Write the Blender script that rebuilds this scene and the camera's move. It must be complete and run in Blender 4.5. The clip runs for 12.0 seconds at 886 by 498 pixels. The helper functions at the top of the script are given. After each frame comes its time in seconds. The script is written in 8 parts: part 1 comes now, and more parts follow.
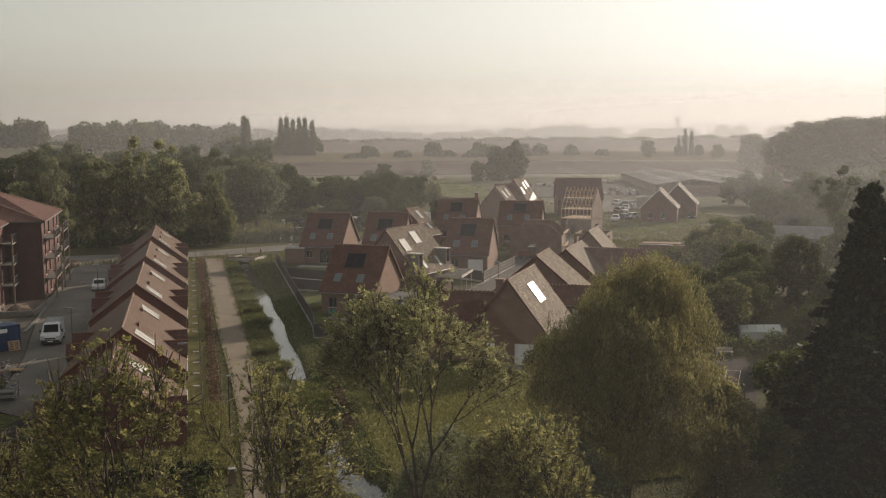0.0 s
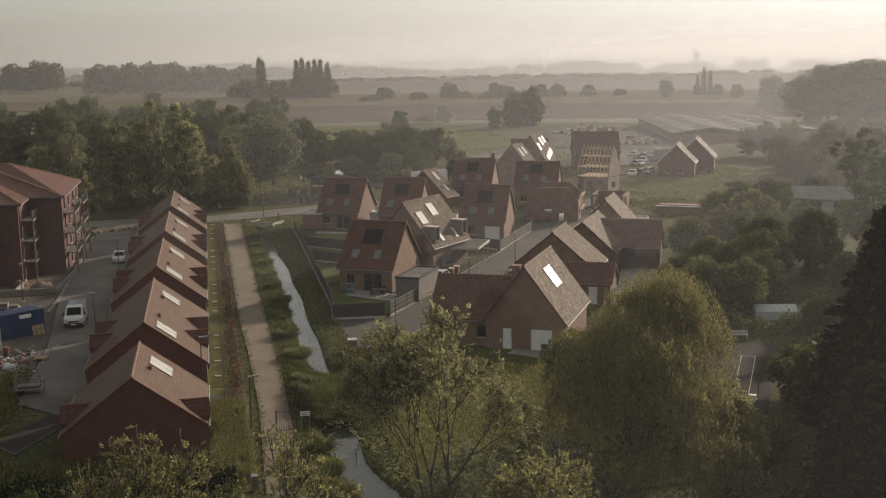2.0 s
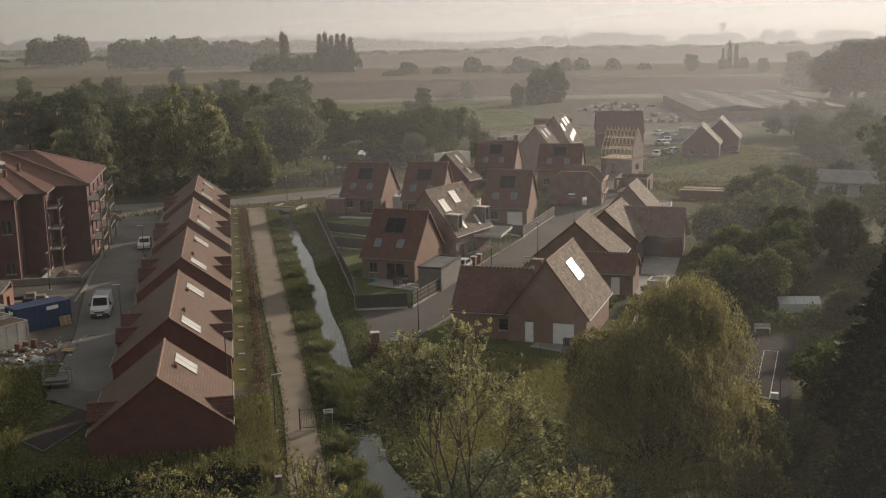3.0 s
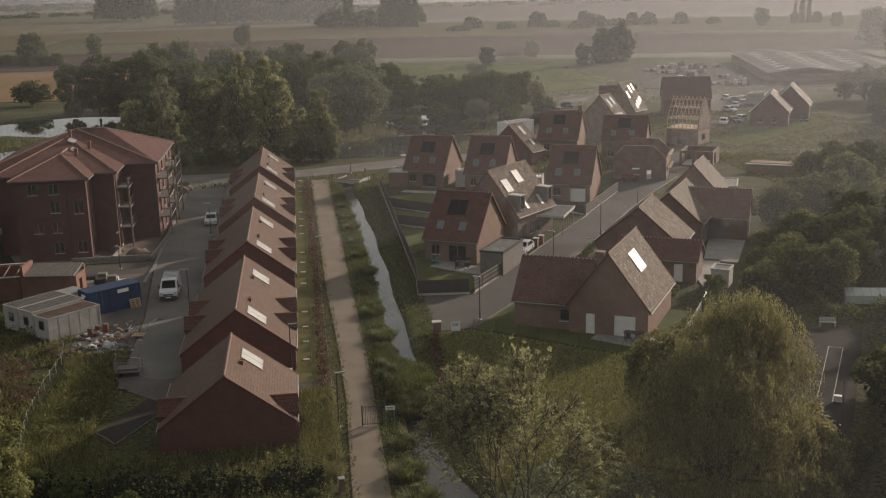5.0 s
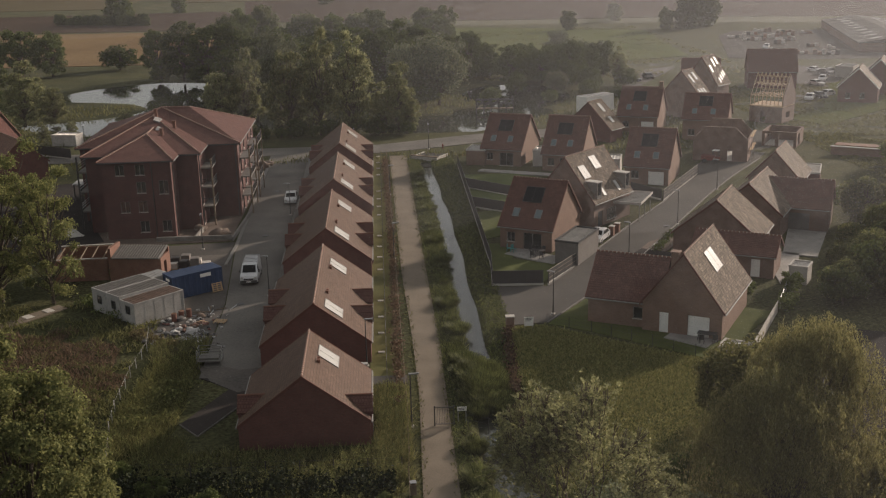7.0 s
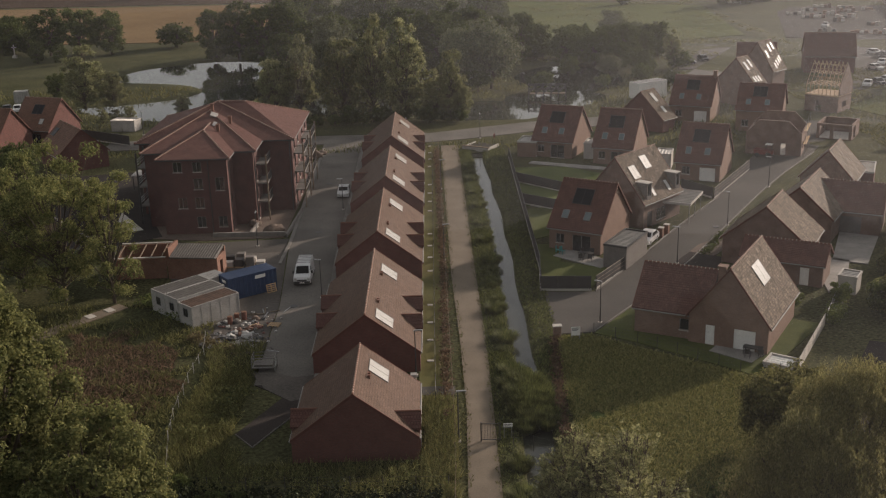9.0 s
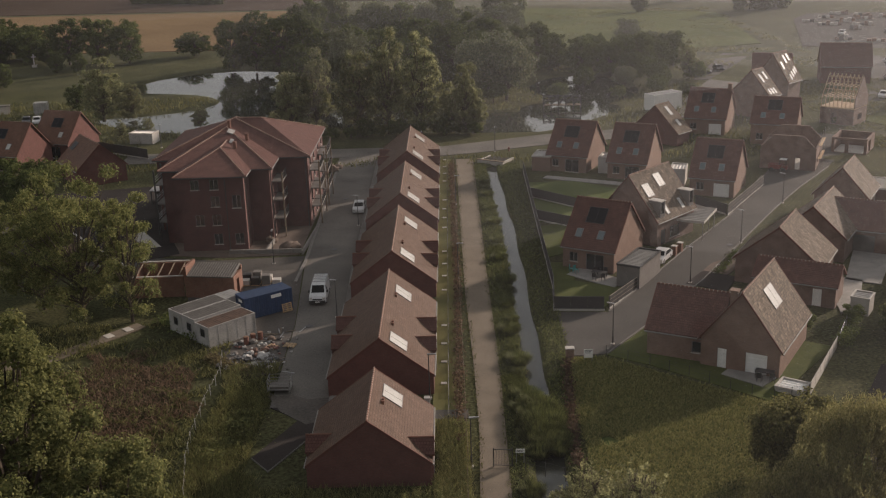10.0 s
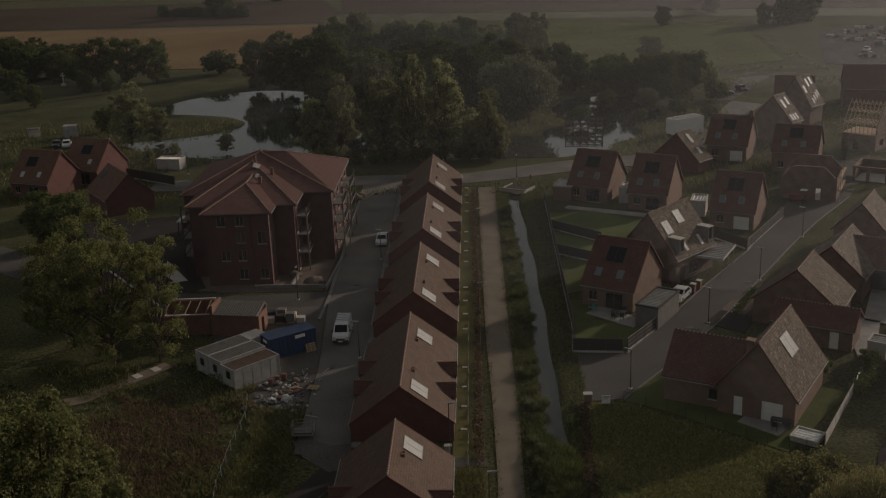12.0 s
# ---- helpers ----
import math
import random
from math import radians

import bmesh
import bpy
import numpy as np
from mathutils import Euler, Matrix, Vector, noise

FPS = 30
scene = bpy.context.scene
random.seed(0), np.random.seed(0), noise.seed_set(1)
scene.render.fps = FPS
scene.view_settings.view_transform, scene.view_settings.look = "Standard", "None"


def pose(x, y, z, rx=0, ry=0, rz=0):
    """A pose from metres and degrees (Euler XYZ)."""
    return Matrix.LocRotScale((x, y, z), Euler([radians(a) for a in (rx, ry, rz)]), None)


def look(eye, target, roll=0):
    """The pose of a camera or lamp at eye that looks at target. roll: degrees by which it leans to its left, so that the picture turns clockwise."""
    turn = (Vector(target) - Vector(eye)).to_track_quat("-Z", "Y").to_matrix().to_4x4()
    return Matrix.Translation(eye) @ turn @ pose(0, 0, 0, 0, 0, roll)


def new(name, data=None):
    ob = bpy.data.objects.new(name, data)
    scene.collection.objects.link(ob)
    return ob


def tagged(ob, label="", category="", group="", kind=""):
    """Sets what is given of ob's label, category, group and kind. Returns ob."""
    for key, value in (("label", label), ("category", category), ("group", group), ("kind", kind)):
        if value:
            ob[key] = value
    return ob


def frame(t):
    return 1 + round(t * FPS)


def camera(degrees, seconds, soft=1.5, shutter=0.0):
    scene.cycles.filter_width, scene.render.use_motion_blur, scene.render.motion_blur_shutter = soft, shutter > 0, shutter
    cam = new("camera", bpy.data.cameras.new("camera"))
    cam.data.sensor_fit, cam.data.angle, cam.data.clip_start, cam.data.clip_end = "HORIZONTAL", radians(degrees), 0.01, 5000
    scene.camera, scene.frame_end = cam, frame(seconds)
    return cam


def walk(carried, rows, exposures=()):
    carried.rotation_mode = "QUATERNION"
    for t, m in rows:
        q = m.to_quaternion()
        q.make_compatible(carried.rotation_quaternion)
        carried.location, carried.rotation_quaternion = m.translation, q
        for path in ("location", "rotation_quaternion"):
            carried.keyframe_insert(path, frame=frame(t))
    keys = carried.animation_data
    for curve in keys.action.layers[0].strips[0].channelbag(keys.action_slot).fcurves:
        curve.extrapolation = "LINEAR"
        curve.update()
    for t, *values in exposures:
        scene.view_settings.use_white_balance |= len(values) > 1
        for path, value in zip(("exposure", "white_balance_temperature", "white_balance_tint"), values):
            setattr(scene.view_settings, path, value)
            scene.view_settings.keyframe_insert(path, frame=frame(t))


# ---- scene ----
cam = camera(44.5, 12.0, 1.2)
PATH = [
    (0, (0.212, -1.037, 22.932), (0.662, 0.899, 22.703), -0.4),
    (0.5, (0.245, -0.98, 24.244), (0.691, 0.952, 23.983), -0.5),
    (1, (0.278, -0.959, 25.524), (0.715, 0.971, 25.232), -0.6),
    (1.5, (0.283, -0.837, 26.713), (0.711, 1.09, 26.394), -0.7),
    (2, (0.328, -1.0, 27.935), (0.742, 0.926, 27.588), -0.9),
    (2.5, (0.431, -0.985, 29.016), (0.822, 0.941, 28.643), -1.0),
    (3, (0.49, -0.864, 30.038), (0.859, 1.061, 29.641), -1.1),
    (5, (0.689, -0.546, 33.921), (0.939, 1.379, 33.438), -1.4),
    (5.5, (0.7, -0.453, 34.789), (0.914, 1.471, 34.287), -1.4),
    (6, (0.755, -0.438, 35.819), (0.929, 1.484, 35.296), -1.4),
    (6.5, (0.836, -0.422, 36.841), (0.973, 1.498, 36.299), -1.4),
    (7, (0.953, -0.559, 37.989), (1.058, 1.358, 37.429), -1.4),
    (9, (1.253, -1.024, 42.965), (1.261, 0.876, 42.343), -1.6),
    (9.5, (1.424, -1.198, 44.193), (1.418, 0.703, 43.572), -1.7),
    (10, (1.571, -1.341, 45.408), (1.549, 0.56, 44.788), -1.8),
    (10.5, (1.669, -1.507, 46.636), (1.635, 0.394, 46.016), -1.8),
    (11, (1.812, -1.601, 47.946), (1.768, 0.301, 47.327), -1.9),
    (11.5, (1.965, -1.69, 49.224), (1.912, 0.211, 48.606), -2.0),
    (12, (2.146, -1.906, 50.591), (2.079, -0.004, 49.974), -2.1),
]
EXPOSURES = [(0, 0.2, 6050, 12), (2.5, 0.18, 5950, 12), (5.5, 0.14, 5870, 14), (9.5, 0.11, 5850, 17), (10.6, 0.12, 5850, 18), (11, -0.05, 5850, 17), (11.5, -0.61, 5850, 15), (12, -1.2, 5850, 14)]
walk(cam, [(t, look(eye, target, roll)) for t, eye, target, roll in PATH], EXPOSURES)

# ---- world, sun, exposure ----
SUN_AZ, SUN_EL = radians(51), radians(17)
world = bpy.data.worlds.new("world")
scene.world = world
world.use_nodes = True
wn, wl = world.node_tree.nodes, world.node_tree.links
sky = wn.new("ShaderNodeTexSky")
sky.sky_type = "NISHITA"
sky.sun_disc = False
sky.sun_elevation, sky.sun_rotation = SUN_EL, SUN_AZ
sky.air_density, sky.dust_density, sky.ozone_density, sky.altitude = 1.0, 4.0, 1.0, 0.0
wn["Background"].inputs["Strength"].default_value = 0.115
pale = wn.new("ShaderNodeHueSaturation")
pale.inputs["Saturation"].default_value = 0.36
pale.inputs["Hue"].default_value = 0.508
wl.new(sky.outputs["Color"], pale.inputs["Color"])
veil = wn.new("ShaderNodeMix")
veil.data_type = "RGBA"
veil.inputs["Factor"].default_value = 0.16
veil.inputs["B"].default_value = (5.5, 5.2, 4.15, 1)
wl.new(pale.outputs["Color"], veil.inputs["A"])
# a thick haze evens out the bright sky round the sun
over, part_of, lift = (wn.new("ShaderNodeVectorMath") for _ in range(3))
over.operation, part_of.operation, lift.operation = "ADD", "DIVIDE", "MULTIPLY"
over.inputs[1].default_value = (6.6, 6.6, 6.6)
lift.inputs[1].default_value = (12.0, 11.5, 10.0)
wl.new(veil.outputs["Result"], over.inputs[0])
wl.new(veil.outputs["Result"], part_of.inputs[0]); wl.new(over.outputs["Vector"], part_of.inputs[1])
wl.new(part_of.outputs["Vector"], lift.inputs[0])
wl.new(lift.outputs["Vector"], wn["Background"].inputs["Color"])
sun_data = bpy.data.lights.new("sun", "SUN")
sun_data.energy, sun_data.angle, sun_data.color = 5.4, radians(2.5), (1.0, 0.80, 0.58)
sun = new("sun", sun_data)
SUN_DIR = Vector((math.sin(SUN_AZ) * math.cos(SUN_EL), math.cos(SUN_AZ) * math.cos(SUN_EL), math.sin(SUN_EL)))
sun.matrix_world = look(SUN_DIR * 300, (0, 0, 0))


# ---- materials ----
def material(name):
    m = bpy.data.materials.new(name)
    m.use_nodes = True
    return m, m.node_tree.nodes, m.node_tree.links, m.node_tree.nodes["Principled BSDF"]


def ramp(nodes, stops):
    r = nodes.new("ShaderNodeValToRGB")
    while len(r.color_ramp.elements) > 1:
        r.color_ramp.elements.remove(r.color_ramp.elements[-1])
    for n, (at, col) in enumerate(stops):
        e = r.color_ramp.elements[0] if n == 0 else r.color_ramp.elements.new(at)
        e.position, e.color = at, (*col, 1)
    return r


def noisy(name, dark, light, scale, rough=0.8, bump=0.3, fine=8.0, metal=0.0, random_tint=0.0, spec=0.4):
    """A surface that varies at two scales, with fine relief."""
    m, N, K, b = material(name)
    co = N.new("ShaderNodeTexCoord")
    big, small = N.new("ShaderNodeTexNoise"), N.new("ShaderNodeTexNoise")
    big.inputs["Scale"].default_value, big.inputs["Detail"].default_value = scale, 6
    small.inputs["Scale"].default_value, small.inputs["Detail"].default_value = scale * fine, 8
    K.new(co.outputs["Object"], big.inputs["Vector"]); K.new(co.outputs["Object"], small.inputs["Vector"])
    mix = N.new("ShaderNodeMath"); mix.operation = "MULTIPLY_ADD"
    mix.inputs[1].default_value = 0.55
    half = N.new("ShaderNodeMath"); half.operation = "MULTIPLY"; half.inputs[1].default_value = 0.45
    K.new(small.outputs["Fac"], half.inputs[0])
    K.new(big.outputs["Fac"], mix.inputs[0]); K.new(half.outputs[0], mix.inputs[2])
    r = ramp(N, [(0.32, dark), (0.68, light)])
    K.new(mix.outputs[0], r.inputs["Fac"])
    last = r.outputs["Color"]
    if random_tint:
        info, hsv = N.new("ShaderNodeObjectInfo"), N.new("ShaderNodeHueSaturation")
        rng = N.new("ShaderNodeMapRange")
        rng.inputs["To Min"].default_value, rng.inputs["To Max"].default_value = 1 - random_tint, 1 + random_tint
        K.new(info.outputs["Random"], rng.inputs["Value"]); K.new(rng.outputs["Result"], hsv.inputs["Value"])
        K.new(last, hsv.inputs["Color"]); last = hsv.outputs["Color"]
    K.new(last, b.inputs["Base Color"])
    b.inputs["Roughness"].default_value, b.inputs["Metallic"].default_value = rough, metal
    b.inputs["Specular IOR Level"].default_value = spec
    if bump:
        bp = N.new("ShaderNodeBump"); bp.inputs["Strength"].default_value, bp.inputs["Distance"].default_value = bump, 0.05
        K.new(small.outputs["Fac"], bp.inputs["Height"]); K.new(bp.outputs["Normal"], b.inputs["Normal"])
    return m


def coursed(name, colours, mortar, width, height, gap, rough=0.75, bump=0.6, spec=0.4, blotch=0.25, odd=0.0):
    """Courses of bricks or tiles, from the object's own coordinates (x along, z or slope upwards in y)."""
    m, N, K, b = material(name)
    uv = N.new("ShaderNodeUVMap"); uv.uv_map = "UVMap"
    br = N.new("ShaderNodeTexBrick")
    br.inputs["Scale"].default_value = 1.0
    br.inputs["Brick Width"].default_value, br.inputs["Row Height"].default_value = width, height
    br.inputs["Mortar Size"].default_value, br.inputs["Mortar Smooth"].default_value = gap, 0.3
    br.inputs["Color1"].default_value, br.inputs["Color2"].default_value = (*colours[0], 1), (*colours[1], 1)
    br.inputs["Mortar"].default_value = (*mortar, 1)
    K.new(uv.outputs["UV"], br.inputs["Vector"])
    no = N.new("ShaderNodeTexNoise"); no.inputs["Scale"].default_value, no.inputs["Detail"].default_value = 0.7, 7
    K.new(uv.outputs["UV"], no.inputs["Vector"])
    mr = N.new("ShaderNodeMapRange")
    mr.inputs["From Min"].default_value, mr.inputs["From Max"].default_value = 0.3, 0.7
    mr.inputs["To Min"].default_value, mr.inputs["To Max"].default_value = 1 - blotch, 1 + blotch
    K.new(no.outputs["Fac"], mr.inputs["Value"])
    hsv = N.new("ShaderNodeHueSaturation")
    K.new(br.outputs["Color"], hsv.inputs["Color"]); K.new(mr.outputs["Result"], hsv.inputs["Value"])
    last = hsv
    if odd:
        # single tiles that came out paler or darker
        cell, white = N.new("ShaderNodeVectorMath"), N.new("ShaderNodeTexWhiteNoise")
        cell.operation = "SNAP"
        cell.inputs[1].default_value = (width, height, 1.0)
        K.new(uv.outputs["UV"], cell.inputs[0]); K.new(cell.outputs["Vector"], white.inputs["Vector"])
        tone = ramp(N, [(0.0, (0.5 - 0.28 * odd,) * 3), (0.55, (0.5,) * 3), (0.86, (0.5 + 0.14 * odd,) * 3), (1.0, (min(1.0, 0.5 + 0.5 * odd),) * 3)])
        K.new(white.outputs["Value"], tone.inputs["Fac"])
        twice, each = N.new("ShaderNodeMath"), N.new("ShaderNodeHueSaturation")
        twice.operation, twice.inputs[1].default_value = "MULTIPLY", 2.0
        K.new(tone.outputs["Color"], twice.inputs[0])
        K.new(hsv.outputs["Color"], each.inputs["Color"]); K.new(twice.outputs[0], each.inputs["Value"])
        last = each
    K.new(last.outputs["Color"], b.inputs["Base Color"])
    b.inputs["Roughness"].default_value, b.inputs["Specular IOR Level"].default_value = rough, spec
    bp = N.new("ShaderNodeBump"); bp.inputs["Strength"].default_value, bp.inputs["Distance"].default_value = bump, 0.03
    bp.invert = True
    K.new(br.outputs["Fac"], bp.inputs["Height"]); K.new(bp.outputs["Normal"], b.inputs["Normal"])
    return m


def leafy(name, dark, light, through_leaf=0.32, rough=0.75):
    """Leaves that let light through, each tuft a little different."""
    m, N, K, b = material(name)
    geo = N.new("ShaderNodeNewGeometry")
    r = ramp(N, [(0.0, dark), (0.75, light), (1.0, tuple(min(1, c * 1.35) for c in light))])
    K.new(geo.outputs["Random Per Island"], r.inputs["Fac"])
    info, hsv, rng = N.new("ShaderNodeObjectInfo"), N.new("ShaderNodeHueSaturation"), N.new("ShaderNodeMapRange")
    rng.inputs["To Min"].default_value, rng.inputs["To Max"].default_value = 0.75, 1.2
    K.new(info.outputs["Random"], rng.inputs["Value"]); K.new(rng.outputs["Result"], hsv.inputs["Value"])
    K.new(r.outputs["Color"], hsv.inputs["Color"])
    K.new(hsv.outputs["Color"], b.inputs["Base Color"])
    b.inputs["Roughness"].default_value, b.inputs["Specular IOR Level"].default_value = rough, 0.1
    tr, mx = N.new("ShaderNodeBsdfTranslucent"), N.new("ShaderNodeMixShader")
    mx.inputs["Fac"].default_value = through_leaf
    K.new(hsv.outputs["Color"], tr.inputs["Color"])
    K.new(b.outputs["BSDF"], mx.inputs[1]); K.new(tr.outputs["BSDF"], mx.inputs[2])
    K.new(mx.outputs["Shader"], N["Material Output"].inputs["Surface"])
    return m


def plain(name, col, rough=0.5, metal=0.0, spec=0.5):
    return noisy(name, tuple(c * 0.85 for c in col), tuple(min(1, c * 1.1) for c in col), 1.2, rough, 0.08, 10, metal, 0.0, spec)


TILE = coursed("clay_roof_tiles", [(0.166, 0.095, 0.066), (0.140, 0.078, 0.053)], (0.092, 0.049, 0.036), 0.24, 0.28, 0.025, 0.65, 0.6, 0.12, 0.14)
# one clay tile in three tones: tan here holds the low sun's sheen
TILE_ROW = coursed("tan_row_roof_tiles", [(0.124, 0.080, 0.056), (0.104, 0.065, 0.046)], (0.066, 0.040, 0.029), 0.22, 0.26, 0.025, 0.6, 0.5, 0.1, 0.14, odd=0.14)
# redder, darker copies for roofs whose visible slopes face from the sun
TILE_VILLAGE = coursed("shaded_village_roof_tiles", [(0.126, 0.067, 0.053), (0.105, 0.055, 0.044)], (0.070, 0.035, 0.028), 0.24, 0.30, 0.025, 0.7, 0.5, 0.1, 0.14, odd=0.22)
TILE_DARK = coursed("shaded_red_roof_tiles", [(0.120, 0.062, 0.051), (0.098, 0.049, 0.040)], (0.07, 0.034, 0.028), 0.24, 0.28, 0.025, 0.7, 0.6, 0.1, 0.13)
TILE_BROWN = coursed("brown_roof_tiles", [(0.150, 0.115, 0.083), (0.112, 0.084, 0.060)], (0.068, 0.051, 0.037), 0.21, 0.27, 0.025, 0.8, 0.6, 0.12, 0.14, odd=0.7)
DUMPER = plain("dull_red_enamel", (0.16, 0.035, 0.028), 0.5)
WASTE = noisy("rusty_scrap", (0.07, 0.035, 0.025), (0.17, 0.10, 0.07), 3.0, 0.85)
MORTAR = plain("pale_ridge_mortar", (0.40, 0.335, 0.275), 0.85, 0.0, 0.2)
RIDGE = plain("ridge_tile_clay", (0.165, 0.086, 0.063), 0.8, 0.0, 0.15)
VERGE = plain("verge_tile_clay", (0.115, 0.052, 0.040), 0.8, 0.0, 0.2)
BRICK_RED = coursed("red_brick", [(0.138, 0.060, 0.049), (0.112, 0.047, 0.039)], (0.105, 0.066, 0.055), 0.22, 0.07, 0.008, 0.85, 0.4, 0.3, 0.12)
BRICK_BUFF = coursed("buff_brick", [(0.212, 0.136, 0.100), (0.165, 0.104, 0.076)], (0.200, 0.148, 0.116), 0.22, 0.07, 0.008, 0.85, 0.4, 0.3, 0.12)
BRICK_BROWN = coursed("brown_brick", [(0.180, 0.116, 0.088), (0.142, 0.090, 0.068)], (0.165, 0.122, 0.098), 0.22, 0.07, 0.008, 0.85, 0.4)
FRAME = plain("grey_window_frame", (0.15, 0.14, 0.13), 0.5)
KERB = noisy("worn_kerb_concrete", (0.11, 0.103, 0.093), (0.215, 0.20, 0.18), 0.9, 0.9, 0.2, 12)
BRICK_DARK = coursed("dark_red_brick", [(0.106, 0.049, 0.043), (0.086, 0.039, 0.034)], (0.082, 0.052, 0.045), 0.22, 0.07, 0.008, 0.85, 0.4, 0.3, 0.12)
BRICK_RUST = coursed("orange_brick", [(0.205, 0.105, 0.072), (0.16, 0.08, 0.056)], (0.19, 0.135, 0.105), 0.22, 0.07, 0.008, 0.85, 0.4, 0.3, 0.15)
WHITE = plain("white_paint", (0.75, 0.74, 0.70), 0.5)
RENDER_GREY = noisy("grey_render", (0.33, 0.31, 0.28), (0.45, 0.42, 0.38), 0.8, 0.8)
CLAD = noisy("grey_brown_cladding", (0.105, 0.095, 0.086), (0.16, 0.146, 0.132), 0.8, 0.8)
FIBRE_PALE = noisy("pale_ribbed_sheet", (0.19, 0.18, 0.165), (0.30, 0.285, 0.26), 0.5, 0.7, 0.1, spec=0.2)
PAVING = noisy("patio_paving", (0.18, 0.17, 0.155), (0.30, 0.28, 0.255), 0.6, 0.85, 0.15, 12)
DARK = plain("dark_metal", (0.035, 0.033, 0.032), 0.5)
STEEL = plain("grey_steel", (0.30, 0.30, 0.30), 0.4, 0.7)
ZINC_DARK = noisy("dark_ribbed_sheet", (0.13, 0.125, 0.115), (0.24, 0.23, 0.21), 0.7, 0.55, 0.15, 9, 0.2)
FIBRE = noisy("fibre_cement_sheet", (0.085, 0.079, 0.071), (0.15, 0.138, 0.125), 0.3, 0.8, 0.1, spec=0.2)
ZINC = noisy("weathered_zinc", (0.26, 0.25, 0.235), (0.42, 0.40, 0.37), 0.6, 0.5, 0.15, 9, 0.3)
RUST = noisy("rusty_sheet", (0.10, 0.05, 0.03), (0.24, 0.13, 0.08), 1.1, 0.8)
WOOD = noisy("raw_timber", (0.30, 0.20, 0.11), (0.48, 0.34, 0.19), 2.0, 0.75)
OLDWOOD = noisy("weathered_timber", (0.10, 0.075, 0.05), (0.2, 0.15, 0.1), 2.0, 0.85)
ASPHALT = noisy("asphalt", (0.054, 0.050, 0.046), (0.096, 0.088, 0.078), 0.12, 0.88, 0.2, 40, spec=0.12)
ASPHALT_DARK = noisy("old_dark_asphalt", (0.024, 0.021, 0.02), (0.050, 0.043, 0.039), 0.2, 0.95, 0.2, 30, spec=0.06)
DUSTY = noisy("dusty_site_road", (0.074, 0.069, 0.063), (0.170, 0.155, 0.137), 0.16, 0.9, 0.25, 30, spec=0.2)
CONCRETE = noisy("concrete", (0.34, 0.32, 0.29), (0.48, 0.45, 0.40), 0.5, 0.85, 0.15, 12)
GRAVEL = noisy("path_gravel", (0.101, 0.081, 0.057), (0.184, 0.147, 0.106), 0.25, 0.95, 0.3, 40)
MUDDY = noisy("muddy_yard", (0.035, 0.03, 0.027), (0.105, 0.092, 0.078), 0.22, 0.9, 0.4, 16)
EARTH = noisy("bare_earth", (0.066, 0.048, 0.037), (0.142, 0.105, 0.080), 0.3, 0.95, 0.5, 14)
LAWN = noisy("mown_lawn", (0.046, 0.058, 0.017), (0.092, 0.102, 0.031), 0.35, 0.95, 0.35, 30, spec=0.08)
STRIP = noisy("dry_mown_strip", (0.080, 0.077, 0.028), (0.14, 0.13, 0.05), 0.3, 0.95, 0.35, 30, spec=0.08)
MEADOW = noisy("rough_meadow", (0.045, 0.062, 0.018), (0.105, 0.124, 0.04), 0.2, 0.95, 0.5, 18, spec=0.08)
SOLAR = plain("solar_glass", (0.010, 0.011, 0.014), 0.3, 0.0, 0.12)
PANE = plain("window_glass", (0.02, 0.022, 0.025), 0.06, 0.0, 0.8)
AUTOGLASS = plain("tinted_car_glass", (0.010, 0.011, 0.012), 0.3, 0.0, 0.06)
# dim copy of the skylight glass for slopes that face from the sun
SKYDARK = plain("skylight_glass_shaded", (0.10, 0.125, 0.13), 0.1, 0.0, 0.7)
# pale base colour stands in for bright sky mirrored in the skylights
SKYPANE = plain("skylight_glass_sky_sheen", (0.42, 0.41, 0.38), 0.25, 0.0, 0.4)
LIGHTFRAME = plain("grey_skylight_frame", (0.17, 0.16, 0.15), 0.6)
BLUEBOX = noisy("blue_painted_steel", (0.018, 0.034, 0.082), (0.03, 0.055, 0.12), 0.7, 0.5, 0.1)
CARWHITE = plain("white_car_paint", (0.52, 0.52, 0.52), 0.3)
CARDARK = plain("dark_car_paint", (0.03, 0.03, 0.035), 0.25)
TYRE = plain("tyre_rubber", (0.02, 0.02, 0.02), 0.85)
BARK = noisy("bark", (0.045, 0.035, 0.025), (0.11, 0.085, 0.06), 1.6, 0.95, 0.6)
LEAF = leafy("broad_leaves", (0.050, 0.066, 0.020), (0.102, 0.120, 0.036))
LEAF_NEAR = leafy("young_ash_leaves", (0.112, 0.114, 0.044), (0.255, 0.240, 0.096), 0.55)
LEAF_WALNUT = leafy("walnut_leaves", (0.118, 0.124, 0.058), (0.262, 0.255, 0.120), 0.54)
LEAF_BELT = leafy("pondside_leaves", (0.120, 0.132, 0.064), (0.262, 0.262, 0.128), 0.54)
LEAF_GREEN = leafy("deep_green_leaves", (0.078, 0.092, 0.034), (0.195, 0.196, 0.074), 0.5)
LEAF_WILLOW = leafy("willow_leaves", (0.150, 0.142, 0.060), (0.315, 0.290, 0.122), 0.48)
LEAF_GREY = leafy("silver_willow_leaves", (0.105, 0.118, 0.062), (0.190, 0.200, 0.112), 0.3)
LEAF_DARK = leafy("conifer_needles", (0.012, 0.018, 0.008), (0.03, 0.038, 0.014), 0.15)
LEAF_DRY = leafy("brown_autumn_leaves", (0.062, 0.042, 0.028), (0.155, 0.105, 0.068), 0.3)
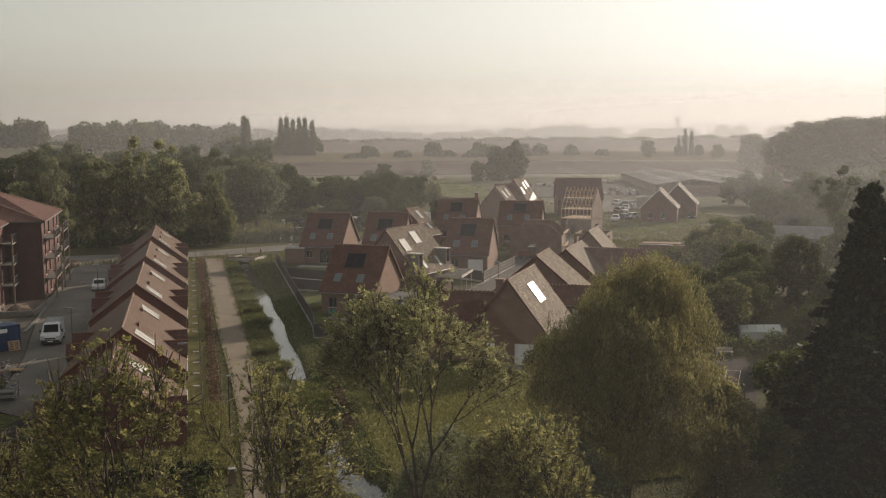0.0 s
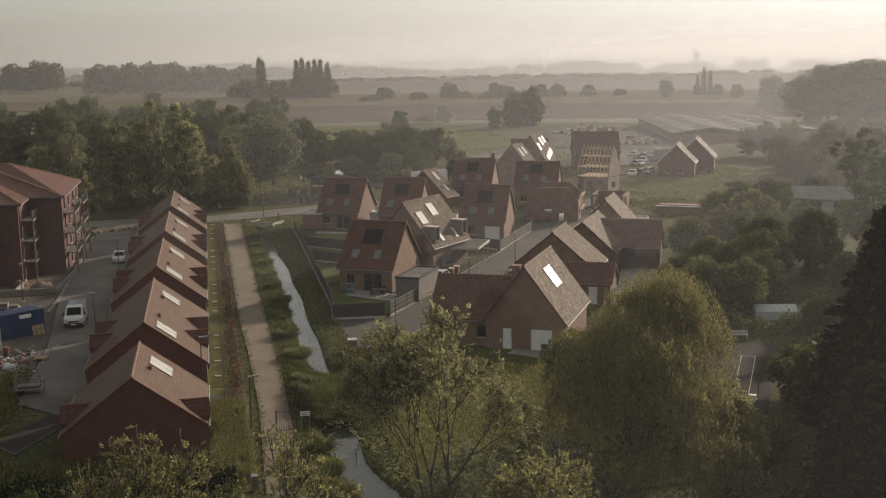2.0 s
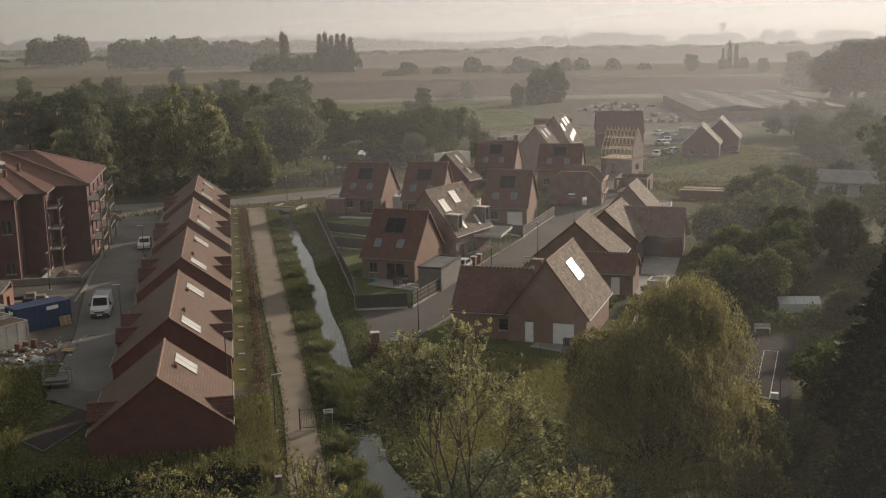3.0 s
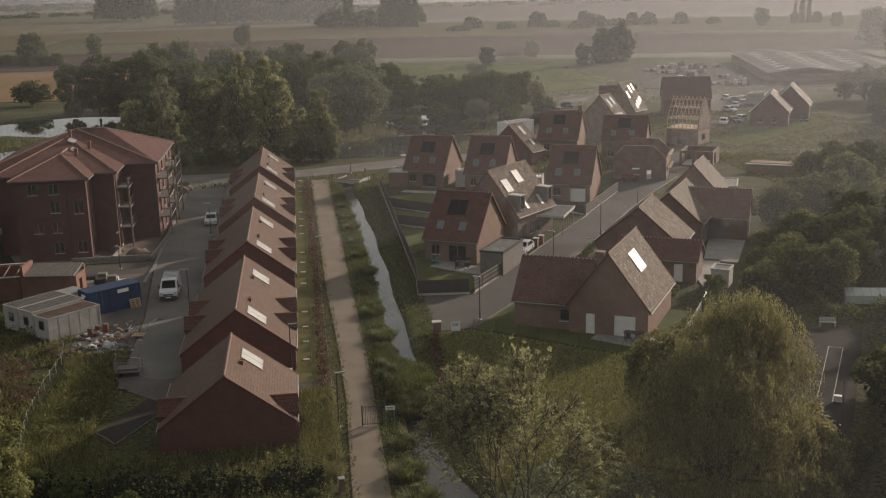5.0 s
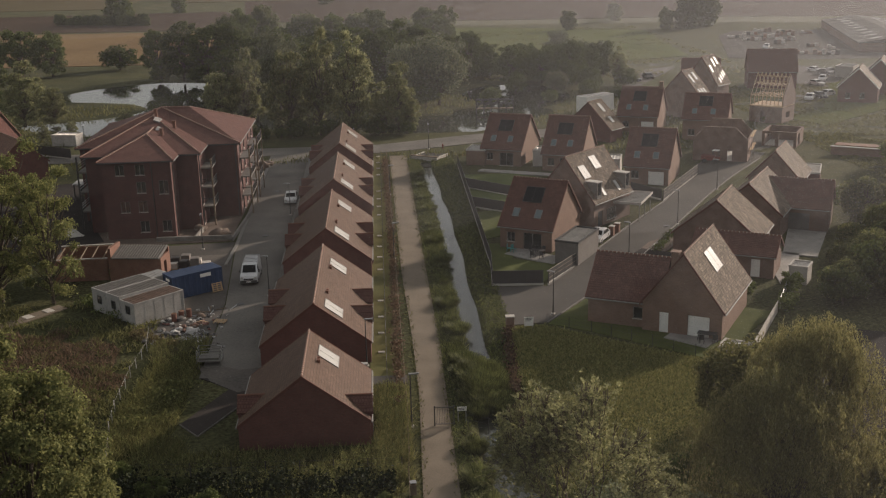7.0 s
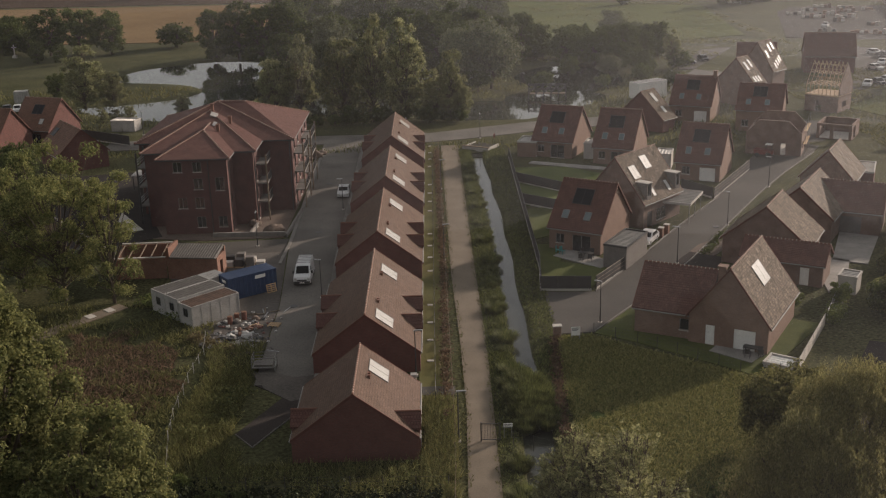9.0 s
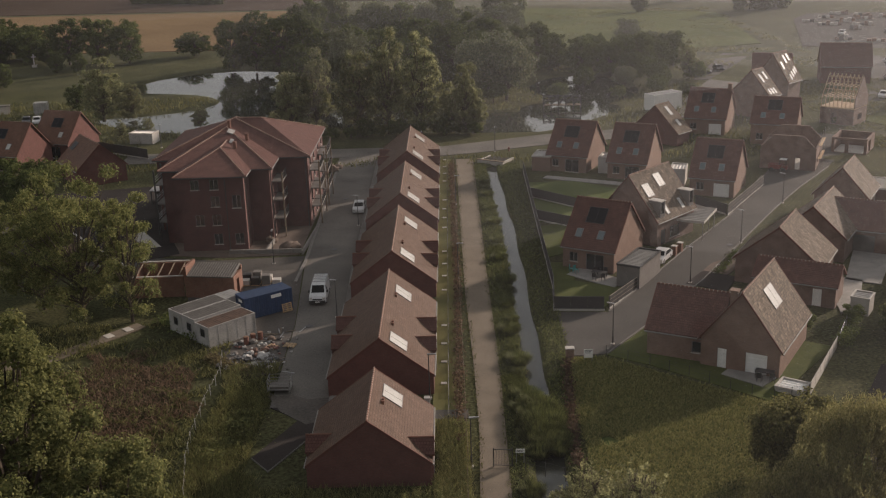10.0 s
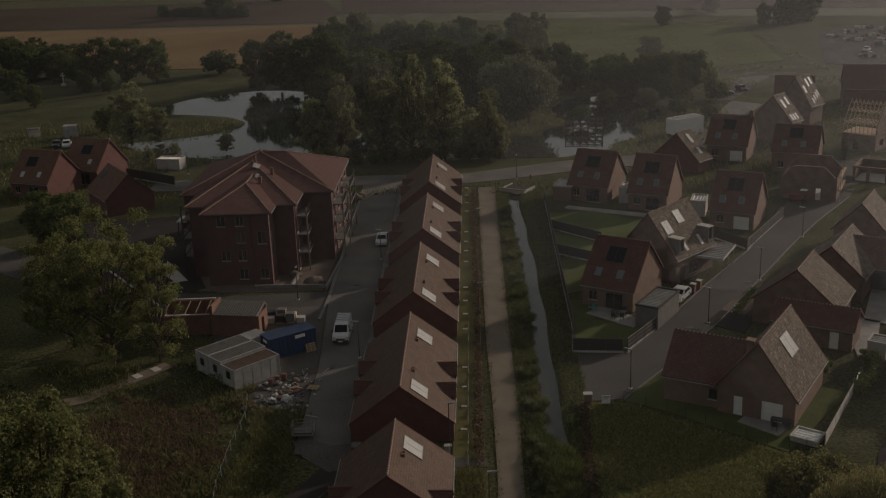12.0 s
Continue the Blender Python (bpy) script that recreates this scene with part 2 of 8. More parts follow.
MEADOW_GRASS = leafy("meadow_grass", (0.108, 0.116, 0.040), (0.285, 0.270, 0.100), 0.4, 0.8)
GRASS = leafy("long_grass", (0.060, 0.066, 0.023), (0.175, 0.168, 0.066), 0.36, 0.8)
REED = leafy("waterside_reeds", (0.042, 0.053, 0.019), (0.135, 0.146, 0.052), 0.4, 0.7)
WEED = leafy("dry_weeds", (0.07, 0.055, 0.03), (0.17, 0.14, 0.07), 0.35, 0.8)


def water_material():
    m, N, K, b = material("still_water")
    b.inputs["Base Color"].default_value = (0.03, 0.032, 0.025, 1)
    b.inputs["Roughness"].default_value, b.inputs["IOR"].default_value = 0.04, 1.33
    co, no, bp = N.new("ShaderNodeTexCoord"), N.new("ShaderNodeTexNoise"), N.new("ShaderNodeBump")
    no.inputs["Scale"].default_value, no.inputs["Detail"].default_value = 1.2, 4
    bp.inputs["Strength"].default_value, bp.inputs["Distance"].default_value = 0.04, 0.02
    K.new(co.outputs["Object"], no.inputs["Vector"]); K.new(no.outputs["Fac"], bp.inputs["Height"]); K.new(bp.outputs["Normal"], b.inputs["Normal"])
    return m


def ground_material():
    """Rough grass: patches of green, straw and bare soil, with field-sized changes."""
    m, N, K, b = material("rough_grass")
    co = N.new("ShaderNodeTexCoord")
    n1, n2, n3 = (N.new("ShaderNodeTexNoise") for _ in range(3))
    for n, s in ((n1, 0.006), (n2, 0.11), (n3, 3.0)):
        n.inputs["Scale"].default_value, n.inputs["Detail"].default_value = s, 8
        K.new(co.outputs["Object"], n.inputs["Vector"])
    a = ramp(N, [(0.36, (0.038, 0.042, 0.018)), (0.5, (0.056, 0.058, 0.026)), (0.66, (0.088, 0.078, 0.040))])
    c = ramp(N, [(0.35, (0.034, 0.038, 0.016)), (0.65, (0.082, 0.078, 0.036))])
    K.new(n1.outputs["Fac"], a.inputs["Fac"]); K.new(n2.outputs["Fac"], c.inputs["Fac"])
    mx = N.new("ShaderNodeMix"); mx.data_type = "RGBA"; mx.inputs["Factor"].default_value = 0.55
    K.new(a.outputs["Color"], mx.inputs["A"]); K.new(c.outputs["Color"], mx.inputs["B"])
    hsv, mr = N.new("ShaderNodeHueSaturation"), N.new("ShaderNodeMapRange")
    mr.inputs["From Min"].default_value, mr.inputs["From Max"].default_value = 0.3, 0.7
    mr.inputs["To Min"].default_value, mr.inputs["To Max"].default_value = 0.4, 1.6
    K.new(n3.outputs["Fac"], mr.inputs["Value"]); K.new(mr.outputs["Result"], hsv.inputs["Value"]); K.new(mx.outputs["Result"], hsv.inputs["Color"])
    K.new(hsv.outputs["Color"], b.inputs["Base Color"])
    b.inputs["Roughness"].default_value, b.inputs["Specular IOR Level"].default_value = 0.97, 0.05
    bp = N.new("ShaderNodeBump"); bp.inputs["Strength"].default_value, bp.inputs["Distance"].default_value = 0.6, 0.15
    K.new(n3.outputs["Fac"], bp.inputs["Height"]); K.new(bp.outputs["Normal"], b.inputs["Normal"])
    return m


def haze_material(density):
    """Thin mist: lets most light by and scatters the rest on both sides; it thins out upwards and is made denser to the
    right to paint the glow towards the sun.
    """
    m, N, K, b = material("haze")
    N.remove(b)
    co, sep, mr = N.new("ShaderNodeTexCoord"), N.new("ShaderNodeSeparateXYZ"), N.new("ShaderNodeMapRange")
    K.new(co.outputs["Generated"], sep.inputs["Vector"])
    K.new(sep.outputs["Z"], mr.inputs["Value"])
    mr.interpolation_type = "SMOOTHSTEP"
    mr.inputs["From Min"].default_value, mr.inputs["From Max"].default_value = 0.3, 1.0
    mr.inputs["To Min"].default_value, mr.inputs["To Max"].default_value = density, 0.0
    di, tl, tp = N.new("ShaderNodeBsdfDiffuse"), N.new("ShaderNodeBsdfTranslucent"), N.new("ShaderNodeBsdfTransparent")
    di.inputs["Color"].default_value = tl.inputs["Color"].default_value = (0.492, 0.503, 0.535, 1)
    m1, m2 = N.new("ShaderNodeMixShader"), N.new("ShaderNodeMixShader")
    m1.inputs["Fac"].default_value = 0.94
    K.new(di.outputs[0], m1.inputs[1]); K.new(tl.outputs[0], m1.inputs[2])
    # density climbs left to right, standing in for brighter air near the sun
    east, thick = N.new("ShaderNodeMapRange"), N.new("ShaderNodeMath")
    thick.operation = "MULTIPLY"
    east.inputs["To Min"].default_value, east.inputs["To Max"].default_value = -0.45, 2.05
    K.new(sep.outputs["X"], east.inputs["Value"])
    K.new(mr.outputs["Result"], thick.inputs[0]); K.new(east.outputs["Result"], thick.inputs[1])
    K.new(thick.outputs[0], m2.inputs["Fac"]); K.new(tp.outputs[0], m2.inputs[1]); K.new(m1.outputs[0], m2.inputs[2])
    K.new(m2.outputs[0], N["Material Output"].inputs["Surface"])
    return m


WATER, GROUND = water_material(), ground_material()


# ---- mesh helpers ----
def add_box(bm, x0, x1, y0, y1, z0, z1):
    v = [bm.verts.new(p) for p in ((x0, y0, z0), (x1, y0, z0), (x1, y1, z0), (x0, y1, z0), (x0, y0, z1), (x1, y0, z1), (x1, y1, z1), (x0, y1, z1))]
    for f in ((3, 2, 1, 0), (4, 5, 6, 7), (0, 1, 5, 4), (1, 2, 6, 5), (2, 3, 7, 6), (3, 0, 4, 7)):
        bm.faces.new([v[i] for i in f])
    return v


def add_prism(bm, poly, depth):
    """A closed slab: poly is a ring of 3D points, depth the vector to its other side."""
    d = Vector(depth)
    a = [bm.verts.new(p) for p in poly]
    b = [bm.verts.new(Vector(p) + d) for p in poly]
    bm.faces.new(a), bm.faces.new(b[::-1])
    for i in range(len(a)):
        j = (i + 1) % len(a)
        bm.faces.new((a[j], a[i], b[i], b[j]))


def add_tube(bm, a, b, ra, rb, sides=6):
    a, b = Vector(a), Vector(b)
    q = (b - a).to_track_quat("Z", "Y")
    rings = []
    for p, r in ((a, ra), (b, rb)):
        rings.append([bm.verts.new(p + q @ Vector((r * math.cos(k * math.tau / sides), r * math.sin(k * math.tau / sides), 0))) for k in range(sides)])
    for k in range(sides):
        j = (k + 1) % sides
        bm.faces.new((rings[0][k], rings[0][j], rings[1][j], rings[1][k]))
    bm.faces.new(rings[0][::-1]), bm.faces.new(rings[1])


def unwrap(bm):
    """Metres as texture coordinates: along and up (or up the slope) of each face."""
    layer = bm.loops.layers.uv.get("UVMap") or bm.loops.layers.uv.new("UVMap")
    bm.normal_update()
    for f in bm.faces:
        n = f.normal
        if abs(n.z) > 0.98:
            u, v = Vector((1, 0, 0)), Vector((0, 1, 0))
        else:
            u = Vector((-n.y, n.x, 0)).normalized()
            v = n.cross(u)
        for lo in f.loops:
            lo[layer].uv = (lo.vert.co.dot(u), lo.vert.co.dot(v))


def mesh_of(name, bm, mat, smooth=False):
    bmesh.ops.recalc_face_normals(bm, faces=bm.faces)
    unwrap(bm)
    me = bpy.data.meshes.new(name)
    bm.to_mesh(me)
    bm.free()
    me.materials.append(mat)
    if smooth:
        me.shade_smooth()
    return me


def part(name, bm, mat, parent=None, label="", smooth=False):
    ob = new(name, mesh_of(name, bm, mat, smooth))
    ob.parent = parent
    return tagged(ob, label)


def box_part(name, dims, mat, parent=None, label=""):
    bm = bmesh.new()
    add_box(bm, *dims)
    return part(name, bm, mat, parent, label)


def thing(name, x, y, z, turn, label, category, group="", kind=""):
    ob = new(name)
    ob.matrix_world = pose(x, y, z, 0, 0, turn)
    ob.empty_display_size = 0.3
    return tagged(ob, label, category, group, kind)


def soup(name, verts, faces, mat):
    """A mesh of many quads from arrays."""
    me = bpy.data.meshes.new(name)
    verts, faces = np.asarray(verts, np.float32), np.asarray(faces, np.int32)
    me.vertices.add(len(verts)); me.vertices.foreach_set("co", verts.ravel())
    me.loops.add(faces.size); me.loops.foreach_set("vertex_index", faces.ravel())
    me.polygons.add(len(faces)); me.polygons.foreach_set("loop_start", np.arange(0, faces.size, 4, dtype=np.int32))
    me.update(calc_edges=True)
    me.materials.append(mat)
    return me


def leaves_at(points, size, rng, droop=0.25, up=0.5, slim=0.36, out=None):
    """A folded, pointed leaf tuft at each point, turned at random, or lying on the bough's skin where its outward direction is given."""
    n = len(points)
    d = rng.normal(size=(n, 3)); d[:, 2] -= droop
    d /= np.linalg.norm(d, axis=1)[:, None]
    w = rng.normal(size=(n, 3)); w[:, 2] *= 1 - up
    w -= (w * d).sum(1)[:, None] * d
    w /= np.linalg.norm(w, axis=1)[:, None] + 1e-9
    if out is not None:
        nr = out + rng.normal(0, 0.45, (n, 3))
        nr /= np.linalg.norm(nr, axis=1)[:, None] + 1e-9
        d -= (d * nr).sum(1)[:, None] * nr
        d /= np.linalg.norm(d, axis=1)[:, None] + 1e-9
        w = np.cross(nr, d)
    nr = np.cross(d, w)
    s = np.asarray(size) * rng.uniform(0.6, 1.35, n)[:, None]
    a = points - d * s * 0.5
    c = points + d * s * 0.6
    b = points + w * s * slim + nr * s * slim * 0.33
    e = points - w * s * slim + nr * s * slim * 0.33
    v = np.stack([a, b, c, e], 1).reshape(-1, 3)
    f = np.arange(4 * n).reshape(-1, 4)
    return v, f


def sprays_at(base, out, leaflet, rng, pairs=4, droop=0.5):
    """Compound leaves: pairs of leaflets and one end leaflet along a drooping stalk that starts at each point."""
    n = len(base)
    d = out + rng.normal(0, 0.55, (n, 3))
    d /= np.linalg.norm(d, axis=1)[:, None] + 1e-9
    side = np.cross(d, np.array([0.0, 0, 1])) + rng.normal(0, 0.25, (n, 3))
    side /= np.linalg.norm(side, axis=1)[:, None] + 1e-9
    nr = np.cross(side, d)
    size = leaflet * rng.uniform(0.7, 1.3, n)[:, None]
    vs = []
    for k in range(2 * pairs + 1):
        u = (k // 2 + 1) / pairs if k < 2 * pairs else 1.25
        foot = base + d * size * 2.6 * u
        foot[:, 2] -= droop * (size[:, 0] * 2.6 * u) * u * 0.6
        lean = side * (1 if k % 2 else -1) if k < 2 * pairs else d * 1.4
        ax = lean + d * 0.55 + rng.normal(0, 0.28, (n, 3)); ax[:, 2] -= 0.25
        ax /= np.linalg.norm(ax, axis=1)[:, None] + 1e-9
        w = np.cross(ax, nr + rng.normal(0, 0.3, (n, 3)))
        w /= np.linalg.norm(w, axis=1)[:, None] + 1e-9
        a, c = foot, foot + ax * size * 1.25
        m = foot + ax * size * 0.6
        vs.append(np.stack([a, m + w * size * 0.36, c, m - w * size * 0.36], 1))
    v = np.stack(vs, 1).reshape(-1, 3)
    return v, np.arange(len(v)).reshape(-1, 4)


def blades_at(points, height, width, rng, lean=0.35):
    """A narrow upright blade at each point."""
    n = len(points)
    ang = rng.uniform(0, math.tau, n)
    w = np.stack([np.cos(ang), np.sin(ang), np.zeros(n)], 1) * (width * rng.uniform(0.6, 1.4, n))[:, None]
    h = height * rng.uniform(0.5, 1.25, n)
    top = points + np.stack([rng.normal(0, lean, n) * h, rng.normal(0, lean, n) * h, h], 1)
    v = np.stack([points - w, points + w, top + w * 0.25, top - w * 0.25], 1).reshape(-1, 3)
    return v, np.arange(4 * n).reshape(-1, 4)

# ---- ground, water, roads ----
# the canal's middle line, bending away towards the near meadow
CANAL_Y = (40, 60, 65, 68.5, 72, 76, 92, 97, 107, 133, 149, 169, 186)
CANAL_X = (16.4, 11.8, 10.4, 9.4, 8.9, 9.1, 9.2, 9.0, 9.0, 9.1, 8.9, 8.35, 8.0)


def canal_depth(x, y):
    """How far the ground lies under the meadow at the canal and the pond."""
    d = 0.0
    if 40 < y < 186:
        mid = float(np.interp(y, CANAL_Y, CANAL_X)) + 0.12 * math.sin(y * 0.31)
        half = 0.42 + 0.12 * max(0.0, min(1.0, (100 - y) / 25))
        d = max(d, 1.0 - max(0.0, abs(x - mid) - half) / 1.25)
    for cx, cy, rx, ry in ((-58, 266, 28, 41), (-48, 241, 24, 20), (-12, 229, 28, 9), (13, 224, 18, 11), (28, 236, 11, 11), (34, 262, 13, 20)):
        q = math.hypot((x - cx) / rx, (y - cy) / ry)
        d = max(d, min(1.0, (1.06 - q) * 6))
    # a grassy spit runs out into the pond
    q = math.hypot((x + 88) / 30, (y - 257) / 16.0)
    d = min(d, max(0.0, (q - 1.0) * 3))
    return max(0.0, min(1.0, d))


def steps(a, b, s):
    return [a + (b - a) * i / round((b - a) / s) for i in range(round((b - a) / s))]


xs = [-4000, -2600, -1700, -1100, -700, -450, -300, -210, -160] + steps(-130, -4, 2.0) + steps(-4, 16, 0.5) + steps(16, 130, 2.0) + [130, 160, 220, 320, 460, 700, 1100, 1700, 2600, 4000]
ys = [-3000, -1200, -500, -200, -60, 0, 20] + steps(36, 320, 2.0) + [320, 350, 400, 480, 600, 800, 1100, 1600, 2300, 3200, 4600]
verts, faces = [], []
for y in ys:
    for x in xs:
        d = canal_depth(x, y)
        near = -130 <= x <= 130 and 36 <= y <= 320
        built = (-56 < x < 7 and y > 62) or (11.5 < x < 66 and 55 < y < 214) or 188 < y < 212 or (-48 < x < -10 and y > 100)
        bumpy = 0.0 if built or not near else 0.16 * noise.fractal(Vector((x * 0.09, y * 0.09, 3)), 1.0, 2.0, 3)
        verts.append((x, y, -1.0 * d + bumpy * (1 - d) - (0.03 if not built else 0.05)))
w = len(xs)
for j in range(len(ys) - 1):
    for i in range(w - 1):
        faces.append((j * w + i, j * w + i + 1, (j + 1) * w + i + 1, (j + 1) * w + i))
me = soup("ground", verts, faces, GROUND)
me.shade_smooth()
tagged(new("ground", me), "flat rough grassland reaching the horizon", "ground", kind="structure")


def sheet(name, ring, z, mat, label, category, thick=0.12):
    """A paved or planted area with a real edge."""
    bm = bmesh.new()
    add_prism(bm, [(x, y, z) for x, y in ring], (0, 0, -thick))
    return tagged(part(name, bm, mat), label, category, kind="structure")


def flat_water(name, ring, label):
    bm = bmesh.new()
    bm.faces.new([bm.verts.new((x, y, -0.42)) for x, y in ring])
    tagged(part(name, bm, WATER), label, "water", kind="structure")


flat_water("water_canal", [(5.5, 62), (12, 38), (19, 38), (13, 70), (13, 186), (5.5, 186)], "narrow still canal reflecting the pale sky")
flat_water("water_pond", [(-120, 204), (62, 204), (62, 290), (-20, 330), (-120, 330)], "still pond reflecting trees and sky")

sheet("path", [(2.7, 30), (5.3, 30), (5.5, 67), (5.65, 85), (5.8, 100), (5.55, 120), (5.3, 190), (2.2, 190), (2.65, 120), (3.15, 100), (3.3, 85), (2.86, 67)], 0.03, GRAVEL, "straight pale gravel footpath beside the canal", "path")
sheet("strip", [(-0.9, 86), (1.6, 86), (1.4, 190), (-0.9, 190)], 0.025, STRIP, "dry mown grass strip behind the row of houses", "lawn")
sheet("road_site", [(-16.3, 91), (-10.8, 91), (-11.9, 130), (-12.3, 194), (-19.2, 194), (-18.2, 134), (-16.6, 112)], 0.02, DUSTY, "dusty unfinished street with pale mud stains", "road")
sheet("road_cross", [(-60, 193.5), (-8, 194), (0, 193.2), (8.3, 195.6), (19.3, 199.9), (44, 206), (72, 262), (66, 268), (40, 213), (20, 209.1), (7.2, 203.9), (0, 201), (-60, 201.5)], 0.035, DUSTY, "grey street running past the pond", "road")
sheet("road_village", [(13.0, 101.2), (16.9, 101.5), (23.8, 111.1), (31.6, 123), (48.9, 152.8), (56, 164), (65, 177), (78, 200), (70, 204), (60, 186), (52.5, 172), (42.1, 150.5), (32.2, 135), (23.8, 121), (18.8, 113.2), (13.0, 113.6)], 0.02, ASPHALT, "grey asphalt residential street with worn patches", "road")
sheet("pavement_site", [(-10.8, 92), (-9.9, 92), (-10.9, 130), (-11.3, 192), (-12.2, 192), (-11.85, 130)], 0.14, KERB, "narrow concrete kerb and pavement along the houses", "pavement")
sheet("kerb_site", [(-18.65, 126), (-18.3, 126), (-18.0, 134), (-18.6, 190), (-19.1, 190), (-18.4, 134)], 0.16, KERB, "pale concrete kerb of the unfinished street", "kerb")
sheet("road_estate", [(-60, 150), (-48, 143.5), (-40, 137.5), (-30, 135.5), (-18.6, 136.5), (-18.6, 131), (-32, 130.5), (-43, 133), (-60, 141), (-95, 168), (-95, 178)], 0.02, ASPHALT, "dark estate road in front of the apartment block", "road")
sheet("driveway", [(-16.4, 81.4), (-14.6, 79.0), (-10.9, 86.6), (-11.0, 91), (-16.2, 91), (-13.2, 88.4)], 0.03, ASPHALT_DARK, "short dark asphalt drive with a pale edge", "driveway")
sheet("footpath_left", [(-53, 97.4), (-41, 103.2), (-33.6, 112.4), (-35, 113.6), (-42, 105), (-53.6, 99.4)], 0.05, GRAVEL, "narrow worn gravel footpath", "path")
sheet("site_yard", [(-30, 117), (-24, 102), (-16.6, 101), (-16.7, 112), (-18.4, 134), (-33, 130), (-31, 122)], 0.012, MUDDY, "muddy building-site yard", "soil")
sheet("parking_court", [(33, 70), (40, 69.4), (50.5, 87.5), (53.4, 92.8), (43.5, 97.2), (38.5, 88.5)], 0.03, ASPHALT_DARK, "asphalt court with faded white bay lines", "parking")
sheet("parking_far", [(62, 268), (66, 268), (86, 306), (80, 312)], 0.06, ASPHALT, "asphalt car park beyond the houses", "parking")
sheet("yard_far", [(92, 232), (101, 238), (126, 284), (118, 300), (104, 262)], 0.06, ASPHALT, "asphalt lane with parked cars", "road")
GRIT = noisy("dusty_grit", (0.046, 0.043, 0.039), (0.084, 0.077, 0.069), 0.1, 0.92, 0.2, 30, spec=0.03)
sheet("depot_yard", [(106, 322), (128, 312), (190, 306), (190, 400), (150, 404), (134, 406), (124, 390)], 0.06, GRIT, "dusty depot yard", "yard")

# far fields
PLOUGHED = noisy("ploughed_field", (0.042, 0.031, 0.024), (0.080, 0.060, 0.047), 0.02, 0.98, 0.5, 40, spec=0.0)
STUBBLE = noisy("stubble_field", (0.135, 0.093, 0.052), (0.205, 0.146, 0.082), 0.03, 0.98, 0.5, 40, spec=0.0)
FALLOW = noisy("fallow_field", (0.078, 0.066, 0.042), (0.118, 0.100, 0.062), 0.03, 0.98, 0.5, 30, spec=0.0)
PASTURE = noisy("pasture", (0.060, 0.072, 0.030), (0.122, 0.132, 0.056), 0.03, 0.98, 0.5, 30, spec=0.0)
for ring, mat, label in (
    ([(-420, 372), (-56, 350), (-64, 474), (-420, 500)], STUBBLE, "straw-coloured stubble field"),
    ([(-420, 508), (-66, 482), (-60, 520), (-80, 600), (-420, 610)], PLOUGHED, "brown ploughed field"),
    ([(10, 300), (96, 330), (104, 420), (40, 455), (-30, 440), (-40, 380)], PASTURE, "green pasture with rough tufts"),
    ([(-60, 520), (60, 490), (140, 480), (320, 420), (420, 520), (200, 640), (-80, 690)], PLOUGHED, "brown ploughed field"),
    ([(-120, 700), (240, 640), (500, 560), (700, 760), (300, 900), (-150, 980)], FALLOW, "wide dull fallow field"),
    ([(-700, 700), (-150, 650), (-170, 1100), (-700, 1200)], FALLOW, "dull fallow field"),
    ([(40, 950), (420, 860), (900, 700), (1300, 1000), (500, 1500), (0, 1500)], PLOUGHED, "wide brown field"),
    ([(88, 205), (120, 232), (128, 268), (112, 262), (96, 226), (84, 214)], PASTURE, "rough green plot between houses"),
):
    sheet("field", ring, 0.15, mat, label, "field", 0.3)

# gardens
sheet("garden_lawn", [(13.3, 114.2), (18.2, 114), (22, 120.5), (16, 124), (19, 131), (13.5, 131)], 0.04, LAWN, "mown green back lawn", "lawn")
sheet("garden_lawn", [(13.6, 133), (24, 140), (22, 150), (13.7, 147)], 0.04, LAWN, "mown green back lawn", "lawn")
sheet("garden_lawn", [(13.7, 149), (22, 152), (30, 164), (22, 172), (13.8, 172)], 0.04, MEADOW, "patchy half-grown back lawn", "lawn")
sheet("front_lawn", [(16.9, 101.2), (20.8, 98.5), (30.6, 89.6), (40.4, 101.8), (37, 104), (24.2, 111.2)], 0.03, LAWN, "mown lawn round a gabled house", "lawn")
sheet("meadow", [(12.6, 100.2), (16.6, 100.6), (30, 89), (36, 78), (33, 62), (12.2, 62)], 0.02, MEADOW, "unmown meadow with tufts", "meadow")
sheet("patio", [(15.4, 126.1), (17.4, 128.6), (22.2, 123.6), (20.6, 121.0)], 0.09, PAVING, "pale concrete patio with garden furniture", "patio")
sheet("patio", [(27.3, 95.8), (28.9, 97.7), (33.2, 95.4), (30.5, 92.7)], 0.09, PAVING, "pale concrete patio behind a house", "patio")
sheet("patio", [(44.2, 110.6), (46.8, 112.4), (50.4, 121.2), (46.4, 123.6)], 0.09, PAVING, "pale paved yard beside a house", "patio")
sheet("patio", [(48.5, 121.6), (52, 119.6), (57.6, 130.5), (53.5, 133)], 0.09, PAVING, "pale paved terrace", "patio")
sheet("patio", [(16.6, 174.5), (24.0, 170.6), (33, 166.5), (33.8, 168.0), (24.6, 172.6), (17.4, 176)], 0.09, PAVING, "pale terrace slabs behind new houses", "patio")


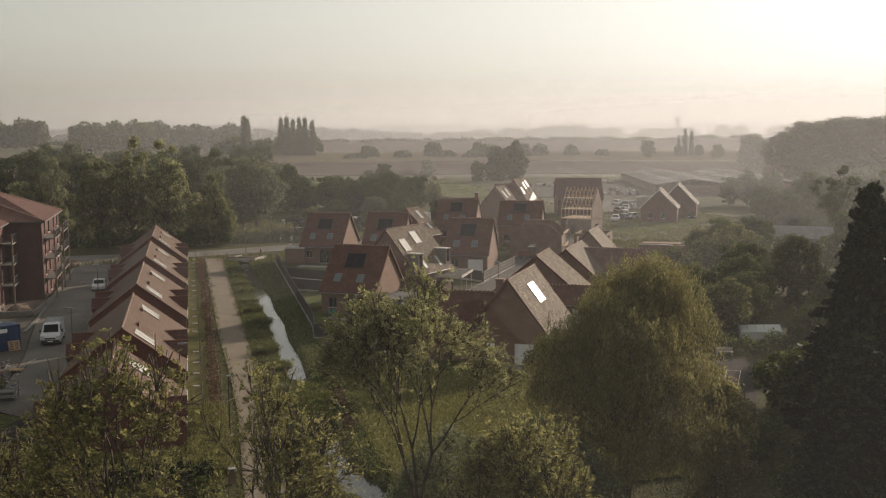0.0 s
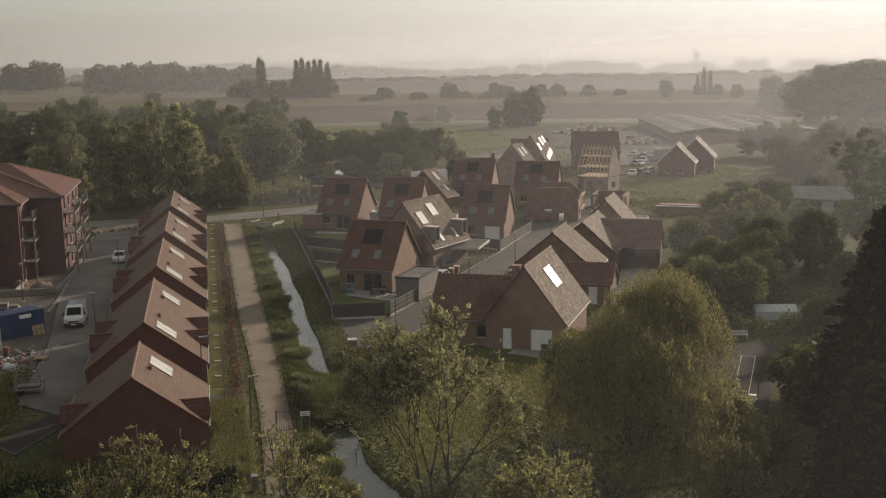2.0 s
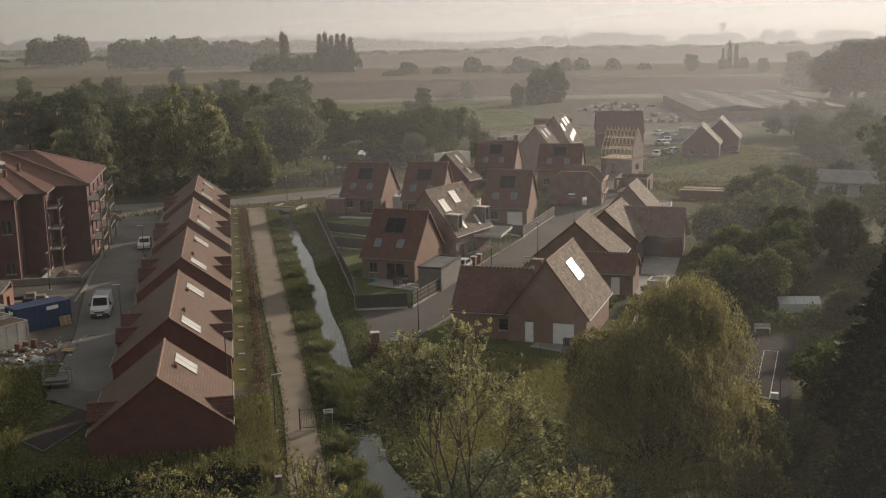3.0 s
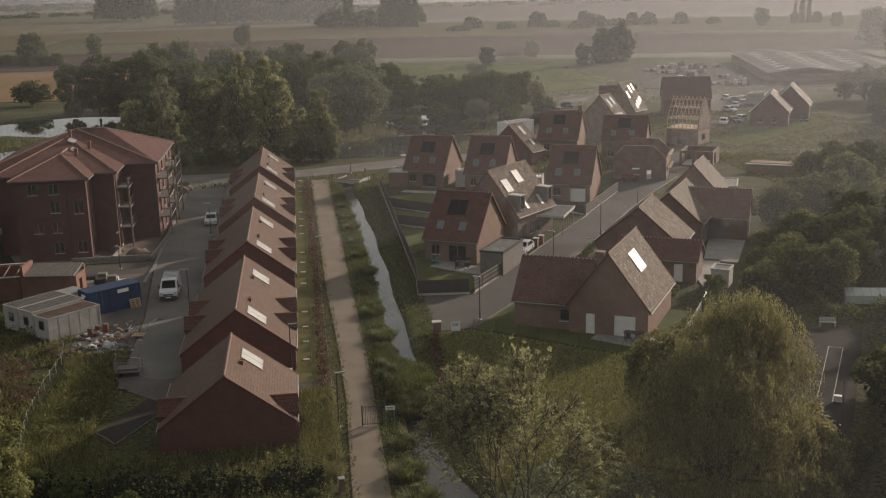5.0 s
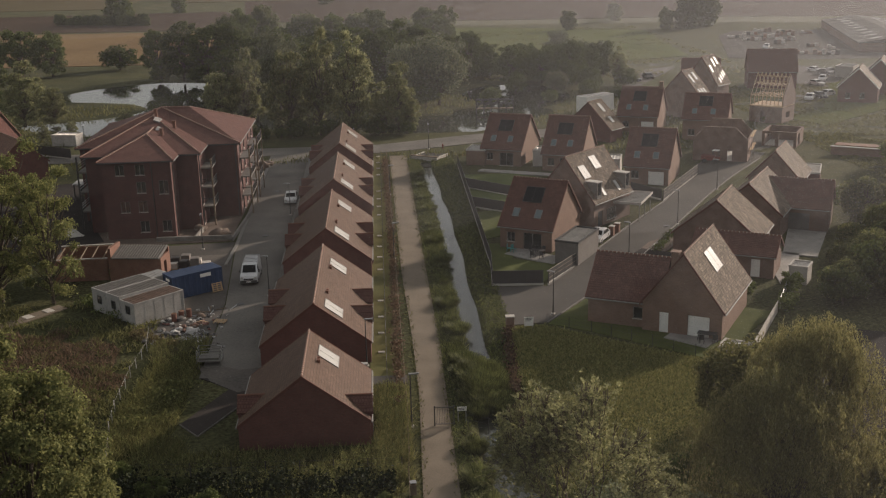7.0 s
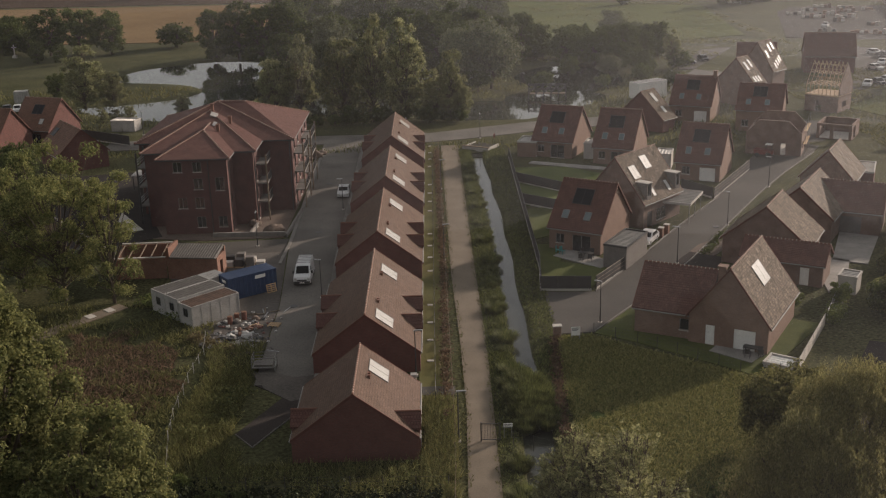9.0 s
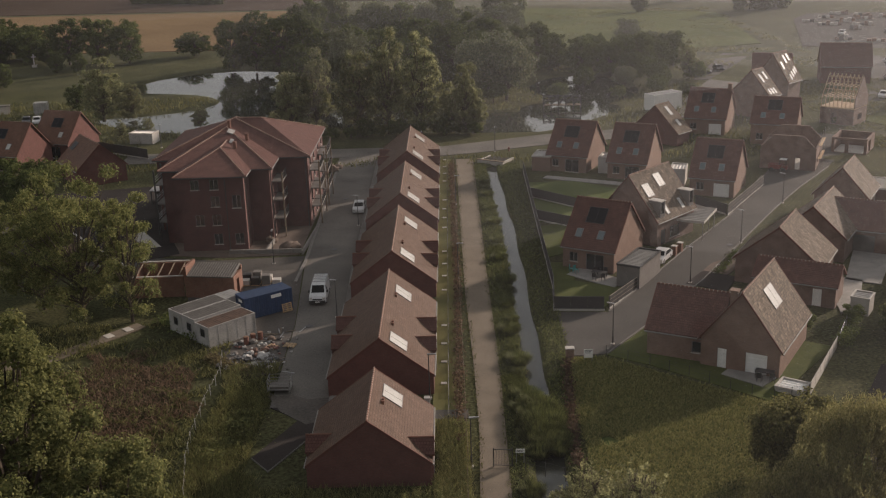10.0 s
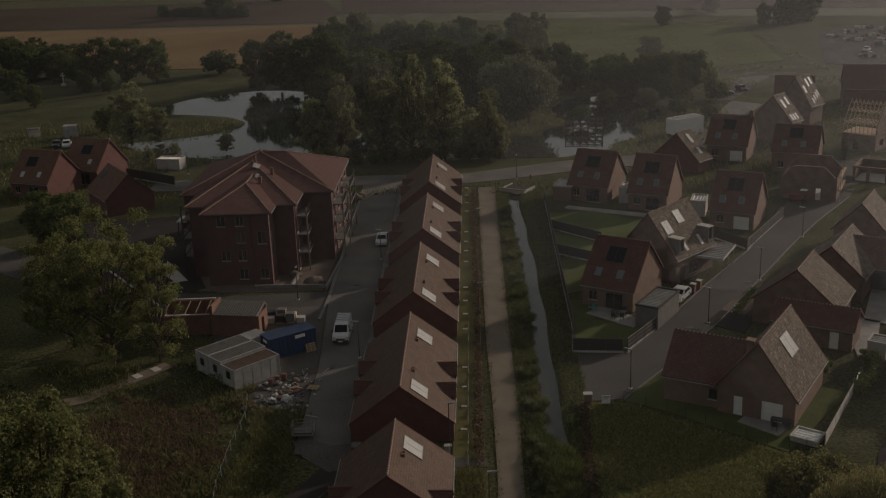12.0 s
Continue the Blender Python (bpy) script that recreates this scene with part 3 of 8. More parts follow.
# ---- houses ----
def pierced_wall(bm, a, b, h, holes, thick=0.3):
    """An upright wall from a to b (in plan), its outer face on that line, with openings (u0, u1, z0, z1)."""
    a, b = Vector((*a, 0)), Vector((*b, 0))
    d = (b - a).normalized()
    inward = Vector((-d.y, d.x, 0)) * thick
    us = sorted({0.004, (b - a).length - 0.004, *[x for q in holes for x in q[:2]]})
    zs = sorted({0.0, h, *[x for q in holes for x in q[2:]]})
    for u0, u1 in zip(us, us[1:]):
        for z0, z1 in zip(zs, zs[1:]):
            um, zm = (u0 + u1) / 2, (z0 + z1) / 2
            if not any(q[0] < um < q[1] and q[2] < zm < q[3] for q in holes):
                p, q = a + d * u0, a + d * u1
                add_prism(bm, [p + Vector((0, 0, z0)), q + Vector((0, 0, z0)), q + Vector((0, 0, z1)), p + Vector((0, 0, z1))], inward)


def fill_opening(parent, a, b, hole, kind):
    """The window, door or garage door of an opening in the wall from a to b."""
    a, b = Vector((*a, 0)), Vector((*b, 0))
    d = (b - a).normalized()
    turn = math.degrees(math.atan2(d.y, d.x))
    u0, u1, z0, z1 = hole
    o = a + d * u0
    local = pose(o.x, o.y, z0, 0, 0, turn)
    wd, ht = u1 - u0, z1 - z0
    if kind == "window":
        fr = bmesh.new()
        for q in ((0, wd, 0, 0.07), (0, wd, ht - 0.07, ht), (0, 0.07, 0.07, ht - 0.07), (wd - 0.07, wd, 0.07, ht - 0.07)):
            add_box(fr, q[0], q[1], 0.08, 0.15, q[2], q[3])
        if wd > 1.0:
            add_box(fr, wd / 2 - 0.04, wd / 2 + 0.04, 0.08, 0.15, 0.07, ht - 0.07)
        ob = part("window", fr, FRAME if parent.get("pale") else DARK, parent)
        box_part("pane", (0.07, wd - 0.07, 0.10, 0.12, 0.07, ht - 0.07), PANE, ob)
        box_part("sill", (-0.06, wd + 0.06, -0.06, 0.08, -0.07, -0.005), CONCRETE, ob)
    elif kind == "garage":
        bm = bmesh.new()
        for k in range(4):
            add_box(bm, 0, wd, 0.10, 0.14, k * ht / 4 + 0.01, (k + 1) * ht / 4 - 0.01)
        add_box(bm, 0, wd, 0.14, 0.17, 0, ht)
        ob = part("garage_door", bm, WHITE, parent, "white sectional garage door")
    else:
        bm = bmesh.new()
        add_box(bm, 0, wd, 0.08, 0.14, 0, ht)
        add_box(bm, 0.12, wd - 0.12, 0.05, 0.08, 0.15, ht - 0.15)
        ob = part("door", bm, {"door": DARK, "white_door": WHITE, "grey_door": CLAD}[kind], parent)
    ob.matrix_basis = local


def course_ring(x, y0, z0, y1, z1, pitch=0.26, step=0.022, thick=0.16):
    """The cut through a tiled slope from eave (y0, z0) to ridge (y1, z1): each course overlaps the one below."""
    n = max(2, round(math.hypot(y1 - y0, z1 - z0) / pitch))
    ring = []
    for k in range(n):
        a, b = k / n, (k + 1) / n
        ring.append((x, y0 + (y1 - y0) * a, z0 + (z1 - z0) * a + step))
        ring.append((x, y0 + (y1 - y0) * b, z0 + (z1 - z0) * b + 0.004))
    return ring + [(x, y1, z1 - thick), (x, y0, z0 - thick)]


def on_roof(parent, name, u, s, w, h, side, W, he, hr, mat, label="", frame_mat=None, lift=0.05):
    """A thing lying on a roof slope: u along the ridge, s up the slope (0 eave to 1 ridge), side -1 front or 1 back."""
    run, rise = W / 2, hr - he
    slope = math.hypot(run, rise)
    y = side * run * (1 - s)
    z = he + rise * s
    bm = bmesh.new()
    if frame_mat:
        for q in ((-w / 2 - 0.05, w / 2 + 0.05, -0.05, 0.0), (-w / 2 - 0.05, w / 2 + 0.05, h, h + 0.05), (-w / 2 - 0.05, -w / 2, 0, h), (w / 2, w / 2 + 0.05, 0, h)):
            add_box(bm, *q, -0.02, lift + 0.02)
        ob = part(name, bm, frame_mat, parent, label)
        if w > 1.25:
            box_part("pane", (-w / 2, -0.015, 0, h, -0.02, lift), mat, ob)
            box_part("pane", (0.015, w / 2, 0, h, -0.02, lift), mat, ob)
            box_part("glazing_bar", (-0.015, 0.015, 0, h, -0.02, lift + 0.015), frame_mat, ob)
        else:
            box_part("pane", (-w / 2, w / 2, 0, h, -0.02, lift), mat, ob)
    else:
        add_box(bm, -w / 2, w / 2, 0, h, -0.02, lift + 0.04)
        ob = part(name, bm, mat, parent, label)
    ang = math.degrees(math.atan2(rise, run))
    ob.matrix_basis = pose(u, y, z, 0, 0, 0 if side < 0 else 180) @ pose(0, 0, 0, ang)
    return ob


def ridge_caps(parent, L, hr, y=0.0, x0=None, pitch=0.42, r=0.12):
    n = max(1, round(L / pitch))
    bm = bmesh.new()
    add_tube(bm, (-0.2, 0, 0), (0.2, 0, 0), r, r * 0.88, 8)
    bedding = len(bm.faces)
    add_tube(bm, (0.13, 0, 0.005), (0.21, 0, 0.005), r * 1.02, r * 1.02, 8)
    for k, face in enumerate(bm.faces):
        face.material_index = int(k >= bedding)
    me = mesh_of("ridge_tile", bm, RIDGE)
    me.materials.append(MORTAR)
    start = -L / 2 if x0 is None else x0
    for k in range(n):
        ob = new("ridge_tile", me)
        ob.parent = parent
        ob.matrix_basis = pose(start + (k + 0.5) * L / n, y, hr + 0.02)


def gabled_house(name, cx, cy, turn, L, W, he, hr, label, roof=None, wall=None, group="", front=(), back=(), left=(), right=(),
                 skylights=(), panels=(), chimney=None, caps=True, over=0.25, verge=None, pane=None, category="house"):
    """A house with two gables: the ridge runs along its own x. L, W, he, hr are those of the roof's edges."""
    h = thing(name, cx, cy, 0, turn, label, category, group)
    h["pale"] = 1
    roof, wall = roof or TILE, wall or BRICK_BUFF
    l, w = L / 2 - over, W / 2 - over * 1.2
    rise = (hr - he) / (W / 2)
    top = he + rise * over * 1.2 - 0.2
    bm = bmesh.new()
    sides = {"front": ((-l, -w), (l, -w), front), "right": ((l, -w), (l, w), right), "back": ((l, w), (-l, w), back), "left": ((-l, w), (-l, -w), left)}
    for key, (a, b, holes) in sides.items():
        pierced_wall(bm, a, b, top, [q[:4] for q in holes if q[3] <= top])
    for s in (-1, 1):
        x = s * l
        ring = [(x, -w, top), (x, w, top), (x, 0, top + rise * w)]
        add_prism(bm, ring, (-0.3 * s, 0, 0))
    part("wall", bm, wall, h)
    for key, (a, b, holes) in sides.items():
        for q in holes:
            fill_opening(h, a, b, q[:4], q[4])
    for s in (-1, 1):
        bm = bmesh.new()
        add_prism(bm, course_ring(-L / 2, s * W / 2, he, 0.0, hr), (L, 0, 0))
        r = part("roof", bm, roof, h)
        bm = bmesh.new()
        add_tube(bm, (-L / 2, s * (W / 2 + 0.06), he - 0.12), (L / 2, s * (W / 2 + 0.06), he - 0.12), 0.07, 0.07, 6)
        part("gutter", bm, ZINC_DARK, h)
    for x in (-L / 2 + 0.04, L / 2 - 0.04):
        for s in (-1, 1):
            bm = bmesh.new()
            add_prism(bm, [(x - 0.055, s * W / 2, he + 0.035), (x + 0.055, s * W / 2, he + 0.035), (x + 0.055, 0, hr + 0.045), (x - 0.055, 0, hr + 0.045)], (0, 0, -0.26))
            part("verge", bm, verge or VERGE, h)
    if caps:
        ridge_caps(h, L, hr, r=0.095)
    for u, s, ww, hh, side in skylights:
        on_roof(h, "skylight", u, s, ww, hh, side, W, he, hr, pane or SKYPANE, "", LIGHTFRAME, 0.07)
    for u, s, ww, hh, side in panels:
        p = on_roof(h, "solar_panel", u, s, ww, hh, side, W, he, hr, SOLAR, "dark solar panel", DARK, 0.07)
    if chimney:
        u, v, zt = chimney
        bm = bmesh.new()
        add_box(bm, u - 0.35, u + 0.35, v - 0.35, v + 0.35, hr - abs(v) * rise - 0.8, zt)
        add_box(bm, u - 0.45, u + 0.45, v - 0.45, v + 0.45, zt, zt + 0.1)
        part("chimney", bm, wall, h)
    return h


def side_porch(parent, u, side, w, W, he, rise, zt):
    """A tiled wall dormer over a side door: its ridge runs level out of the main slope to the eave; u along the house, side 1 or -1."""
    a, drop = w / 2, w / 2 * 0.88
    v0, v1 = side * (W / 2 - (zt - he) / rise - 0.25), side * (W / 2 + 0.16)
    for s in (-1, 1):
        n, bm = 4, bmesh.new()
        ring = []
        for k in range(n):
            p, q = k / n, (k + 1) / n
            ring.append((u + s * a * (1 - p), v1, zt - drop * (1 - p) + 0.03))
            ring.append((u + s * a * (1 - q), v1, zt - drop * (1 - q) + 0.004))
        add_prism(bm, ring + [(u, v1, zt - 0.12), (u + s * a, v1, zt - drop - 0.12)], (0, v0 - v1, 0))
        part("porch_roof", bm, TILE_DARK, parent)
    bm = bmesh.new()
    n = 7
    for k in range(n):
        add_tube(bm, (u, v0 + (v1 - v0) * k / n, zt + 0.02), (u, v0 + (v1 - v0) * (k + 1) / n, zt + 0.02), 0.085, 0.1, 6)
    part("porch_ridge", bm, RIDGE, parent)
    bm = bmesh.new()
    ve = side * (W / 2 + 0.06)
    add_prism(bm, [(u - a + 0.1, ve, 0), (u + a - 0.1, ve, 0), (u + a - 0.1, ve, zt - drop), (u, ve, zt - 0.12), (u - a + 0.1, ve, zt - drop)], (0, -side * 0.22, 0))
    part("porch_wall", bm, BRICK_RED, parent)
    y0, y1 = sorted((ve, ve + side * 0.05))
    box_part("porch_door", (u - 0.45, u + 0.45, y0, y1, 0.05, 2.1), DARK, parent, "dark side door")
    bm = bmesh.new()
    px = u + a + 0.05
    add_tube(bm, (px, side * (W / 2 + 0.05), 0.05), (px, side * (W / 2 + 0.05), he - 0.1), 0.045, 0.045, 6)
    part("downpipe", bm, ZINC_DARK, parent)


def row_house(y0, y1, single):
    L, W, he, hr = y1 - y0, 10.3, 2.05, 5.95
    m = -L / 2
    lights = [m + 7.15] if single else [m + 2.2, m + 15.5]
    h = gabled_house("row_house", -5.85, (y0 + y1) / 2, 90, L, W, he, hr, "low red brick row house with a tiled gable roof", TILE_ROW, BRICK_RED, "row houses by the street",
                     skylights=[(u, 0.52, 2.3, 1.92, -1) for u in lights], over=0.07,
                     front=[(L * 0.3, L * 0.3 + 1.6, 0.1, 1.9, "window"), (L * 0.6, L * 0.6 + 1.6, 0.1, 1.9, "window")])
    # small terracotta vent stacks beside the skylights
    for u in ([m + 4.65] if single else [m + 5.2, m + 13.15]):
        for k in (0, 0.5):
            bm = bmesh.new()
            add_box(bm, u - 0.1 + k, u + 0.1 + k, -1.15, -0.92, 4.9, 5.42)
            add_box(bm, u - 0.13 + k, u + 0.13 + k, -1.18, -0.89, 5.42, 5.47)
            part("vent_stack", bm, RIDGE, h)
    for u in ([m + 1.75] if single else [m + 6.0, m + 11.1]):
        for side in (-1, 1):
            side_porch(h, u + (0.9 if side == 1 else 0.0), side, 2.3, W, he, (hr - he) / (W / 2), 3.5)
    return h


row_house(76.1, 86.3, True)
for y0, y1 in ((93.0, 112.8), (119.4, 139.1), (145.4, 164.8), (171.9, 192.1)):
    row_house(y0, y1, False)

VILLAGE = "new gabled houses by the village street"
WIN = "window"


def back_front(L):
    """Openings of a garden front: a wide sliding window, a door and a small window."""
    m = L / 2 - 0.25
    return [(m - 0.3, m + 2.1, 0.05, 2.2, WIN), (0.9, 2.0, 0.9, 2.1, WIN)]


def garage_front(L):
    return [(L - 3.6, L - 1.2, 0.02, 2.1, "garage"), (1.0, 2.2, 0.9, 2.1, WIN)]


def village_house(cx, cy, turn, L, W, he, hr, front, label, **more):
    return gabled_house("house", cx, cy, turn, L, W, he, hr, label, TILE_VILLAGE, BRICK_BUFF, VILLAGE, front=front,
                        skylights=[(-L * 0.24, 0.22, 0.8, 1.15, -1), (L * 0.16, 0.22, 0.8, 1.15, -1)], panels=[(-0.2, 0.52, 2.4, 2.2, -1)], pane=SKYDARK, **more)


village_house(20.8, 132.0, -30.5, 7.4, 10.6, 2.8, 8.0, back_front(7.4), "buff brick house with a steep red roof and garden terrace")
village_house(23.2, 183.0, -26.0, 7.5, 10.6, 2.8, 8.0, back_front(7.5), "buff brick house with a steep red tiled roof facing the pond")
village_house(32.3, 176.8, -24.5, 7.0, 10.8, 2.8, 8.4, back_front(7.0), "buff brick house with a steep red tiled roof and dark panel")
village_house(43.4, 164.6, -26.0, 7.3, 9.8, 2.8, 8.1, garage_front(7.3), "buff brick house with a red tiled roof and white garage door")
village_house(52.5, 209.3, -25.5, 8.2, 9.9, 3.1, 8.2, garage_front(8.2), "buff brick house with a red roof, white garage and chimney", chimney=(3.6, 0.0, 9.2))
village_house(62.2, 198.2, -24.0, 8.4, 9.4, 3.9, 8.2, garage_front(8.4), "brick house with a red roof behind a building shell")

# house with dormers, its eaves side to the street
hb = gabled_house("house", 28.3, 142.6, 47, 9.8, 9.7, 3.4, 9.2, "brick house with brown tiles, sky-pale skylights and two dormers", TILE_BROWN, BRICK_BROWN, VILLAGE,
                  skylights=[(-2.9, 0.50, 1.5, 1.9, -1), (0.6, 0.62, 1.5, 1.9, -1), (-1.6, 0.10, 0.6, 1.5, -1), (2.1, 0.10, 0.6, 1.5, -1)],
                  front=[(1.0, 2.2, 0.02, 2.1, "door"), (3.2, 5.6, 0.5, 2.1, WIN)])
for u in (-3.3, 3.9):
    bm = bmesh.new()
    add_box(bm, u - 0.58, u - 0.42, -4.5, -2.2, 3.6, 6.0)
    add_box(bm, u + 0.42, u + 0.58, -4.5, -2.2, 3.6, 6.0)
    add_box(bm, u - 0.42, u + 0.42, -4.5, -4.35, 3.6, 4.25)
    add_box(bm, u - 0.42, u + 0.42, -4.3, -2.0, 3.6, 5.8)
    d = part("dormer", bm, CLAD, hb, "grey clad box dormer")
    box_part("dormer_roof", (u - 0.63, u + 0.63, -4.58, -1.9, 6.003, 6.1), RENDER_GREY, d, "pale flat roof edge")
    box_part("pane", (u - 0.4, u + 0.4, -4.36, -4.32, 4.26, 5.78), PANE, d)
gabled_house("house", 41.1, 200.1, 46, 4.6, 10.4, 2.4, 7.2, "narrow brick house with brown tiles and bright skylights", TILE_BROWN, BRICK_RED, VILLAGE,
             skylights=[(0.2, 0.60, 0.9, 2.0, -1), (0.2, 0.22, 0.8, 1.4, -1)])
gabled_house("house", 64.7, 221.9, 44.6, 4.6, 9.4, 4.6, 9.7, "tall brick house with brown tiles and rows of skylights", TILE_BROWN, BRICK_BROWN, VILLAGE,
             skylights=[(-0.9, 0.52, 0.7, 2.0, -1), (0.9, 0.60, 0.7, 1.8, -1), (-1.3, 0.08, 0.5, 1.3, -1), (-0.3, 0.08, 0.5, 1.3, -1), (0.7, 0.08, 0.5, 1.3, -1)])
gabled_house("house", 75.0, 241.3, 45, 6.0, 8.6, 4.0, 10.2, "tall brick house with a stepped tiled roof and skylights", TILE_BROWN, BRICK_BROWN, VILLAGE,
             skylights=[(0.2, 0.62, 0.7, 1.9, -1), (1.8, 0.68, 0.7, 1.7, -1), (-1.9, 0.45, 0.7, 1.8, -1), (-0.9, 0.08, 0.5, 1.3, -1), (0.2, 0.16, 0.5, 1.3, -1), (1.3, 0.22, 0.5, 1.3, -1), (2.2, 0.28, 0.5, 1.3, -1)])
gabled_house("house", 76.6, 252.0, -15, 9, 9, 3.2, 8.4, "house with a dark red roof at the end of the street", TILE_VILLAGE, BRICK_RED, VILLAGE, front=garage_front(9))

# gabled house nearest the meadow, with its lower wing
gabled_house("house", 32.0, 101.2, 59.4, 11.6, 8.4, 2.8, 8.3, "grey-brown brick house with tan tiles and one big skylight", TILE_BROWN, BRICK_BUFF, VILLAGE,
             skylights=[(-0.1, 0.485, 2.5, 2.2, -1)], chimney=(-5.1, 0.9, 8.2), left=[(1.7, 2.6, 0.05, 2.1, "white_door"), (4.5, 6.6, 0.05, 2.15, "garage")])
gabled_house("house_wing", 26.0, 103.4, -27.0, 7.6, 8.6, 2.7, 6.3, "lower wing with a dark red tiled roof", TILE_VILLAGE, BRICK_BUFF, VILLAGE, front=[(4.6, 6.6, 0.9, 2.1, WIN)])
gabled_house("house", 41.5, 123.1, 60.4, 8.3, 10.5, 3.1, 7.5, "long brick house with a brown tiled roof", TILE_BROWN, BRICK_BROWN, VILLAGE, front=[(1, 2.2, 0.9, 2.1, WIN)])
gabled_house("house_wing", 41.2, 116.6, -29.0, 9.6, 5.6, 2.6, 4.4, "low lean wing with a ribbed tile roof", TILE_VILLAGE, BRICK_BROWN, VILLAGE, front=[(6.6, 7.6, 0.05, 2.1, "white_door")])
gabled_house("house", 49.6, 134.4, 58.6, 11.0, 8.8, 3.1, 6.9, "brick house with brown tiles beside a paved terrace", TILE_BROWN, BRICK_BROWN, VILLAGE)
# a flat grey panel fills the porch opening in place of its shaded depth
gabled_house("house_wing", 55.4, 134.6, -27.5, 8.4, 6.9, 3.0, 6.2, "cross wing with a red tiled roof and deep porch", TILE_VILLAGE, BRICK_BROWN, VILLAGE, front=[(2.2, 5.6, 0.05, 2.3, "grey_door")])
gabled_house("house", 58.8, 151.4, 59.7, 8.5, 7.9, 3.0, 7.2, "brick house with brown tiles and a flat-roofed annex", TILE_BROWN, BRICK_BROWN, VILLAGE, left=[(2.5, 3.5, 3.0, 4.2, WIN)])
gabled_house("house", 96.7, 260.9, -13.7, 11.8, 9.8, 4.0, 9.0, "large dark-roofed brick house at the village edge", TILE_VILLAGE, BRICK_RED, VILLAGE)
gabled_house("house", 107.4, 234.6, 62, 9.0, 8.8, 3.4, 7.7, "brick house with a bright white gable verge", TILE_BROWN, BRICK_RED, VILLAGE, verge=WHITE, left=[(1.6, 2.6, 1.0, 2.2, WIN), (4.6, 5.6, 1.0, 2.2, WIN)])
gabled_house("house", 116.8, 244.6, 62, 9.0, 9.4, 3.4, 8.2, "brick house with a bright white gable verge", TILE_BROWN, BRICK_RED, VILLAGE, verge=WHITE)
gabled_house("bungalow", 106.8, 173.4, -40, 18, 8, 2.5, 4.3, "low pale-roofed bungalow among garden trees", ZINC_DARK, RENDER_GREY, front=[(2, 3.4, 0.9, 2.1, WIN), (8, 10, 0.3, 2.1, WIN), (12, 13.2, 0.9, 2.1, WIN)], caps=False)
gabled_house("house", -79.5, 195.5, -20, 9, 10, 2.9, 8.2, "red brick house with a tiled roof and solar panel", TILE, BRICK_RED, VILLAGE, panels=[(-1, 0.5, 2.2, 2.0, -1)], skylights=[(-2, 0.18, 0.8, 1.1, -1), (1.8, 0.2, 0.8, 1.1, -1)], front=back_front(9))
gabled_house("house", -73.2, 205.0, -20, 8.5, 10, 2.9, 8.2, "red brick house with a tiled roof and solar panel", TILE, BRICK_RED, VILLAGE, panels=[(0, 0.5, 2.2, 2.0, -1)], skylights=[(1.8, 0.2, 0.8, 1.1, -1)], front=back_front(8.5))
gabled_house("house", -61.5, 183.5, -55, 11, 9, 2.9, 7.0, "red brick house with a dark tiled roof by the trees", TILE, BRICK_RED, VILLAGE, panels=[(-3.6, 0.5, 1.6, 1.6, -1)])


# ---- apartment block ----
def hip_roof(parent, x0, x1, y0, y1, z, ridge_a, ridge_b, over=0.5):
    """A hipped roof over a rectangle; ridge_a and ridge_b are its ridge's ends (x, y, z)."""
    x0, x1, y0, y1 = x0 - over, x1 + over, y0 - over, y1 + over
    c = [(x0, y0, z), (x1, y0, z), (x1, y1, z), (x0, y1, z)]
    a, b = ridge_a, ridge_b
    bm = bmesh.new()
    for ring in ([c[0], c[1], a], [c[1], c[2], b, a], [c[2], c[3], b], [c[3], c[0], a, b]):
        add_prism(bm, ring, (0, 0, -0.18))
    part("roof", bm, TILE_DARK, parent)
    for p, q in ((c[0], a), (c[1], a), (c[2], b), (c[3], b), (a, b)):
        p, q = Vector(p) + Vector((0, 0, 0.04)), Vector(q) + Vector((0, 0, 0.04))
        n = max(1, round((q - p).length / 0.42))
        bm, bed = bmesh.new(), []
        for k in range(n):
            add_tube(bm, p.lerp(q, k / n), p.lerp(q, (k + 0.8) / n), 0.11, 0.095, 6)
            at = len(bm.faces)
            add_tube(bm, p.lerp(q, (k + 0.8) / n), p.lerp(q, (k + 1) / n), 0.115, 0.115, 6)
            bed += range(at, len(bm.faces))
        bm.faces.ensure_lookup_table()
        for k in bed:
            bm.faces[k].material_index = 1
        part("hip_ridge", bm, RIDGE, parent).data.materials.append(MORTAR)
    bm = bmesh.new()
    for p, q in ((c[0], c[1]), (c[1], c[2]), (c[3], c[0])):
        add_tube(bm, Vector(p) + Vector((0, 0, -0.14)), Vector(q) + Vector((0, 0, -0.14)), 0.09, 0.09, 6)
    part("gutter", bm, DARK, parent)


ap = thing("apartment_building", 0, 0, 0, 0, "four-storey red brick apartment block with hipped tile roofs", "building")
ap["pale"] = 1
EAVE = 10.5
bm = bmesh.new()
# each block: x0, x1, y0, y1 and the windows of its front
P = (-35.6, -26.7, 140.0, 156.0)
M = (-38.6, -23.8, 144.0, 170.0)
R = (-41.0, -19.3, 150.6, 170.0)
win_p = [(1.7, 2.9, 8.6, 10.0), (4.3, 5.5, 8.6, 10.0), (4.3, 5.5, 6.2, 7.7), (7.2, 8.4, 6.0, 7.8), (2.0, 3.2, 3.6, 5.1), (4.3, 5.5, 3.6, 5.1), (4.3, 5.5, 0.9, 2.4), (7.2, 8.4, 0.9, 2.4)]
pierced_wall(bm, (P[0], P[2]), (P[1], P[2]), EAVE, win_p)
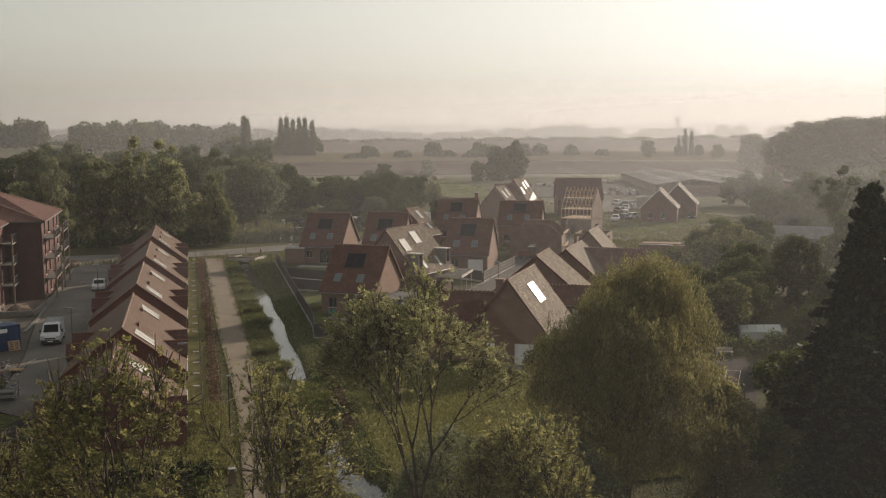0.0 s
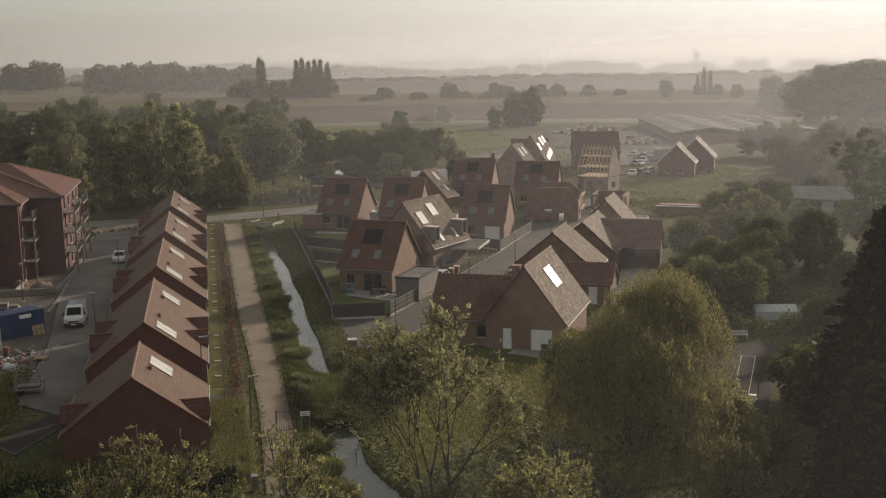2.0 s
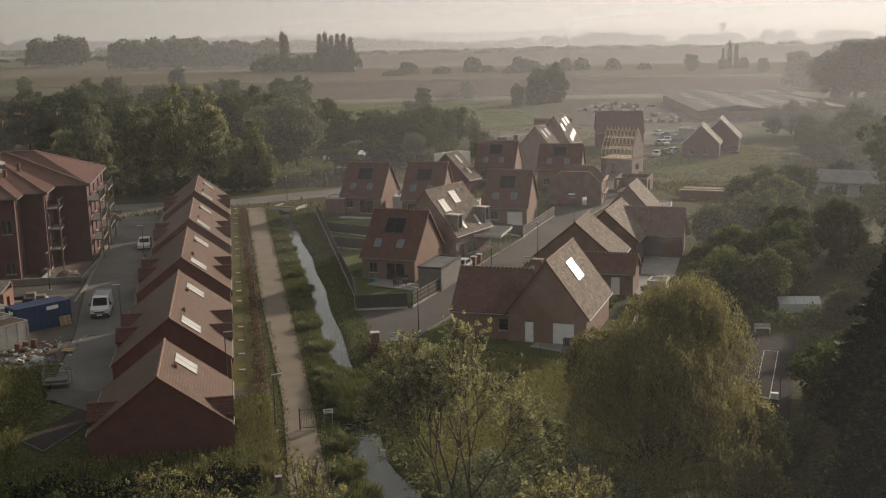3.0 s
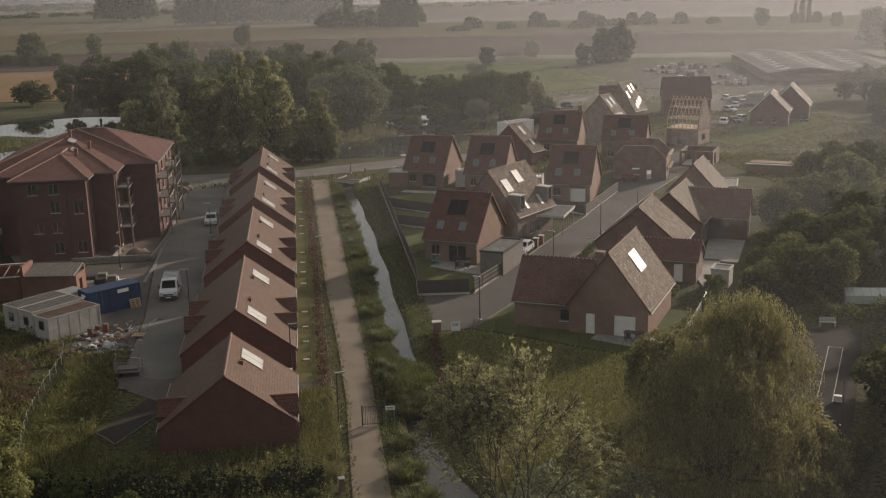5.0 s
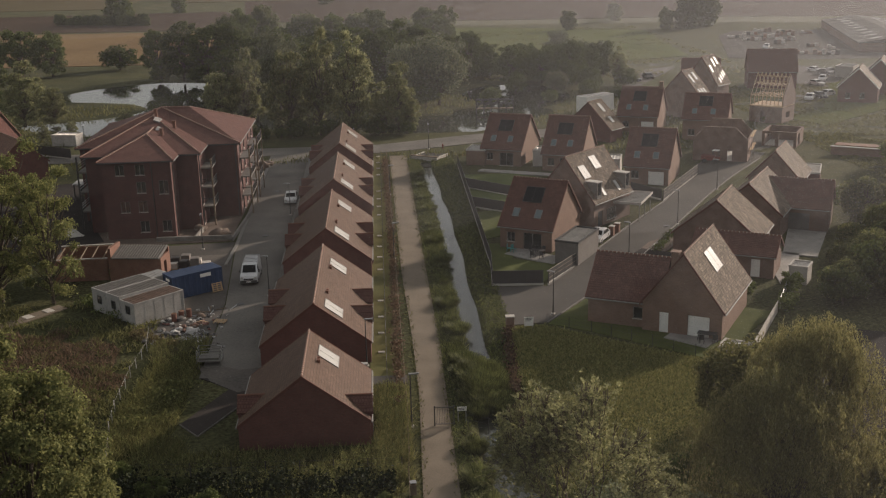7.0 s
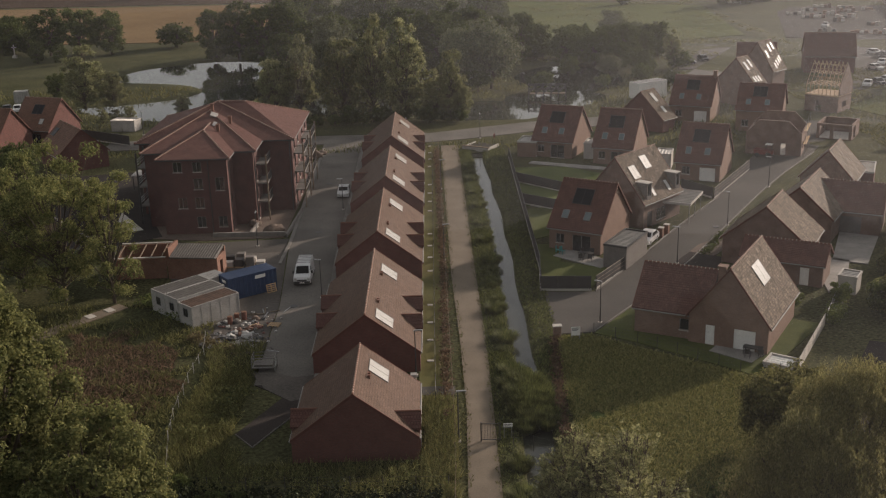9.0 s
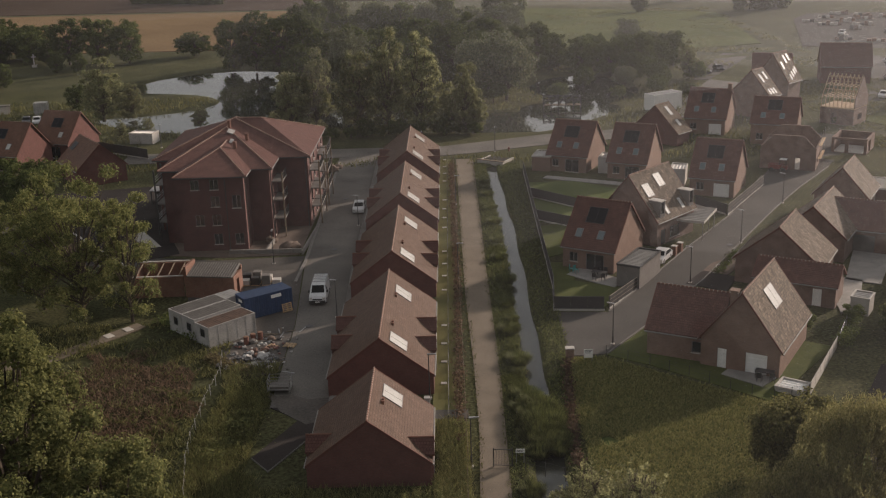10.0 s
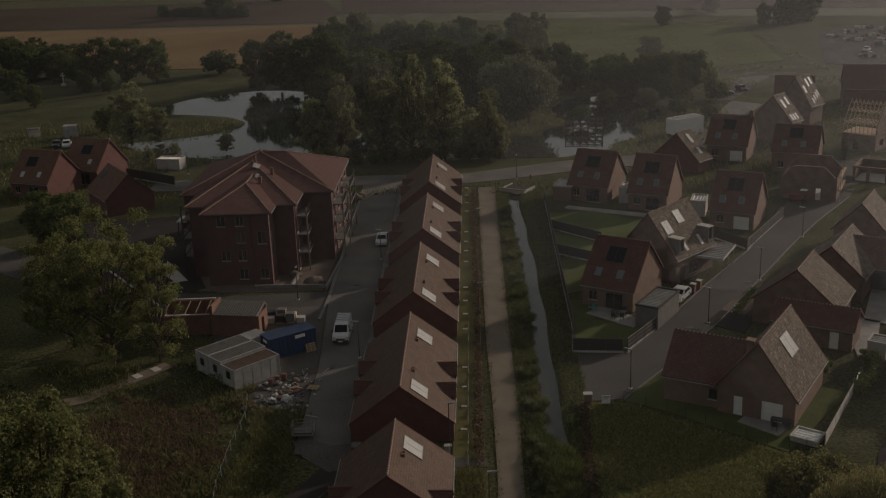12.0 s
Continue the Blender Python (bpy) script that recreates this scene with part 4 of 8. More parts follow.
pierced_wall(bm, (P[1], P[2]), (P[1], M[2]), EAVE, [(1.6, 2.3, 1.0, 2.4), (1.6, 2.3, 3.7, 5.1)])
pierced_wall(bm, (P[0], M[2]), (P[0], P[2]), EAVE, [])
pierced_wall(bm, (P[1], M[2]), (M[1], M[2]), EAVE, [])
pierced_wall(bm, (M[1], M[2]), (M[1], R[2]), EAVE, [(1.2, 2.4, 2.7 * k + 0.3, 2.7 * k + 2.3) for k in range(3)])
pierced_wall(bm, (M[0], M[2]), (P[0], M[2]), EAVE, [])
pierced_wall(bm, (M[0], R[2]), (M[0], M[2]), EAVE, [])
pierced_wall(bm, (M[1], R[2]), (R[1], R[2]), EAVE, [])
east = [(u, u + 1.5, 2.7 * k + 0.3, 2.7 * k + 2.3) for k in range(4) for u in (2.2, 6.6, 12.0, 16.2)]
east = [q for q in east if q[3] < EAVE]
pierced_wall(bm, (R[1], R[2]), (R[1], R[3]), EAVE, east)
pierced_wall(bm, (R[1], R[3]), (R[0], R[3]), EAVE, [])
pierced_wall(bm, (R[0], R[3]), (R[0], R[2]), EAVE, [(3, 4.4, 2.7 * k + 0.9, 2.7 * k + 2.2) for k in range(3)])
pierced_wall(bm, (R[0], R[2]), (M[0], R[2]), EAVE, [])
part("wall", bm, BRICK_DARK, ap)
for q in win_p:
    fill_opening(ap, (P[0], P[2]), (P[1], P[2]), q, "window")
for q in east:
    fill_opening(ap, (R[1], R[2]), (R[1], R[3]), q, "window")
for k in range(3):
    fill_opening(ap, (M[1], M[2]), (M[1], R[2]), (1.2, 2.4, 2.7 * k + 0.3, 2.7 * k + 2.3), "window")
hip_roof(ap, *P, EAVE, (-31.2, 148.5, 12.5), (-31.2, 160.0, 12.5))
hip_roof(ap, *M, EAVE + 0.02, (-32.0, 158.0, 13.5), (-32.0, 166.0, 13.5))
hip_roof(ap, *R, EAVE + 0.04, (-31.4, 161.6, 14.2), (-27.2, 161.2, 14.2))
for x, y, z in ((-29.5, 150.5, 12.6), (-31.6, 158.0, 14.2), (-28.4, 154.2, 13.0)):
    bm = bmesh.new()
    add_box(bm, x - 0.2, x + 0.2, y - 0.2, y + 0.2, z - 1.2, z + 0.25)
    add_box(bm, x - 0.28, x + 0.28, y - 0.28, y + 0.28, z + 0.25, z + 0.33)
    part("vent_stack", bm, RIDGE, ap)
for k, (x, y) in enumerate(((-31.0, 155.9), (-30.2, 152.9))):
    bm = bmesh.new()
    add_box(bm, -0.5, 0.5, -0.6, 0.6, 0, 0.15)
    v = part("roof_hatch", bm, ZINC, ap, "open white roof hatch")
    v.matrix_basis = pose(x, y, 13.2 if k == 0 else 12.3, 14, 20)


def balcony(x0, x1, y0, y1, z):
    """A slab with a baluster rail on its outer sides."""
    bm = bmesh.new()
    add_box(bm, x0, x1, y0, y1, z - 0.18, z)
    b = part("balcony", bm, KERB, ap)
    bm = bmesh.new()
    add_box(bm, x1 - 0.06, x1, y0, y1, z + 1.0, z + 1.06)
    add_box(bm, x0, x1 - 0.06, y0, y0 + 0.06, z + 1.0, z + 1.06)
    n = int((y1 - y0) / 0.16)
    for k in range(n + 1):
        y = y0 + (y1 - y0 - 0.03) * k / n
        add_box(bm, x1 - 0.05, x1 - 0.01, y, y + 0.03, z, z + 1.0)
    part("railing", bm, DARK, b)


for k in range(1, 4):
    balcony(M[1], M[1] + 1.5, 146.0, 149.8, 2.7 * k)
    balcony(R[1], R[1] + 1.5, 152.0, 158.0, 2.7 * k)
    balcony(R[1], R[1] + 1.5, 162.0, 168.0, 2.7 * k)
for x, y in ((-22.35, 145.8), (-17.85, 151.8), (-17.85, 158.2), (-17.85, 161.8), (-17.85, 168.2)):
    box_part("balcony_post", (x - 0.09, x + 0.09, y - 0.09, y + 0.09, 0, 9.4), OLDWOOD, ap)

for x, y in ((-29.2, 139.93), (-26.62, 141.0), (-23.72, 144.6), (-35.68, 141.2), (-19.6, 150.52)):
    bm = bmesh.new()
    add_tube(bm, (x, y, 0.05), (x, y, EAVE - 0.2), 0.06, 0.06, 6)
    part("downpipe", bm, DARK, ap)
for k in range(1, 4):
    box_part("balcony", (-40.2, -38.62, 145.6, 149.4, 2.7 * k - 0.18, 2.7 * k), KERB, ap)
    for z in (0.35, 0.7, 1.0):
        box_part("railing", (-40.2, -40.14, 145.6, 149.4, 2.7 * k + z, 2.7 * k + z + 0.05), STEEL, ap)
for y in (145.5, 149.5):
    box_part("balcony_post", (-40.3, -40.1, y - 0.1, y + 0.1, 0, 10.2), DARK, ap)

# ---- building site ----
def container(name, cx, cy, turn, l, w, h, mat, label, category="container", roof=None, rib=0.05):
    """A steel box with ribbed sides, corner posts and doors."""
    c = thing(name, cx, cy, 0.03, turn, label, category)
    bm = bmesh.new()
    n = int(l / 0.28)
    ring = []
    for sgn in (-1, 1):
        for k in range(n + 1):
            for dx, out in ((0.0, k % 2), (0.06, (k + 1) % 2)):
                x = -l / 2 + 0.1 + (l - 0.3) * k / n + dx
                ring.append((-sgn * x, sgn * (w / 2 - 0.02 - rib * out), 0.12))
    if rib < 0.02:
        # flat panels with narrow cover strips
        add_box(bm, -l / 2 + 0.05, l / 2 - 0.05, -w / 2 + 0.03, w / 2 - 0.03, 0.12, h - 0.08)
        for k in range(1, int(l / 1.2)):
            x = -l / 2 + k * 1.2
            add_box(bm, x, x + 0.05, -w / 2 + 0.015, w / 2 - 0.015, 0.14, h - 0.12)
    else:
        add_prism(bm, ring, (0, 0, h - 0.2))
    part("body", bm, mat, c)
    bm = bmesh.new()
    for sx in (-1, 1):
        for sy in (-1, 1):
            x0, x1 = sorted((sx * l / 2, sx * (l / 2 - 0.12)))
            y0, y1 = sorted((sy * w / 2, sy * (w / 2 - 0.12)))
            add_box(bm, x0, x1, y0, y1, 0, h)
    for sy in (-1, 1):
        y0, y1 = sorted((sy * w / 2, sy * (w / 2 - 0.1)))
        add_box(bm, -l / 2 + 0.12, l / 2 - 0.12, y0, y1, h - 0.12, h)
        add_box(bm, -l / 2 + 0.12, l / 2 - 0.12, y0, y1, 0, 0.14)
    for sx in (-1, 1):
        x0, x1 = sorted((sx * l / 2, sx * (l / 2 - 0.1)))
        add_box(bm, x0, x1, -w / 2 + 0.12, w / 2 - 0.12, h - 0.12, h)
    part("frame", bm, mat, c)
    bm = bmesh.new()
    add_box(bm, -l / 2 + 0.1, l / 2 - 0.1, -w / 2 + 0.1, w / 2 - 0.1, h - 0.06, h - 0.03)
    for k in range(int(l / 0.35)):
        x = -l / 2 + 0.2 + k * 0.35
        add_box(bm, x, x + 0.16, -w / 2 + 0.1, w / 2 - 0.1, h - 0.03, h + 0.005)
    part("roof", bm, roof or mat, c)
    return c


bx = container("shipping_container", -20.7, 116.2, 36, 6.06, 2.44, 2.6, BLUEBOX, "blue steel shipping container in the site yard")
box_part("sign", (0.3, 1.6, -1.245, -1.225, 1.9, 2.3), WHITE, bx, "small white plate")
box_part("sign", (-3.05, -3.032, -0.55, 0.35, 1.95, 2.25), WHITE, bx, "small white plate")
CABIN_RUST = noisy("rusted_cabin_roof", (0.040, 0.026, 0.020), (0.135, 0.078, 0.050), 0.9, 0.85, 0.2)
CABIN = noisy("cabin_panels", (0.22, 0.215, 0.20), (0.40, 0.385, 0.36), 0.8, 0.6, 0.1)
axis = Vector((0.7071, 0.7071))
side_dir = Vector((0.7071, -0.7071))
corner = Vector((-30.5, 111.1))
for k, (mat, roof, label) in enumerate(((CABIN, FIBRE, "white site cabin with a ribbed metal roof"), (CABIN, FIBRE, "white site cabin with a small window"), (CABIN, CABIN_RUST, "stained site cabin with a rusty flat roof"))):
    c = corner + side_dir * (1.32 + 2.66 * k) + axis * 3.0
    cb = container("site_cabin", c.x, c.y, 45, 6.06, 2.58, 2.65 if k < 2 else 2.4, mat, label, "cabin", roof, 0.01 if k < 2 else 0.012)
    fr = box_part("window", (-3.06, -3.03, -0.5, 0.3, 1.1, 2.0), DARK, cb)
    box_part("pane", (-3.075, -3.061, -0.42, 0.22, 1.18, 1.92), PANE, fr)
c = corner + axis * 7.4 + side_dir * 0.6
container("site_cabin", c.x, c.y, 45, 2.6, 2.3, 2.4, CABIN, "small white site store with a ribbed roof", "cabin", ZINC, 0.01)

# brick store with a ribbed roof, and its roofless half
st = thing("brick_store", -27.9, 122.9, 0, -8, "orange brick store with a ribbed metal roof", "shed")
bm = bmesh.new()
l, d = 3.1, 1.6
pierced_wall(bm, (-l, -d), (l, -d), 2.7, [])
pierced_wall(bm, (l, -d), (l, d), 2.75, [(1.0, 1.9, 0.02, 2.1)])
pierced_wall(bm, (l, d), (-l, d), 3.3, [])
pierced_wall(bm, (-l, d), (-l, -d), 3.9, [])
part("wall", bm, BRICK_RUST, st)
bm = bmesh.new()
ring, n = [], 18
for k in range(n):
    x = -l + 0.32 + k * (2 * l - 0.4) / n
    ring += [(x, -d - 0.15, 2.74), (x + 0.05, -d - 0.15, 2.82), (x + 0.14, -d - 0.15, 2.82), (x + 0.19, -d - 0.15, 2.74)]
ring += [(l - 0.08, -d - 0.15, 2.66), (-l + 0.32, -d - 0.15, 2.66)]
add_prism(bm, ring, (0, 2 * d + 0.25, 0.66))
part("roof", bm, FIBRE, st)
st2 = thing("brick_store", -34.6, 124.4, 0, 2, "roofless orange brick store with open rafters", "shed")
bm = bmesh.new()
for a, b, h in (((-3.1, -2.4), (3.1, -2.4), 2.5), ((3.1, 2.4), (-3.1, 2.4), 2.9), ((-3.1, 2.4), (-3.1, -2.4), 2.5)):
    pierced_wall(bm, a, b, h, [])
part("wall", bm, BRICK_RUST, st2)
for k in range(5):
    x = -2.7 + k * 1.3
    bm = bmesh.new()
    add_prism(bm, [(x, -2.5, 2.62), (x + 0.1, -2.5, 2.62), (x + 0.1, 2.5, 3.02), (x, 2.5, 3.02)], (0, 0, -0.12))
    part("rafter", bm, OLDWOOD, st2)
for y, z in ((-2.3, 2.62), (2.3, 3.02)):
    box_part("wall_plate", (-3.1, 3.1, y - 0.12, y + 0.12, z, z + 0.08), CONCRETE, st2)


# ---- vehicles ----
def wheel_on(parent, x, y, r=0.33, w=0.22):
    bm = bmesh.new()
    add_tube(bm, (x - w / 2, y, r), (x + w / 2, y, r), r, r, 16)
    t = part("wheel", bm, TYRE, parent)
    bm = bmesh.new()
    s = 1 if x > 0 else -1
    add_tube(bm, (x + s * w / 2, y, r), (x + s * (w / 2 + 0.015), y, r), r * 0.6, r * 0.55, 12)
    part("rim", bm, STEEL, t)


def vehicle(name, x, y, turn, L, W, H, profile, glass_from, paint, label, category, rack=False):
    """A car or van facing its own -y: profile is a ring of (y, z) along the side, glass_from the height where windows start."""
    v = thing(name, x, y, 0.03, turn, label, category)
    bm = bmesh.new()
    rings = []
    for s, k in ((-1, 0.0), (-0.93, 1.0), (0.93, 1.0), (1, 0.0)):
        ring = []
        for py, pz in profile:
            inset = 0.0 if pz < glass_from else (pz - glass_from) / (H - glass_from + 1e-6) * 0.16 * W / 2
            edge = 1.0 if abs(s) == 1 else 0.93
            zz = pz if abs(s) < 1 else pz * 0.985 + 0.005
            ring.append(bm.verts.new(((s * W / 2) - math.copysign(inset, s), py * (1 if abs(s) < 1 else 0.985), zz)))
        rings.append(ring)
    n = len(profile)
    for a, b in zip(rings, rings[1:]):
        for i in range(n):
            j = (i + 1) % n
            bm.faces.new((a[i], a[j], b[j], b[i]))
    bm.faces.new(rings[0][::-1]), bm.faces.new(rings[-1])
    body = part("body", bm, paint, v)
    for sx in (-1, 1):
        for wy in (-L / 2 + L * 0.18, L / 2 - L * 0.2):
            wheel_on(v, sx * (W / 2 - 0.1), wy)
    return v


def glass_quad(parent, name, ring, mat=None):
    bm = bmesh.new()
    add_prism(bm, ring, (0, 0, -0.01))
    return part(name, bm, mat or AUTOGLASS, parent)


def white_van(x, y, turn, label, rack=True):
    L, W, H = 5.3, 1.95, 2.1
    pr = [(-2.65, 0.35), (-2.65, 0.85), (-2.45, 1.1), (-1.75, 1.25), (-1.05, 2.05), (-0.6, H), (2.5, H), (2.65, 1.9), (2.65, 0.35)]
    v = vehicle("van", x, y, turn, L, W, H, pr, 1.25, CARWHITE, label, "van")
    glass_quad(v, "windscreen", [(-0.76, -1.74, 1.30), (0.76, -1.74, 1.30), (0.70, -1.12, 2.0), (-0.70, -1.12, 2.0)])
    for s in (-1, 1):
        bm = bmesh.new()
        x0 = s * (W / 2 - 0.04)
        add_prism(bm, [(x0, -1.5, 1.3), (x0, -0.5, 1.3), (s * (W / 2 - 0.12), -0.5, 1.85), (s * (W / 2 - 0.11), -1.1, 1.85)], (s * 0.02, 0, 0))
        part("side_window", bm, AUTOGLASS, v)
        box_part("headlight", (*sorted((s * 0.6, s * 0.9)), -2.67, -2.6, 0.8, 1.02), SKYPANE, v)
        box_part("mirror", (*sorted((s * 0.98, s * 1.18)), -1.55, -1.42, 1.25, 1.55), DARK, v)
    box_part("bumper", (-0.95, 0.95, -2.72, -2.6, 0.3, 0.62), DARK, v)
    box_part("number_plate", (-0.26, 0.26, -2.735, -2.72, 0.42, 0.53), WHITE, v, "blank white plate")
    box_part("grille", (-0.55, 0.55, -2.69, -2.62, 0.68, 0.85), DARK, v)
    if rack:
        bm = bmesh.new()
        for k in range(6):
            yy = -0.4 + k * 0.55
            add_box(bm, -0.78, 0.78, yy, yy + 0.06, H + 0.08, H + 0.14)
        for s in (-1, 1):
            add_box(bm, s * 0.78 - 0.03, s * 0.78 + 0.03, -0.5, 2.5, H + 0.02, H + 0.1)
        part("roof_rack", bm, STEEL, v)
    return v


def car(x, y, turn, paint, label):
    L, W, H = 4.1, 1.75, 1.48
    pr = [(-2.05, 0.3), (-2.05, 0.65), (-1.85, 0.82), (-1.0, 0.95), (-0.35, 1.42), (0.0, H), (1.1, 1.44), (1.85, 1.0), (2.05, 0.9), (2.05, 0.3)]
    v = vehicle("car", x, y, turn, L, W, H, pr, 0.95, paint, label, "car")
    glass_quad(v, "windscreen", [(-0.68, -0.98, 0.99), (0.68, -0.98, 0.99), (0.62, -0.38, 1.42), (-0.62, -0.38, 1.42)])
    glass_quad(v, "rear_window", [(-0.62, 1.15, 1.43), (0.62, 1.15, 1.43), (0.66, 1.8, 1.05), (-0.66, 1.8, 1.05)])
    for s in (-1, 1):
        bm = bmesh.new()
        x0 = s * (W / 2 - 0.02)
        add_prism(bm, [(x0, -0.75, 0.98), (x0, 1.5, 0.98), (s * (W / 2 - 0.11), 1.05, 1.38), (s * (W / 2 - 0.11), -0.3, 1.38)], (s * 0.015, 0, 0))
        part("side_window", bm, AUTOGLASS, v)
        box_part("headlight", (*sorted((s * 0.5, s * 0.8)), -2.06, -2.0, 0.58, 0.74), SKYPANE, v)
        box_part("tail_light", (*sorted((s * 0.6, s * 0.82)), 2.0, 2.07, 0.65, 0.85), RUST, v)
    return v


white_van(-14.75, 120.3, 0, "white delivery van with a roof rack on the street")
car(-12.85, 157.8, 0, CARWHITE, "small white car parked by the kerb")
car(28.0, 130.6, -30, CARWHITE, "white car parked beside a garage")
car(66.5, 276.5, 70, CARDARK, "dark car in the far car park")
container("site_cabin", -93.2, 246.8, 10, 3.0, 2.6, 2.8, CABIN, "small white cabin beside the pond", "cabin", ZINC)
for x, y, a, paint, label in ((107.8, 259.3, 20, CARWHITE, "white car parked before the far houses"), (103.3, 242.1, -60, CARWHITE, "white car parked before the far houses"),
                              (117.9, 278.8, 30, CARDARK, "dark car parked behind the far houses"), (117.3, 284.2, 30, CARWHITE, "white car parked behind the far houses"), (116.8, 237.0, -28, CARDARK, "dark car parked beside a gable")):
    car(x, y, a, paint, label)
car(-92.8, 236.2, 15, CARDARK, "dark car parked by the pond")
car(-90.4, 236.0, 15, CARWHITE, "small white car parked by the pond")
car(-88.0, 235.2, 15, CARDARK, "dark car parked by the pond")
cr = thing("wayside_cross", -123.4, 325.4, 0, 0, "pale stone wayside cross on a plinth", "cross")
box_part("plinth", (-0.6, 0.6, -0.6, 0.6, 0, 0.7), CONCRETE, cr)
box_part("shaft", (-0.14, 0.14, -0.14, 0.14, 0.7, 3.9), CONCRETE, cr)
box_part("arm", (-0.75, 0.75, -0.12, 0.12, 2.9, 3.2), CONCRETE, cr)
gk = thing("picket_shelter", -102.7, 248.6, 0, 10, "small pale picket-sided shelter on the grass", "shelter")
for k in range(9):
    box_part("picket", (-1.3 + k * 0.3, -1.1 + k * 0.3, -0.8, -0.74, 0, 1.9), CONCRETE, gk)
box_part("back_panel", (-1.3, 1.3, 0.7, 0.76, 0, 1.9), CONCRETE, gk)
box_part("roof", (-1.5, 1.5, -0.95, 0.95, 1.92, 2.05), FIBRE, gk)
for x, y in ((-37.1, 109.9), (-35.5, 111.7)):
    sl = thing("path_slab", x, y, 0.05, 46, "pale concrete slab laid across the footpath", "slab", "slabs on the footpath")
    box_part("slab", (-0.45, 0.45, -0.6, 0.6, 0, 0.05), CONCRETE, sl)
for k, (x, y) in enumerate(((97.5, 237.6), (100.6, 239.4), (112.4, 267), (119.8, 280), (125.4, 344.4), (71.5, 281.5))):
    car(x, y, -30 + 40 * (k % 2), CARWHITE if k % 2 == 0 else CARDARK, "parked car by the far lane")


# ---- trees ----
def grow(rng, p, d, length, rad, depth, tubes, tips, spread, kids):
    q = p
    for k in range(2):
        d2 = d + rng.normal(0, 0.13, 3); d2 /= np.linalg.norm(d2)
        e = q + d2 * length / 2
        tubes.append((q, e, rad * (1 - 0.18 * k), rad * (1 - 0.18 * (k + 1))))
        q, d = e, d2
    if depth <= 3:
        tips.append((p + q) / 2)
    if depth == 0:
        tips.append(q)
        return
    n = kids if depth > 1 else kids + 1
    ph = rng.uniform(0, math.tau)
    for k in range(n):
        side = np.cross(d, rng.normal(size=3)); side /= np.linalg.norm(side) + 1e-9
        a = spread * rng.uniform(0.6, 1.25)
        nd = d * math.cos(a) + side * math.sin(a)
        nd[2] += 0.12; nd /= np.linalg.norm(nd)
        grow(rng, q, nd, length * rng.uniform(0.66, 0.86), rad * 0.62, depth - 1, tubes, tips, spread, kids)


def tree_meshes(seed, height, radius, bare, leaves, size, leaf_mat, depth=4, kids=3, spread=0.6, clump=0.75, droop=0.25, weep=0.0, twigs=True, spray=0.0, inner=0.3, hang=0.05, keep=0.42, skirt=0.0):
    """Trunk with limbs, and a crown of tufts or leaf sprays round its twigs; bare is the height of the clear stem."""
    rng = np.random.default_rng(seed)
    tubes, tips = [], []
    grow(rng, np.array([0.0, 0, 0]), np.array([0.0, 0, 1.0]), 1.0, 0.07, depth, tubes, tips, spread, kids)
    tips = np.array(tips)
    top, wide = tips[:, 2].max(), np.percentile(np.hypot(tips[:, 0], tips[:, 1]), 92)
    low = tips[:, 2].min()
    sx, stem = (radius - clump * 0.7) / wide, 1.0

    def place(p):
        z = p[..., 2]
        zz = np.where(z < stem, z / stem * bare, bare + (z - stem) / (top - stem) * (height - clump - bare))
        return np.stack([p[..., 0] * sx, p[..., 1] * sx, zz], -1)

    bm = bmesh.new()
    scale = height / 14 * (0.45 if spray else 0.7)
    for a, b, ra, rb in tubes:
        if ra > 0.011 or twigs:
            add_tube(bm, place(a), place(b), max(0.02, ra * 4.2 * scale), max(0.015, rb * 4.2 * scale), 7 if ra > 0.03 else 4)
    trunk = mesh_of("trunk", bm, BARK, True)
    pts = place(tips)
    pick = rng.integers(0, len(pts), leaves)
    off = rng.normal(0, 1, (leaves, 3)) * clump * np.array([0.62, 0.62, 0.45])
    pos = pts[pick] + off
    pos[:, 2] -= rng.exponential(height * hang, leaves)
    if weep:
        fall = rng.uniform(0, 1, leaves) ** 0.8 * weep * rng.uniform(0.4, 1.2, len(pts))[pick]
        ang = rng.integers(0, 5, leaves) * 1.3 + pick
        pos = pts[pick] + np.stack([np.cos(ang) * clump * 0.5, np.sin(ang) * clump * 0.5, np.zeros(leaves)], 1) + rng.normal(0, 0.16, (leaves, 3))
        pos[:, 2] -= fall
    pos[:, 2] = np.maximum(pos[:, 2], 0.4)
    if spray:
        # leaves only towards the outside of the crown
        mid = np.array([0, 0, bare + (height - bare) * 0.35])
        far = np.linalg.norm((pts - mid) / np.array([radius, radius, height - mid[2]]), axis=1)
        w = np.clip(far - inner, 0.0, 1) * rng.uniform(0.05, 1.0, len(pts)) * (rng.uniform(0, 1, len(pts)) < keep)
        w *= np.clip((pts[:, 2] - bare - skirt * (height - bare)) / (0.12 * height), 0.0, 1)
        pick = rng.choice(len(pts), leaves, p=w / w.sum())
        out = pts[pick] - mid
        out /= np.linalg.norm(out, axis=1)[:, None] + 1e-9
        at = pts[pick] + rng.normal(0, clump * 0.6, (leaves, 3))
        at[:, 2] -= rng.exponential(height * hang, leaves)
        v, f = sprays_at(at, out, spray, rng)
        return trunk, soup("crown", v, f, leaf_mat)
    v, f = leaves_at(pos, size, rng, droop if not weep else 1.4)
    return trunk, soup("crown", v, f, leaf_mat)


